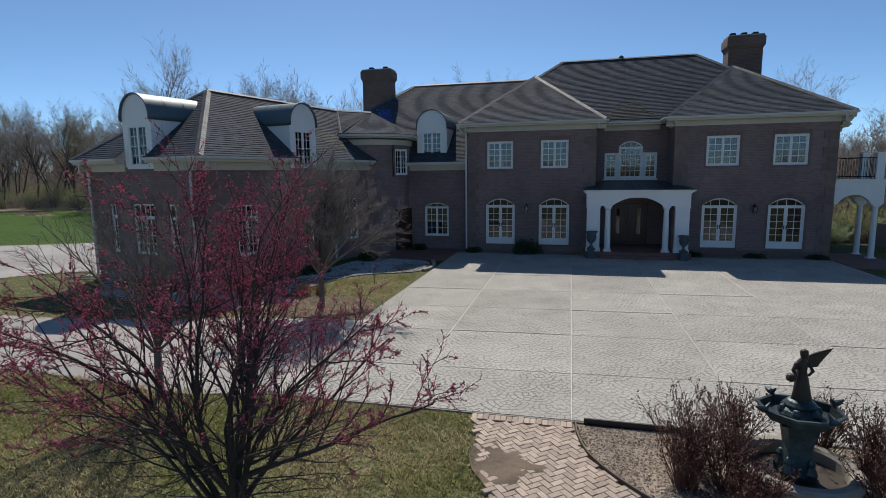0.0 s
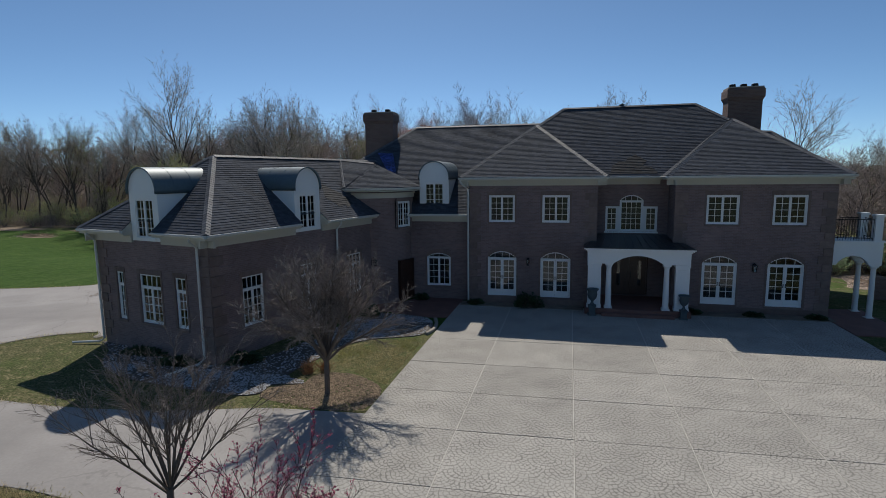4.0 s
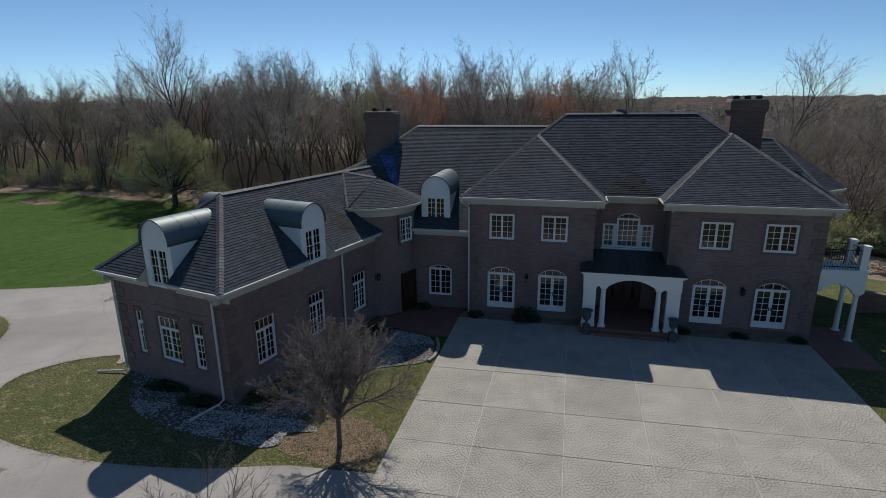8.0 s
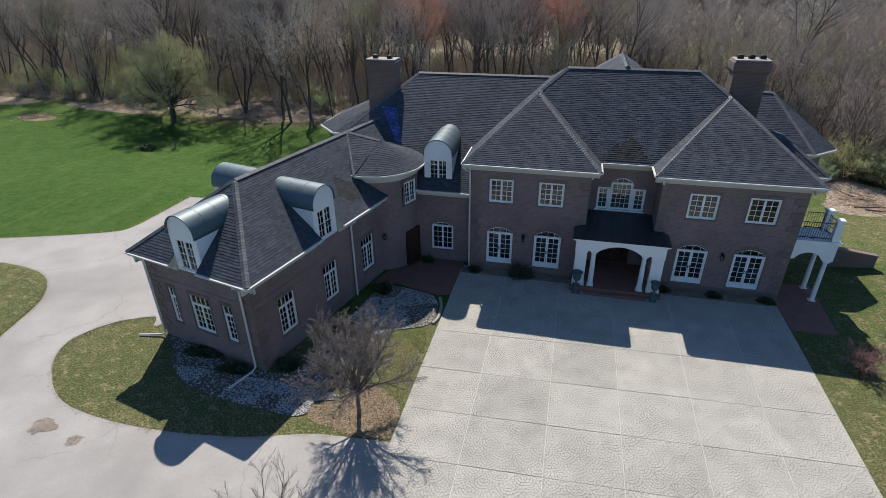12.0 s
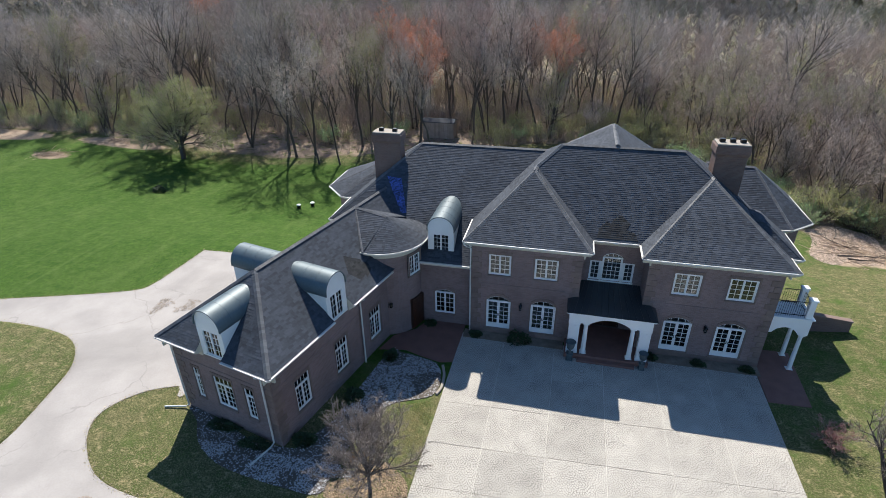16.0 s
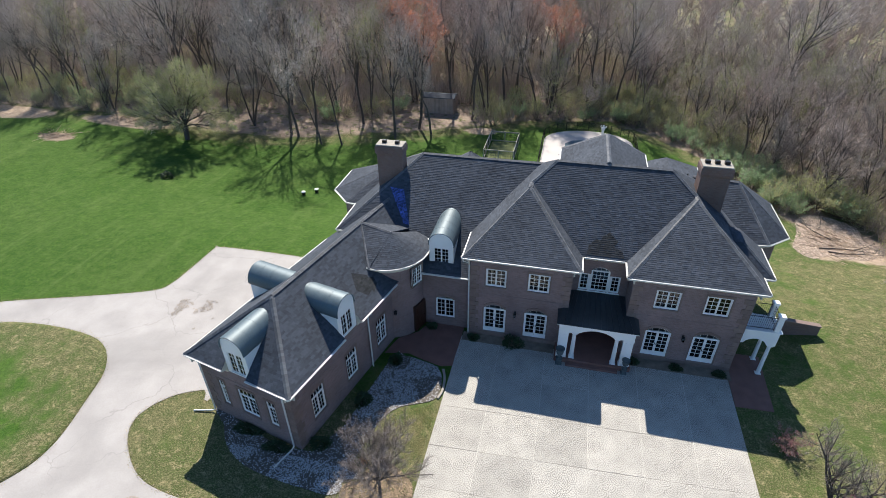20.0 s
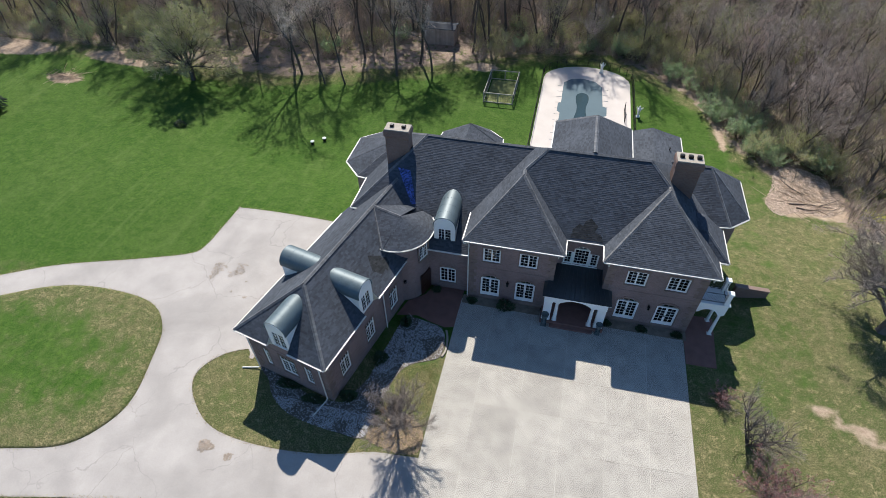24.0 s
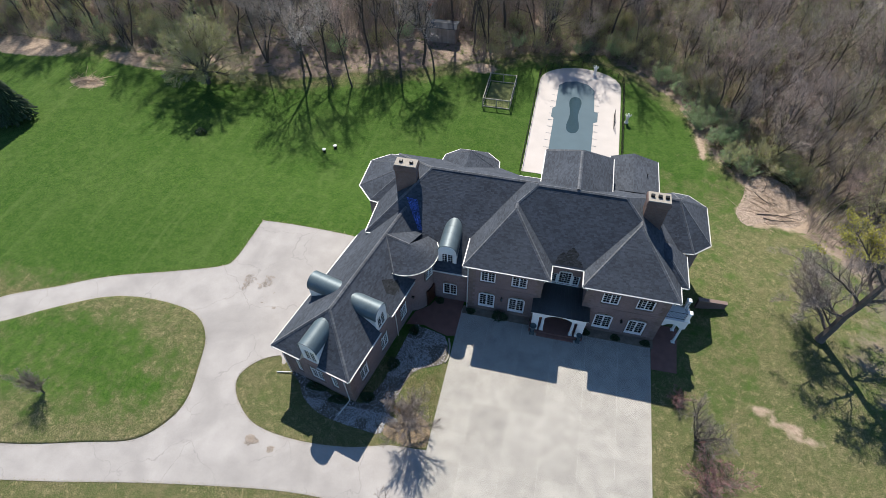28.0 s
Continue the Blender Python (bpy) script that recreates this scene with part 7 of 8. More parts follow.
def evergreen_shrub(at, rx, ry, h, seed, label="low clipped evergreen shrub against the brick wall"):
    rnd = random.Random(seed)
    vs, fs = [], []
    for i in range(520):
        a, e = rnd.uniform(0, 6.283), math.asin(rnd.uniform(0.0, 1.0))
        k = rnd.uniform(0.65, 1.05) * (1 + 0.12 * math.sin(3 * a + seed))
        c = Vector((math.cos(a) * math.cos(e) * rx * k, math.sin(a) * math.cos(e) * ry * k, math.sin(e) * h * k))
        d = Vector((math.cos(a), math.sin(a), rnd.uniform(-0.2, 1))).normalized()
        s = d.orthogonal().normalized()
        s.rotate(Matrix.Rotation(rnd.uniform(0, 6), 3, d))
        L = rnd.uniform(0.07, 0.14)
        n = len(vs)
        vs += [tuple(c - s * L * 0.5), tuple(c + s * L * 0.5), tuple(c + d * L * 1.3), tuple(c + d.cross(s) * L * 0.4)]
        fs += [(n, n + 1, n + 2), (n, n + 2, n + 3), (n + 1, n + 3, n + 2)]
    me = bpy.data.meshes.new("foliage")
    me.from_pydata(vs, [], fs)
    me.materials.append(LEAF)
    st = limb_mesh("stem", [(Vector((0, 0, -0.05)), Vector((0.1 * k, 0.05, h * 0.7)), 0.025, 0.01) for k in (-1, 0, 1)], BARK_DARK, 4)
    tree_thing("evergreen_shrub", [("stem", st), ("foliage", me)], at, 0, 1, label, "shrub", "foundation shrubs")


for i, (x, y, rx, ry, h) in enumerate(((-5.1, 28.4, 0.4, 0.3, 0.24), (-2.25, 28.3, 0.75, 0.5, 0.7), (6.0, 28.45, 0.35, 0.3, 0.22), (8.75, 28.45, 0.4, 0.3, 0.18), (11.5, 28.45, 0.4, 0.3, 0.2), (-8.3, 28.9, 0.35, 0.3, 0.3), (-12.2, 17.6, 0.6, 0.45, 0.34), (-10.9, 21.2, 0.5, 0.6, 0.34), (-16.9, 17.55, 1.0, 0.32, 0.24), (-14.6, 16.8, 0.9, 0.32, 0.24), (-9.9, 25.0, 0.4, 0.5, 0.45))):
    evergreen_shrub((x, y, 0.02), rx, ry, h, i)

# planting strip along the facade
sheet("planting_bed", [(-5.9, 28.05), (0.65, 28.05), (0.65, 28.94), (-5.9, 28.94)], -0.05, 0.06, MULCH, "narrow dark mulch bed under the front windows", "flower bed")
sheet("planting_bed", [(5.8, 28.05), (12.2, 28.05), (12.2, 28.94), (5.8, 28.94)], -0.05, 0.06, MULCH, "narrow dark mulch bed under the front windows", "flower bed")

# red brick walks
sheet("brick_walk", [(-6.0, 25.4), (-5.95, 29.38), (-8.6, 29.38), (-9.15, 28.2), (-10.4, 27.2), (-10.9, 25.6), (-9.2, 25.9), (-8.0, 25.5), (-6.75, 25.2)], -0.1, 0.045, PAVER_RED, "dark red brick walk to the side door", "path")
sheet("side_walk", [(12.03, 25.9), (14.25, 25.95), (14.45, 30.8), (12.2, 30.8), (12.2, 28.6), (12.03, 28.6)], -0.1, 0.045, PAVER_RED, "dark red brick walk beside the side porch", "path")


def curved_kerb(pts, w, z, name, mat, label):
    P = [Vector(p) for p in pts]
    b = MB()
    L, R = [], []
    for i, p in enumerate(P):
        d = (P[min(i + 1, len(P) - 1)] - P[max(i - 1, 0)]).normalized()
        nv = Vector((-d.y, d.x))
        L.append(p + nv * w / 2)
        R.append(p - nv * w / 2)
    b.rings([[(l.x, l.y, -0.1), (r.x, r.y, -0.1), (r.x, r.y, z - 0.02), (r.x + (l.x - r.x) * 0.12, r.y + (l.y - r.y) * 0.12, z), (l.x + (r.x - l.x) * 0.12, l.y + (r.y - l.y) * 0.12, z), (l.x, l.y, z - 0.02)] for l, r in zip(L, R)])
    return tagged(b.make(name, mat), label, "kerb", kind="structure")


def arc_points(pts, n=6):
    out = []
    for i in range(len(pts) - 1):
        p0, p1, p2, p3 = (Vector(pts[max(0, min(len(pts) - 1, i + k))]) for k in (-1, 0, 1, 2))
        for s in range(n):
            t = s / n
            out.append(0.5 * ((2 * p1) + (p2 - p0) * t + (2 * p0 - 5 * p1 + 4 * p2 - p3) * t * t + (3 * p1 - p0 - 3 * p2 + p3) * t ** 3))
    return out + [Vector(pts[-1])]


curved_kerb(arc_points([(-6.5, 24.9), (-6.28, 24.3), (-6.17, 23.7), (-6.14, 23.0), (-6.3, 22.4)]), 0.16, 0.12, "kerb", STONE, "pale curved stone kerb at the end of the planting bed")

# white stone bed round the wing
BED = [(-18.6, 17.6), (-17.6, 16.3), (-15.8, 15.3), (-13.5, 14.9), (-11.6, 14.75), (-10.5, 14.7), (-9.95, 15.05), (-9.95, 15.75), (-9.0, 16.0), (-9.15, 16.3), (-9.9, 16.7), (-9.6, 18.5), (-9.2, 20.2), (-8.5, 21.2), (-7.5, 21.7), (-6.5, 22.3), (-6.3, 23.6), (-6.9, 25.0), (-8.2, 25.4), (-9.4, 25.6), (-10.3, 25.2), (-12.4, 17.0), (-19.6, 18.7)]
sheet("stone_bed", smooth_line(BED, 3), -0.1, 0.035, material("bed_soil", (0.1, 0.085, 0.07), 0.95, var=0.4, scale=2, fine=20), "bed of pale river stones over dark soil round the wing", "flower bed")


def inside(x, y, poly):
    c = False
    for (x0, y0), (x1, y1) in zip(poly, poly[1:] + poly[:1]):
        if (y0 > y) != (y1 > y) and x < (x1 - x0) * (y - y0) / (y1 - y0) + x0:
            c = not c
    return c


def pebbles(name, poly, n, size, mat, label, z=0.03, seed=1, keep=None, on_land=False):
    rnd = random.Random(seed)
    xs, ys = [p[0] for p in poly], [p[1] for p in poly]
    vs, fs, made = [], [], 0
    while made < n:
        x, y = rnd.uniform(min(xs), max(xs)), rnd.uniform(min(ys), max(ys))
        if not inside(x, y, poly) or (keep and rnd.random() > keep(x, y)):
            continue
        made += 1
        s = size * rnd.uniform(0.5, 1.4)
        a = rnd.uniform(0, 6.28)
        k = len(vs)
        z0 = land(x, y) + 0.02 if on_land else z
        for i in range(5):
            t = a + 6.283 * i / 5
            q = s * rnd.uniform(0.7, 1.1)
            vs.append((x + q * math.cos(t), y + q * math.sin(t), z0 + s * 0.15))
        vs += [(x, y, z0 + s * rnd.uniform(0.5, 0.8))]
        fs += [(k + i, k + (i + 1) % 5, k + 5) for i in range(5)]
    me = bpy.data.meshes.new(name)
    me.from_pydata(vs, [], fs)
    me.materials.append(mat)
    return tagged(new(name, me), label, "stones", kind="stuff")


pebbles("river_stones", smooth_line(BED, 3), 9000, 0.038, PEBBLE, "scattered white river stones in the bed", keep=lambda x, y: 1.0 if x > -11.5 and y < 16.6 else 0.25 if (noise.noise(Vector((x * 0.5, y * 0.5, 0))) < -0.15 or (y > 16.5 and y < 20)) else 1.0)

# brown leaf mulch round the bare tree
TREE_BED = [(-9.9, 15.5), (-9.8, 14.75), (-8.6, 14.45), (-7.6, 14.3), (-6.2, 14.6), (-6.1, 16.0), (-6.8, 16.8), (-7.9, 17.3), (-8.9, 16.9), (-9.0, 16.05)]
pebbles("dry_leaves", smooth_line(TREE_BED, 3), 5000, 0.045, material("dry_leaves", (0.26, 0.19, 0.12), 0.95, island=0.9), "dry brown leaves under the bare tree", z=0.005, seed=5)


# ---- foreground: brick path, fountain, shrubs ----
def brick_path():
    """Herringbone clay pavers with a soldier course against the forecourt."""
    path = empty("brick_path", (0, 0, 0), "pale clay brick path laid in herringbone", "path", kind="structure")
    area = [(-1.62, 8.86), (0.13, 8.86), (0.2, 8.3), (0.36, 7.75), (0.75, 7.15), (1.25, 6.65), (1.9, 6.2), (1.9, 5.4), (-0.7, 5.4), (-0.95, 6.4), (-1.25, 7.4)]
    bed = MB()
    bed.add([(x, y, 0.018) for x, y in area], [tuple(range(len(area)))[::-1]])
    bed.make("sand_bed", material("joint_sand", (0.25, 0.2, 0.15), 0.95), path)
    me = []
    for k in range(3):
        b = MB()
        b.box(-0.099, -0.048, -0.03, 0.099, 0.048, 0.022 + 0.003 * k, 0.006)
        m = bpy.data.meshes.new("brick")
        m.from_pydata(b.v, [], b.f)
        m.materials.append(PAVER)
        me.append(m)
    rnd = random.Random(2)
    n = 0
    for i in range(17):
        x = -1.57 + i * 0.102
        ob = new("brick", me[i % 3])
        ob.parent = path
        ob.matrix_basis = pose(x, 8.77, 0.02, 0, 0, 90 + rnd.uniform(-1, 1))
    c45 = math.cos(radians(40)), math.sin(radians(40))
    w = 0.102
    for row in range(-30, 30):
        for k in range(-16, 16):
            for cx, cy, turn in (((row + 4 * k + 1) * w, (row + 0.5) * w, 0), ((row + 4 * k + 3.5) * w, (row + 1) * w, 90)):
                x, y = cx * c45[0] - cy * c45[1] - 0.1, cx * c45[1] + cy * c45[0] + 7.3
                if not inside(x, y, area) or y > 8.64 or n >= 290 or y < 6.2:
                    continue
                ob = new("brick", me[rnd.randrange(3)])
                ob.parent = path
                ob.matrix_basis = pose(x, y, 0.02 + rnd.uniform(-0.003, 0.003), rnd.uniform(-0.7, 0.7), rnd.uniform(-0.7, 0.7), 40 + turn + rnd.uniform(-1.2, 1.2))
                n += 1
    return area


PATH_AREA = brick_path()


def mud_patch():
    """Silt washed over the path: highest in the middle, thinning out between the bricks."""
    edge = smooth_line([(-1.42, 7.75), (-1.15, 8.05), (-0.95, 7.8), (-0.55, 7.76), (-0.35, 7.45), (-0.1, 7.4), (-0.05, 7.18), (-0.4, 7.05), (-0.55, 6.75), (-0.95, 6.6), (-1.15, 6.85), (-1.36, 7.2)], 5)
    cx, cy = -0.82, 7.3
    vs, fs, n = [(cx, cy, 0.056)], [], len(edge)
    rings = 7
    for k in range(1, rings + 1):
        q = k / rings
        for x, y in edge:
            px, py = cx + (x - cx) * q, cy + (y - cy) * q
            vs.append((px, py, 0.056 - 0.026 * q ** 2.2 + 0.006 * noise.noise(Vector((px * 9, py * 9, 2)))))
    fs += [(0, 1 + i, 1 + (i + 1) % n) for i in range(n)]
    for k in range(rings - 1):
        a, b = 1 + k * n, 1 + (k + 1) * n
        fs += [(a + i, b + i, b + (i + 1) % n, a + (i + 1) % n) for i in range(n)]
    me = bpy.data.meshes.new("mud_patch")
    me.from_pydata(vs, [], fs)
    me.materials.append(MUD)
    tagged(new("mud_patch", me), "damp sandy silt washed over the brick path", "mud", kind="stuff")


mud_patch()

MULCH_AREA = [(0.2, 8.82), (0.27, 8.3), (0.43, 7.78), (0.82, 7.2), (1.32, 6.7), (2.0, 6.25), (3.2, 5.8), (6.5, 5.8), (7.2, 8.82)]
sheet("mulch_bed", MULCH_AREA, -0.05, 0.03, MULCH, "shredded bark mulch bed round the fountain", "flower bed")
pebbles("mulch_chips", MULCH_AREA, 22000, 0.02, MULCH, "loose bark chips and dry leaves", seed=9)
curved_kerb(arc_points([(0.16, 8.86), (0.2, 8.35), (0.37, 7.77), (0.76, 7.18), (1.27, 6.67), (1.95, 6.2), (3.2, 5.75)]), 0.03, 0.09, "bed_edging", material("brown_edging", (0.07, 0.045, 0.03), 0.6), "thin dark bed edging beside the brick path")
curved_kerb([(0.3, 8.88), (1.2, 8.86), (2.0, 8.84)], 0.05, 0.13, "bed_edging", material("black_edging", (0.02, 0.018, 0.016), 0.5), "black plastic edging strip against the forecourt")


def fountain():
    cx, cy = 3.08, 7.75
    root = empty("fountain", (cx, cy, 0.02), "verdigris bronze garden fountain with an eight-sided basin in a stone ring", "fountain")
    b = MB()
    n = 40
    prof = [(0.58, 0.0), (0.74, 0.0), (0.76, 0.16), (0.79, 0.2), (0.79, 0.25), (0.74, 0.28), (0.64, 0.28), (0.61, 0.24), (0.6, 0.06)]
    b.rings([[(r * math.cos(6.28319 * i / n), r * math.sin(6.28319 * i / n), z) for i in range(n)] for r, z in prof], cap=False)
    b.make("pool_ring", STONE, root)
    w = MB()
    w.lathe(0, 0, [(0.61, 0.03), (0.61, 0.09)], 36)
    w.make("pool_floor", material("wet_leaf_silt", (0.05, 0.038, 0.028), 0.5, var=0.5, scale=6, fine=30), root)
    p = MB()
    sq = [(1, 1), (-1, 1), (-1, -1), (1, -1)]
    p.rings([[(x * r + 0.0, y * r, z) for x, y in sq] for r, z in ((0.19, 0.06), (0.19, 0.15), (0.14, 0.2), (0.135, 0.5), (0.155, 0.66), (0.18, 0.8), (0.2, 0.86), (0.3, 0.9))])
    p.make("pedestal", BRONZE, root)
    for k in range(4):
        a = 6.283 * k / 4 + 0.8
        q = MB()
        q.lathe(0.19 * math.cos(a), 0.19 * math.sin(a), [(0.02, 0.06), (0.08, 0.1), (0.09, 0.2), (0.05, 0.3), (0.06, 0.34), (0.03, 0.4), (0.0, 0.41)], 8)
        q.make("foot_ornament", BRONZE, root)
    t = MB()
    eight = [(math.cos(6.28319 * (i + 0.5) / 8), math.sin(6.28319 * (i + 0.5) / 8)) for i in range(8)]

    def ring(s, z):
        return [(x * s, y * s * 0.92, z) for x, y in eight]
    t.rings([ring(0.26, 0.86), ring(0.43, 0.92), ring(0.5, 1.02), ring(0.53, 1.035), ring(0.53, 1.06), ring(0.48, 1.06), ring(0.45, 0.96), ring(0.15, 0.95)])
    t.make("basin", BRONZE, root)
    for i in (0, 2, 4, 6):
        x, y = eight[i]
        o = MB()
        o.tube([(x * 0.5, y * 0.46, 1.06), (x * 0.55, y * 0.51, 1.09), (x * 0.6, y * 0.55, 1.1), (x * 0.66, y * 0.6, 1.13)], [0.03, 0.045, 0.035, 0.012], 7)
        o.tube([(x * 0.52, y * 0.48, 1.09), (x * 0.48, y * 0.44, 1.13), (x * 0.45, y * 0.41, 1.17)], [0.03, 0.022, 0.008], 6)
        o.make("rim_ornament", BRONZE, root)
    m = MB()
    m.lathe(0, 0, [(0.25, 0.95), (0.26, 1.0), (0.23, 1.05), (0.19, 1.08), (0.2, 1.12), (0.16, 1.17), (0.11, 1.2), (0.0, 1.21)], 14)
    m.make("shell_mound", BRONZE, root)
    for k in range(6):
        a = 6.283 * k / 6
        o = MB()
        o.lathe(0.21 * math.cos(a), 0.21 * math.sin(a), [(0.0, 0.96), (0.06, 0.99), (0.065, 1.04), (0.035, 1.09), (0.0, 1.1)], 7)
        o.make("shell", BRONZE, root)
    # plain winged garden figure
    s = MB()
    s.rings([[(dx + rx * math.cos(6.28319 * i / 14) * (1 + 0.1 * math.sin(5 * i + z * 9)), ry * math.sin(6.28319 * i / 14), z) for i in range(14)] for dx, rx, ry, z in
             ((0.01, 0.13, 0.11, 1.16), (0.0, 0.11, 0.1, 1.26), (-0.01, 0.095, 0.085, 1.38), (-0.015, 0.085, 0.075, 1.48), (-0.015, 0.062, 0.058, 1.57), (-0.02, 0.07, 0.06, 1.64), (-0.02, 0.078, 0.05, 1.7), (-0.015, 0.045, 0.04, 1.745), (-0.01, 0.027, 0.027, 1.77))])
    s.lathe(-0.01, -0.01, [(0.0, 1.76), (0.04, 1.78), (0.053, 1.825), (0.044, 1.875), (0.0, 1.895)], 12)
    s.tube([(0.02, 0.02, 1.86), (0.045, 0.04, 1.8), (0.05, 0.045, 1.72), (0.04, 0.04, 1.66)], [0.02, 0.03, 0.028, 0.01])
    s.tube([(-0.09, 0, 1.69), (-0.14, -0.03, 1.6), (-0.13, -0.08, 1.53), (-0.19, -0.1, 1.52)], [0.03, 0.027, 0.024, 0.03])
    s.lathe(-0.2, -0.1, [(0.0, 1.46), (0.055, 1.49), (0.065, 1.53), (0.045, 1.57), (0.0, 1.58)], 10)
    s.tube([(0.06, 0, 1.7), (0.09, -0.06, 1.6), (0.02, -0.09, 1.55)], [0.03, 0.026, 0.02])
    for k in range(9):
        q = k / 8
        s.tube([(0.03 + 0.02 * q, 0.05, 1.74 - 0.1 * q), (0.13 + 0.02 * q, 0.07, 1.77 - 0.13 * q), (0.26 - 0.04 * q, 0.09, 1.81 - 0.17 * q), (0.42 - 0.2 * q, 0.1, 1.87 - 0.27 * q)], [0.022, 0.032, 0.03, 0.008], 6)
    ob = s.make("garden_statue", material("brown_bronze", (0.05, 0.038, 0.028), 0.5, metal=0.35, var=0.4, scale=5, fine=30), smooth=True)
    fused(ob, 0.009)
    ob.matrix_basis = pose(cx, cy, 0.02, 0, 0, 8)
    tagged(ob, "small winged brown bronze figure on the fountain", "statue")

fountain()


def cane_shrub(at, h, r, seed, n=70):
    rnd = random.Random(seed)
    limbs, fine = [], []
    for k in range(n):
        a, s = rnd.uniform(0, 6.283), rnd.uniform(0.05, 0.62)
        d = Vector((math.cos(a) * math.sin(s), math.sin(a) * math.sin(s), math.cos(s)))
        spray(rnd, Vector((rnd.uniform(-0.12, 0.12), rnd.uniform(-0.12, 0.12), -0.05)), d, h * rnd.uniform(0.7, 1.15), 0.009, [(4, 4, 0.3, 0.5, 0.45), (2, 3, 0.5, 0.5, 0.2)], 0, limbs, fine, 0.05, 0.07)
    parts = [("cane", limb_mesh("cane", limbs, CANE, 3)), ("spur", twig_mesh("spur", fine, CANE, 1, 0.004)), ("withered_leaf", bud_mesh("withered_leaf", rnd, fine, CANE, 2, 0.017, 0.8))]
    tree_thing("cane_shrub", parts, at, 0, 1, "leafless red-brown thorny shrub beside the fountain", "shrub", "fountain shrubs")


for i, (x, y, h) in enumerate(((1.75, 7.75, 1.05), (2.1, 7.3, 0.85), (2.5, 8.4, 0.95), (3.7, 8.5, 0.85), (4.2, 8.1, 0.95), (3.95, 7.2, 0.75), (2.25, 6.75, 0.65), (4.6, 7.6, 0.9), (1.6, 7.25, 0.7))):
    cane_shrub((x, y, 0.03), h, 0.4, 40 + i)


def grass(name, poly, n, hmin, hmax, seed, label, skip=None):
    rnd = random.Random(seed)
    xs, ys = [p[0] for p in poly], [p[1] for p in poly]
    vs, fs, made = [], [], 0
    while made < n:
        x, y = rnd.uniform(min(xs), max(xs)), rnd.uniform(min(ys), max(ys))
        if not inside(x, y, poly) or noise.noise(Vector((x * 2.1, y * 2.1, 4))) < rnd.uniform(-0.7, 0.1):
            continue
        made += 1
        h, a, w = rnd.uniform(hmin, hmax), rnd.uniform(0, 6.283), rnd.uniform(0.006, 0.014)
        lx, ly = rnd.gauss(0, 0.7) * h, rnd.gauss(0, 0.7) * h
        k = len(vs)
        vs += [(x - w * math.cos(a), y - w * math.sin(a), -0.005), (x + w * math.cos(a), y + w * math.sin(a), -0.005), (x + lx, y + ly, h)]
        fs.append((k, k + 1, k + 2))
    me = bpy.data.meshes.new(name)
    me.from_pydata(vs, [], fs)
    me.materials.append(BLADE)
    return tagged(new(name, me), label, "grass", kind="stuff")


grass("grass_blades", [(-14, 8.85), (-1.68, 8.82), (-1.32, 7.4), (-1.0, 6.4), (-0.8, 4.4), (-12, 4.4)], 60000, 0.03, 0.085, 3, "rough tufted early spring grass on the front lawn")
grass("grass_blades", [(-9.3, 20.0), (-8.4, 21.0), (-6.6, 21.8), (-6.2, 21.0), (-6.15, 16.5), (-8.8, 18.2)], 7000, 0.03, 0.08, 4, "tufted grass between the stone bed and forecourt")


# dirt and leaf stains on the drive
STAIN = material("damp_dirt_stain", (0.27, 0.22, 0.175), 0.9, var=0.5, scale=1.2, fine=9)
for cx, cy, rx, ry, seed in ((-27.2, 27.0, 2.6, 1.7, 1), (-25.0, 24.6, 0.9, 0.6, 2), (-20.6, 11.9, 1.1, 0.6, 3), (-18.8, 11.5, 0.7, 0.6, 4)):
    rnd = random.Random(seed)
    vs, fs = [], []
    for k in range(int(1500 * rx)):
        a, d = rnd.uniform(0, 6.283), rnd.random() ** 0.6
        px, py, q = cx + rx * math.cos(a) * d, cy + ry * math.sin(a) * d, rnd.uniform(0.012, 0.042)
        if noise.noise(Vector((px * 0.9, py * 1.3, seed))) + 0.5 * noise.noise(Vector((px * 3, py * 3, seed))) < d * 0.9 - 0.3:
            continue
        n = len(vs)
        vs += [(px + q * math.cos(t * 1.047) * rnd.uniform(0.5, 1.2), py + q * math.sin(t * 1.047) * rnd.uniform(0.5, 1.2), 0.0285 + 0.00001 * k) for t in range(6)]
        fs.append(tuple(range(n, n + 6)))
    me = bpy.data.meshes.new("dirt_stain")
    me.from_pydata(vs, [], fs)
    me.materials.append(STAIN)
    tagged(new("dirt_stain", me), "brown dirt and leaf litter on the drive", "dirt", kind="stuff")


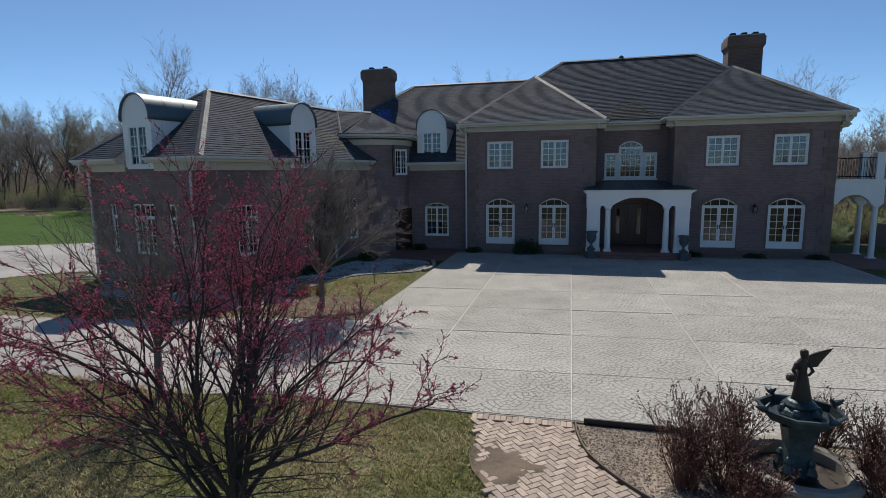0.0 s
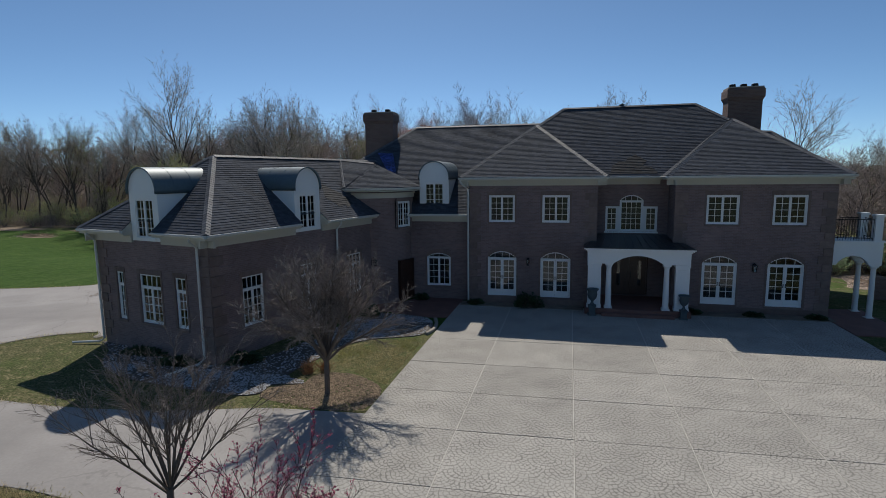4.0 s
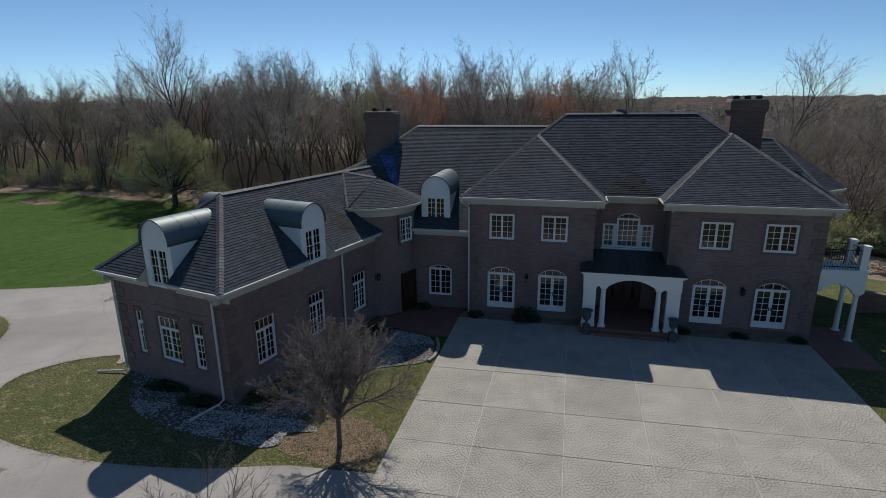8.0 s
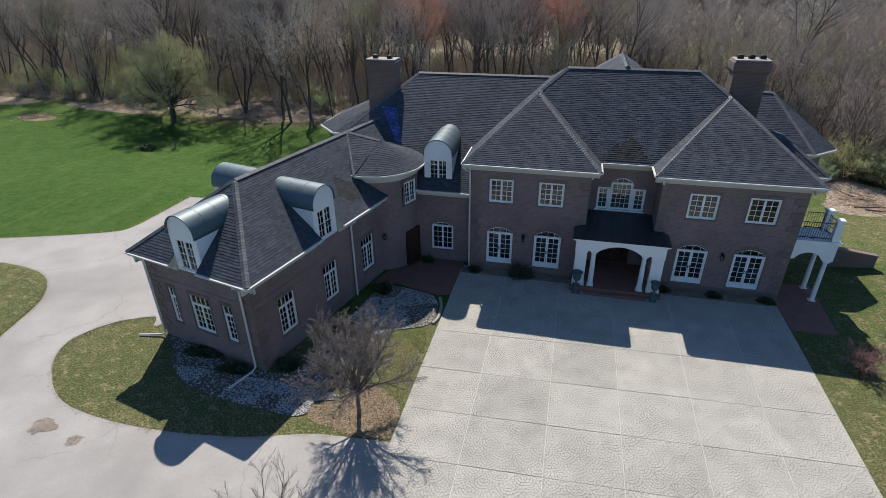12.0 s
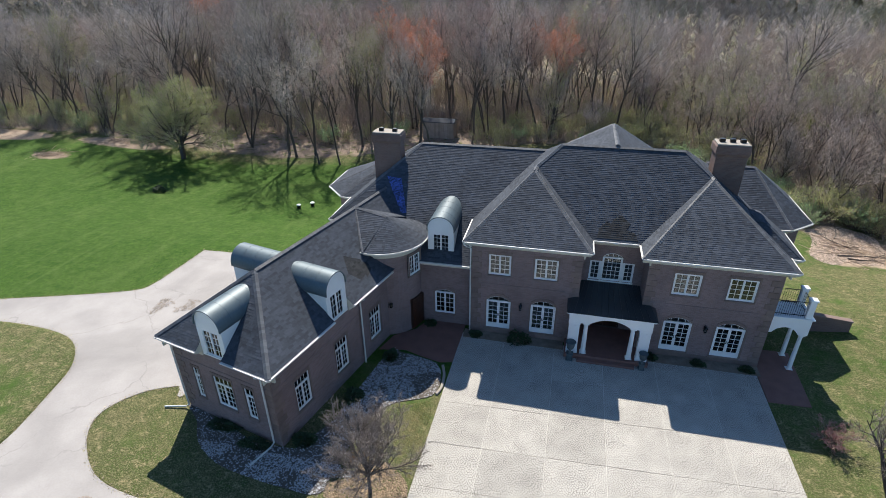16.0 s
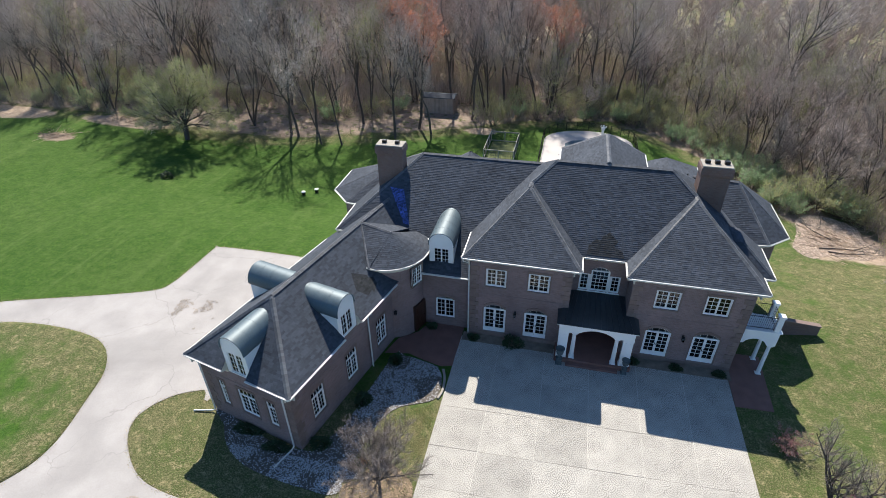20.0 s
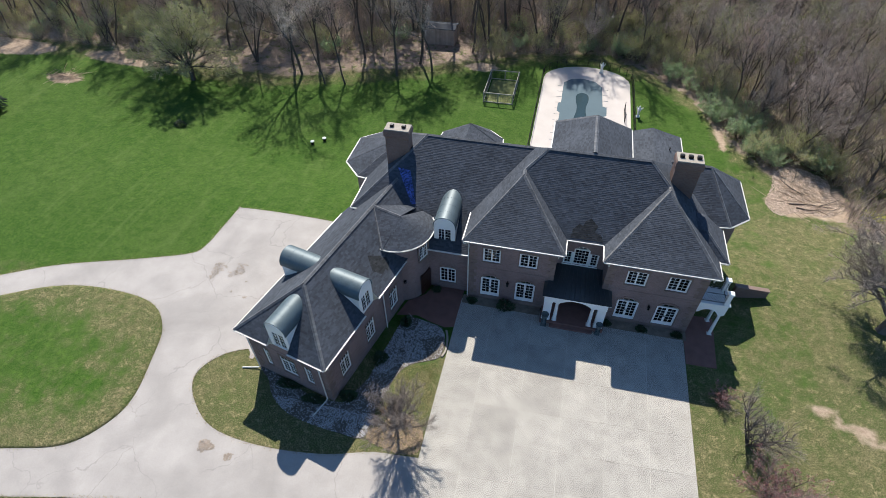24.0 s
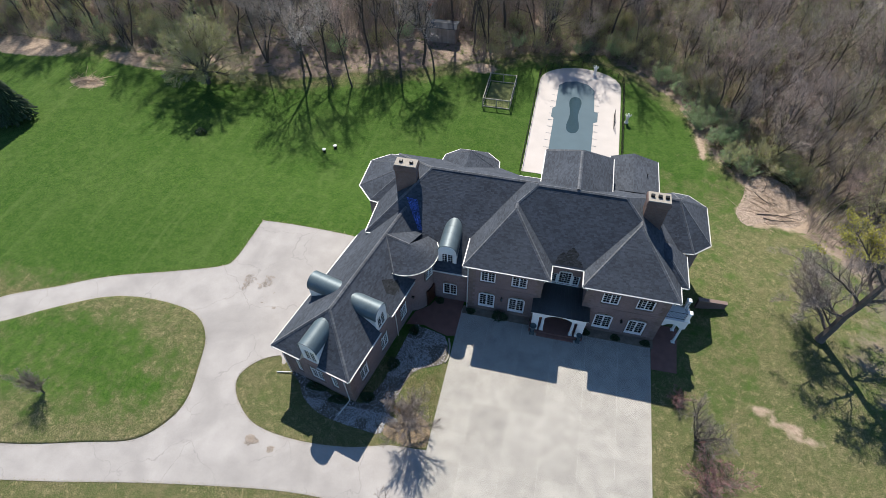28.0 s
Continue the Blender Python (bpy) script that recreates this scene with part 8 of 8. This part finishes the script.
# ---- behind the house ----
def pool():
    z = land(3, 66)
    ring = [(-3.2, 53.0), (9.1, 53.0), (9.1, 74.6)]
    for k in range(1, 12):
        a = math.pi * k / 12
        ring.append((2.95 + 6.15 * math.cos(a), 74.6 + 4.4 * math.sin(a)))
    ring.append((-3.2, 74.6))
    deck = sheet("pool_deck", ring, z - 0.4, z + 0.06, POOLDECK, "pale concrete deck round the covered swimming pool", "patio")
    cover = [(-0.2, 57.5), (5.45, 57.5), (5.45, 65.2), (5.95, 65.5), (5.95, 67.6), (5.4, 67.9), (5.2, 73.2), (4.2, 74.6), (2.5, 75.2), (0.8, 74.8), (-0.2, 73.6), (-0.2, 67.9), (-0.6, 67.6), (-0.6, 65.5), (-0.2, 65.2)]
    root = empty("swimming_pool", (0, 0, 0), "swimming pool under a blue-grey mesh winter cover", "pool")
    b = MB()
    b.prism(cover, z + 0.02, z + 0.075)
    b.make("winter_cover", WATER, root)
    d = MB()
    wet = []
    for k in range(40):
        a = 6.283 * k / 40
        q = 1.25 + 0.25 * math.cos(2 * a) + 0.12 * math.sin(5 * a)
        wet.append((2.6 + (1.3 - 0.35 * math.cos(a * 2) - 0.35 * abs(math.cos(a)) ** 6) * math.cos(a) * 1.0, 66.6 + 4.4 * math.sin(a)))
    d.prism(wet, z + 0.076, z + 0.08)
    d.make("puddle", WATER_DARK, root, "dark rain puddle on the cover")
    for k in range(10):
        y = 58.5 + k * 1.55
        for x, s in ((-0.2, -1), (5.3, 1)):
            t = MB()
            t.box(x + min(0, s * 0.75), y - 0.03, z + 0.078, x + max(0, s * 0.75), y + 0.03, z + 0.086)
            t.make("strap", WATER, root)
    fence = empty("pool_fence", (0, 0, 0), "black metal picket fence round the pool deck", "fence")
    line = [(-3.4, 53.0), (-3.4, 74.6)] + [(2.95 + 6.45 * math.cos(math.pi * (12 - k) / 12), 74.6 + 4.7 * math.sin(math.pi * (12 - k) / 12)) for k in range(1, 12)] + [(9.4, 74.6), (9.4, 53.0)]
    pts = []
    for a, c in zip(line, line[1:]):
        a, c = Vector(a), Vector(c)
        n = max(1, round((c - a).length / 2.1))
        pts += [a.lerp(c, i / n) for i in range(n)]
    pts.append(Vector(line[-1]))
    for p in pts:
        b = MB()
        zz = land(p.x, p.y)
        b.box(p.x - 0.035, p.y - 0.035, zz - 0.1, p.x + 0.035, p.y + 0.035, zz + 1.3)
        b.make("post", IRON, fence)
    for a, c in zip(pts, pts[1:]):
        b = MB()
        za, zc = land(a.x, a.y), land(c.x, c.y)
        for h in (0.15, 1.2):
            b.tube([(a.x, a.y, za + h), (c.x, c.y, zc + h)], 0.02, 4)
        n = 14
        for i in range(1, n):
            q = a.lerp(c, i / n)
            zq = za + (zc - za) * i / n
            b.tube([(q.x, q.y, zq + 0.1), (q.x, q.y, zq + 1.22)], 0.009, 3)
        b.make("fence_panel", IRON, fence)
    # white garden figures, plain shapes
    for x, y, s in ((4.95, 77.6, 1.0), (9.95, 66.2, 1.0)):
        b = MB()
        zz = z + 0.05
        b.lathe(x, y, [(0.3, zz), (0.3, zz + 0.15), (0.2, zz + 0.2), (0.17, zz + 0.7), (0.24, zz + 0.95), (0.27, zz + 1.2), (0.12, zz + 1.35), (0.14, zz + 1.48), (0.1, zz + 1.6), (0.0, zz + 1.63)], 12)
        b.tube([(x - 0.2, y, zz + 1.15), (x - 0.38, y, zz + 1.35), (x - 0.3, y, zz + 1.55)], 0.07)
        b.tube([(x + 0.2, y, zz + 1.15), (x + 0.4, y, zz + 1.3), (x + 0.36, y, zz + 1.5)], 0.07)
        tagged(fused(b.make("garden_statue", WHITE, smooth=True), 0.03), "white garden statue beside the pool fence", "statue", "pool statues")
    # small iron gate bench inside the fence
    g = empty("fence_gate", (0, 0, 0), "black metal gate standing open on the deck", "gate")
    for y in (64.4, 67.4):
        b = MB()
        b.box(8.2, y - 0.03, z, 8.27, y + 0.03, z + 1.3)
        b.make("post", IRON, g)
    b = MB()
    for h in (0.15, 0.6, 1.2):
        b.tube([(8.23, 64.4, z + h), (8.23, 67.4, z + h)], 0.02, 4)
    for i in range(16):
        y = 64.5 + i * 0.19
        b.tube([(8.23, y, z + 0.1), (8.23, y, z + 1.2)], 0.01, 3)
    b.make("gate_panel", IRON, g)


pool()


def garden_pen():
    """Fenced vegetable plot of weathered posts and wire panels."""
    z = land(-8.8, 70)
    root = empty("garden_pen", (0, 0, 0), "weathered timber fenced vegetable plot on the lawn", "fence")
    x0, x1, y0, y1 = -10.7, -6.7, 65.9, 72.6
    corners = [(x0, y0), (x1, y0), (x1, y1), (x0, y1)]
    for (ax, ay), (cx, cy) in zip(corners, corners[1:] + corners[:1]):
        n = 2 if abs(ay - cy) < 0.1 else 4
        for i in range(n):
            px, py = ax + (cx - ax) * i / n, ay + (cy - ay) * i / n
            b = MB()
            b.box(px - 0.07, py - 0.07, z - 0.1, px + 0.07, py + 0.07, z + 1.5, 0.01)
            b.make("post", PALE_TIMBER, root)
        for h, t in ((1.42, 0.07), (0.1, 0.06)):
            r = MB()
            if abs(ay - cy) < 0.1:
                r.box(min(ax, cx) + 0.071, ay - 0.04, z + h - t, max(ax, cx) - 0.071, ay + 0.04, z + h + t)
            else:
                r.box(ax - 0.04, min(ay, cy) + 0.071, z + h - t, ax + 0.04, max(ay, cy) - 0.071, z + h + t)
            r.make("rail", PALE_TIMBER, root)
        w = MB()
        m = 12 if abs(ay - cy) < 0.1 else 30
        for i in range(1, m):
            px, py = ax + (cx - ax) * i / m, ay + (cy - ay) * i / m
            w.tube([(px, py, z + 0.1), (px, py, z + 1.4)], 0.012, 3)
        for h in (0.4, 0.7, 1.0):
            w.tube([(ax, ay, z + h), (cx, cy, z + h)], 0.01, 3)
        w.make("wire_panel", IRON, root)
    s = MB()
    s.box(x0 + 0.3, y0 + 0.3, z - 0.1, x1 - 0.3, y1 - 0.3, z + 0.05)
    s.make("soil", material("garden_soil", (0.13, 0.15, 0.05), 0.95, var=0.5, scale=1.2, fine=10), root)


garden_pen()


def shed():
    z = land(-19.5, 84)
    root = empty("woodland_shed", (0, 0, 0), "small weathered timber shed at the edge of the woods", "shed")
    x0, x1, y0, y1 = -23.4, -18.4, 82.2, 84.8
    for k in range(14):
        b = MB()
        a = x0 + (x1 - x0) * k / 14
        b.box(a + 0.01, y0, z - 0.1, a + (x1 - x0) / 14 - 0.01, y0 + 0.05, z + 2.5)
        b.make("board", SHED_WOOD, root)
    b = MB()
    b.box(x0, y0 + 0.06, z - 0.1, x1, y1, z + 2.5)
    b.make("shed_body", SHED_WOOD, root)
    r = MB()
    r.add([(x0 - 0.2, y0 - 0.12, z + 2.52), (x1 + 0.2, y0 - 0.12, z + 2.52), (x1 + 0.2, y0 + 0.9, z + 2.95), (x0 - 0.2, y0 + 0.9, z + 2.95), (x0 - 0.2, y0 - 0.12, z + 2.62), (x1 + 0.2, y0 - 0.12, z + 2.62), (x1 + 0.2, y0 + 0.9, z + 3.05), (x0 - 0.2, y0 + 0.9, z + 3.05)], [(3, 2, 1, 0), (4, 5, 6, 7), (0, 1, 5, 4), (1, 2, 6, 5), (2, 3, 7, 6), (3, 0, 4, 7)])
    r.make("shed_roof", SHINGLE, root)
    r = MB()
    r.add([(x0 - 0.2, y0 + 0.904, z + 2.95), (x1 + 0.2, y0 + 0.904, z + 2.95), (x1 + 0.2, y1 + 0.3, z + 2.45), (x0 - 0.2, y1 + 0.3, z + 2.45), (x0 - 0.2, y0 + 0.904, z + 3.05), (x1 + 0.2, y0 + 0.904, z + 3.05), (x1 + 0.2, y1 + 0.3, z + 2.55), (x0 - 0.2, y1 + 0.3, z + 2.55)], [(3, 2, 1, 0), (4, 5, 6, 7), (0, 1, 5, 4), (1, 2, 6, 5), (2, 3, 7, 6), (3, 0, 4, 7)])
    r.make("shed_roof", SHINGLE, root)


shed()


def lawn_things():
    for x, y in ((-29.7, 50.9), (-28.6, 52.1)):
        z = land(x, y)
        root = empty("planter_tub", (x, y, z), "small round white-topped tub on the lawn", "planter", "lawn tubs")
        b = MB()
        b.lathe(0, 0, [(0.2, 0.0), (0.23, 0.34), (0.22, 0.38)], 14)
        b.make("tub", IRON, root)
        c = MB()
        c.lathe(0, 0, [(0.26, 0.38), (0.27, 0.43), (0.2, 0.48), (0.04, 0.5)], 14)
        c.make("lid", WHITE, root)
    evergreen_shrub((-47.2, 49.9, land(-47.2, 49.9)), 0.8, 0.6, 0.7, 77, "small dark evergreen bush on the lawn")
    # brush piles: heaps of cut branches
    rnd = random.Random(8)
    for cx, cy, rx, ry, n in ((27.2, 53.0, 3.2, 3.6, 150), (-69, 56, 2.6, 1.2, 120), (-64, 64, 5, 1.2, 120)):
        limbs = []
        for i in range(n):
            x, y = cx + rnd.gauss(0, rx * 0.45), cy + rnd.gauss(0, ry * 0.45)
            a, L = rnd.uniform(0, 6.283), rnd.uniform(0.6, 2.4)
            z = land(x, y) + rnd.uniform(0.02, 0.3)
            limbs.append((Vector((x, y, z)), Vector((x + L * math.cos(a), y + L * math.sin(a), z + rnd.uniform(-0.1, 0.2))), 0.03, 0.008))
        tagged(new("brush_pile", limb_mesh("brush_pile", limbs, material("cut_brush", (0.38, 0.29, 0.21), 0.9, island=0.8), 3)), "heap of pale cut branches on bare earth", "brush pile", kind="stuff")
    limbs = []
    for x, y, a, L, r in ((25.4, 51.2, 0.15, 4.6, 0.09), (26.0, 50.6, -0.2, 4.2, 0.08), (27.4, 53.4, 2.6, 3.0, 0.1), (28.6, 51.6, 0.5, 2.6, 0.07), (26.6, 55.4, 1.0, 2.4, 0.08)):
        p = Vector((x, y, land(x, y) + 0.12))
        for k in range(4):
            x, y, a = p.x + L / 4 * math.cos(a), p.y + L / 4 * math.sin(a), a + rnd.uniform(-0.25, 0.25)
            q = Vector((x, y, land(x, y) + 0.14 + 0.06 * k))
            limbs.append((p, q, r * (1 - 0.2 * k), r * (0.8 - 0.2 * k)))
            if k:
                limbs.append((q, q + Vector((rnd.uniform(-0.7, 0.7), rnd.uniform(-0.7, 0.7), 0.3)), 0.03, 0.01))
            p = q
    tagged(new("fallen_branches", limb_mesh("fallen_branches", limbs, BARK, 6)), "long fallen grey branches lying on the brush heap", "branches", kind="stuff")
    # pale chips and dead leaves strewn round the heap
    strewn = smooth_line([(23.0, 50.8), (24.3, 54.2), (25.2, 57.4), (27.8, 58.6), (30.6, 56.6), (30.3, 54.0), (31.2, 51.6), (28.4, 49.4), (26.2, 50.0), (24.0, 48.7)], 3)
    chips = pebbles("wood_chips", strewn, 9000, 0.07, material("wood_chips", (0.46, 0.36, 0.28), 0.95, island=1.0), "pale wood chips and dead leaves strewn on bare earth", seed=19, on_land=True)
    # low brick garden wall east of the house
    w = MB()
    w.add([(16.3, 33.6, -0.6), (19.1, 34.1, -0.6), (19.05, 34.4, -0.6), (16.25, 33.9, -0.6), (16.3, 33.6, 1.3), (19.1, 34.1, 0.75), (19.05, 34.4, 0.75), (16.25, 33.9, 1.3)], [(0, 1, 5, 4), (1, 2, 6, 5), (2, 3, 7, 6), (3, 0, 4, 7), (4, 5, 6, 7)])
    wl = w.make("garden_wall", BRICK_DARK)
    tagged(wl, "low sloping brick retaining wall on the lawn", "wall")
    c = MB()
    c.add([(16.25, 33.55, 1.303), (19.15, 34.05, 0.753), (19.1, 34.45, 0.753), (16.2, 33.95, 1.303), (16.25, 33.55, 1.38), (19.15, 34.05, 0.83), (19.1, 34.45, 0.83), (16.2, 33.95, 1.38)], [(0, 3, 2, 1), (4, 5, 6, 7), (0, 1, 5, 4), (1, 2, 6, 5), (2, 3, 7, 6), (3, 0, 4, 7)])
    c.make("coping", QUOIN, wl)
    # white rear deck rail
    z = 0.4
    d = empty("rear_deck", (0, 0, 0), "white railed timber deck behind the house", "deck")
    b = MB()
    b.box(-15.6, 43.6, z - 0.2, -11.3, 46.6, z)
    b.make("deck_floor", WEATHERED, d)
    for i in range(8):
        p = MB()
        x = -15.5 + i * 0.58
        p.box(x, 46.5, z + 0.002, x + 0.09, 46.59, z + 1.0)
        p.make("post", WHITE, d)
    p = MB()
    p.box(-15.6, 46.48, z + 1.002, -11.3, 46.61, z + 1.06)
    p.make("rail", WHITE, d)
    for x in (-15.4, -11.6):
        q = MB()
        q.box(x, 46.3, -3.2, x + 0.15, 46.45, z - 0.202)
        q.make("support", WHITE, d)


lawn_things()


# dry ornamental grass at the tip of the stone bed
def dry_tuft(at, h, seed):
    rnd = random.Random(seed)
    limbs = []
    for k in range(130):
        a, s = rnd.uniform(0, 6.283), rnd.uniform(0.1, 1.15)
        b = Vector((rnd.gauss(0, 0.1), rnd.gauss(0, 0.1), -0.02))
        e = b + Vector((math.cos(a) * math.sin(s), math.sin(a) * math.sin(s), math.cos(s))) * h * rnd.uniform(0.6, 1.1)
        m = b.lerp(e, 0.55) + Vector((0, 0, 0.06))
        limbs += [(b, m, 0.006, 0.005), (m, e, 0.005, 0.001)]
    ob = new("dry_grass_tuft", limb_mesh("dry_grass_tuft", limbs, DRY_TUFT, 3))
    ob.matrix_basis = Matrix.Translation(at)
    tagged(ob, "rust-brown tuft of dry ornamental grass beside the stone bed", "grass")


DRY_TUFT = material("dry_orange_grass", (0.3, 0.16, 0.075), 0.9, island=0.6)
dry_tuft((-9.25, 17.0, 0.02), 0.62, 71)
dry_tuft((-8.75, 17.35, 0.02), 0.5, 72)


# soil crumbs and straggling grass along the edges of the drive
def ragged_edges():
    rnd = random.Random(83)
    for name, mat, per, tall, label in (("edge_litter", material("edge_soil", (0.27, 0.215, 0.155), 0.95, island=0.9), 22, False, "soil crumbs and dead grass along the drive edge"),
                                        ("edge_grass", BLADE, 34, True, "straggling grass over the drive edge")):
        vs, fs = [], []
        for line, z in ((smooth_line(DRIVE_LINE, 4), 0.03), (smooth_line(ISLAND, 5), 0.03)):
            for (xa, ya), (xb, yb) in zip(line, line[1:]):
                L = math.hypot(xb - xa, yb - ya)
                if xa < -62 or xa > -6.4 or (ya > 19.2 and ya < 34 and xa > -21):
                    continue
                nx, ny = -(yb - ya) / max(L, 0.01), (xb - xa) / max(L, 0.01)
                for _ in range(int(L * per)):
                    t, o = rnd.random(), rnd.gauss(0, 0.1) + 0.07 * noise.noise(Vector((xa * 2, ya * 2, 1)))
                    x, y = xa + (xb - xa) * t + nx * o, ya + (yb - ya) * t + ny * o
                    a, k = rnd.uniform(0, 6.283), len(vs)
                    if tall:
                        h = rnd.uniform(0.04, 0.12)
                        vs += [(x - 0.012 * math.cos(a), y - 0.012 * math.sin(a), 0.01), (x + 0.012 * math.cos(a), y + 0.012 * math.sin(a), 0.01), (x + rnd.gauss(0, 0.06), y + rnd.gauss(0, 0.06), z + h)]
                    else:
                        q = rnd.uniform(0.012, 0.045)
                        vs += [(x + q * math.cos(a + c), y + q * math.sin(a + c), z + rnd.uniform(0.0, 0.02)) for c in (0, 2.0, 4.1)]
                    fs.append((k, k + 1, k + 2))
        me = bpy.data.meshes.new(name)
        me.from_pydata(vs, [], fs)
        me.materials.append(mat)
        tagged(new(name, me), label, "dirt" if not tall else "grass", kind="stuff")


ragged_edges()
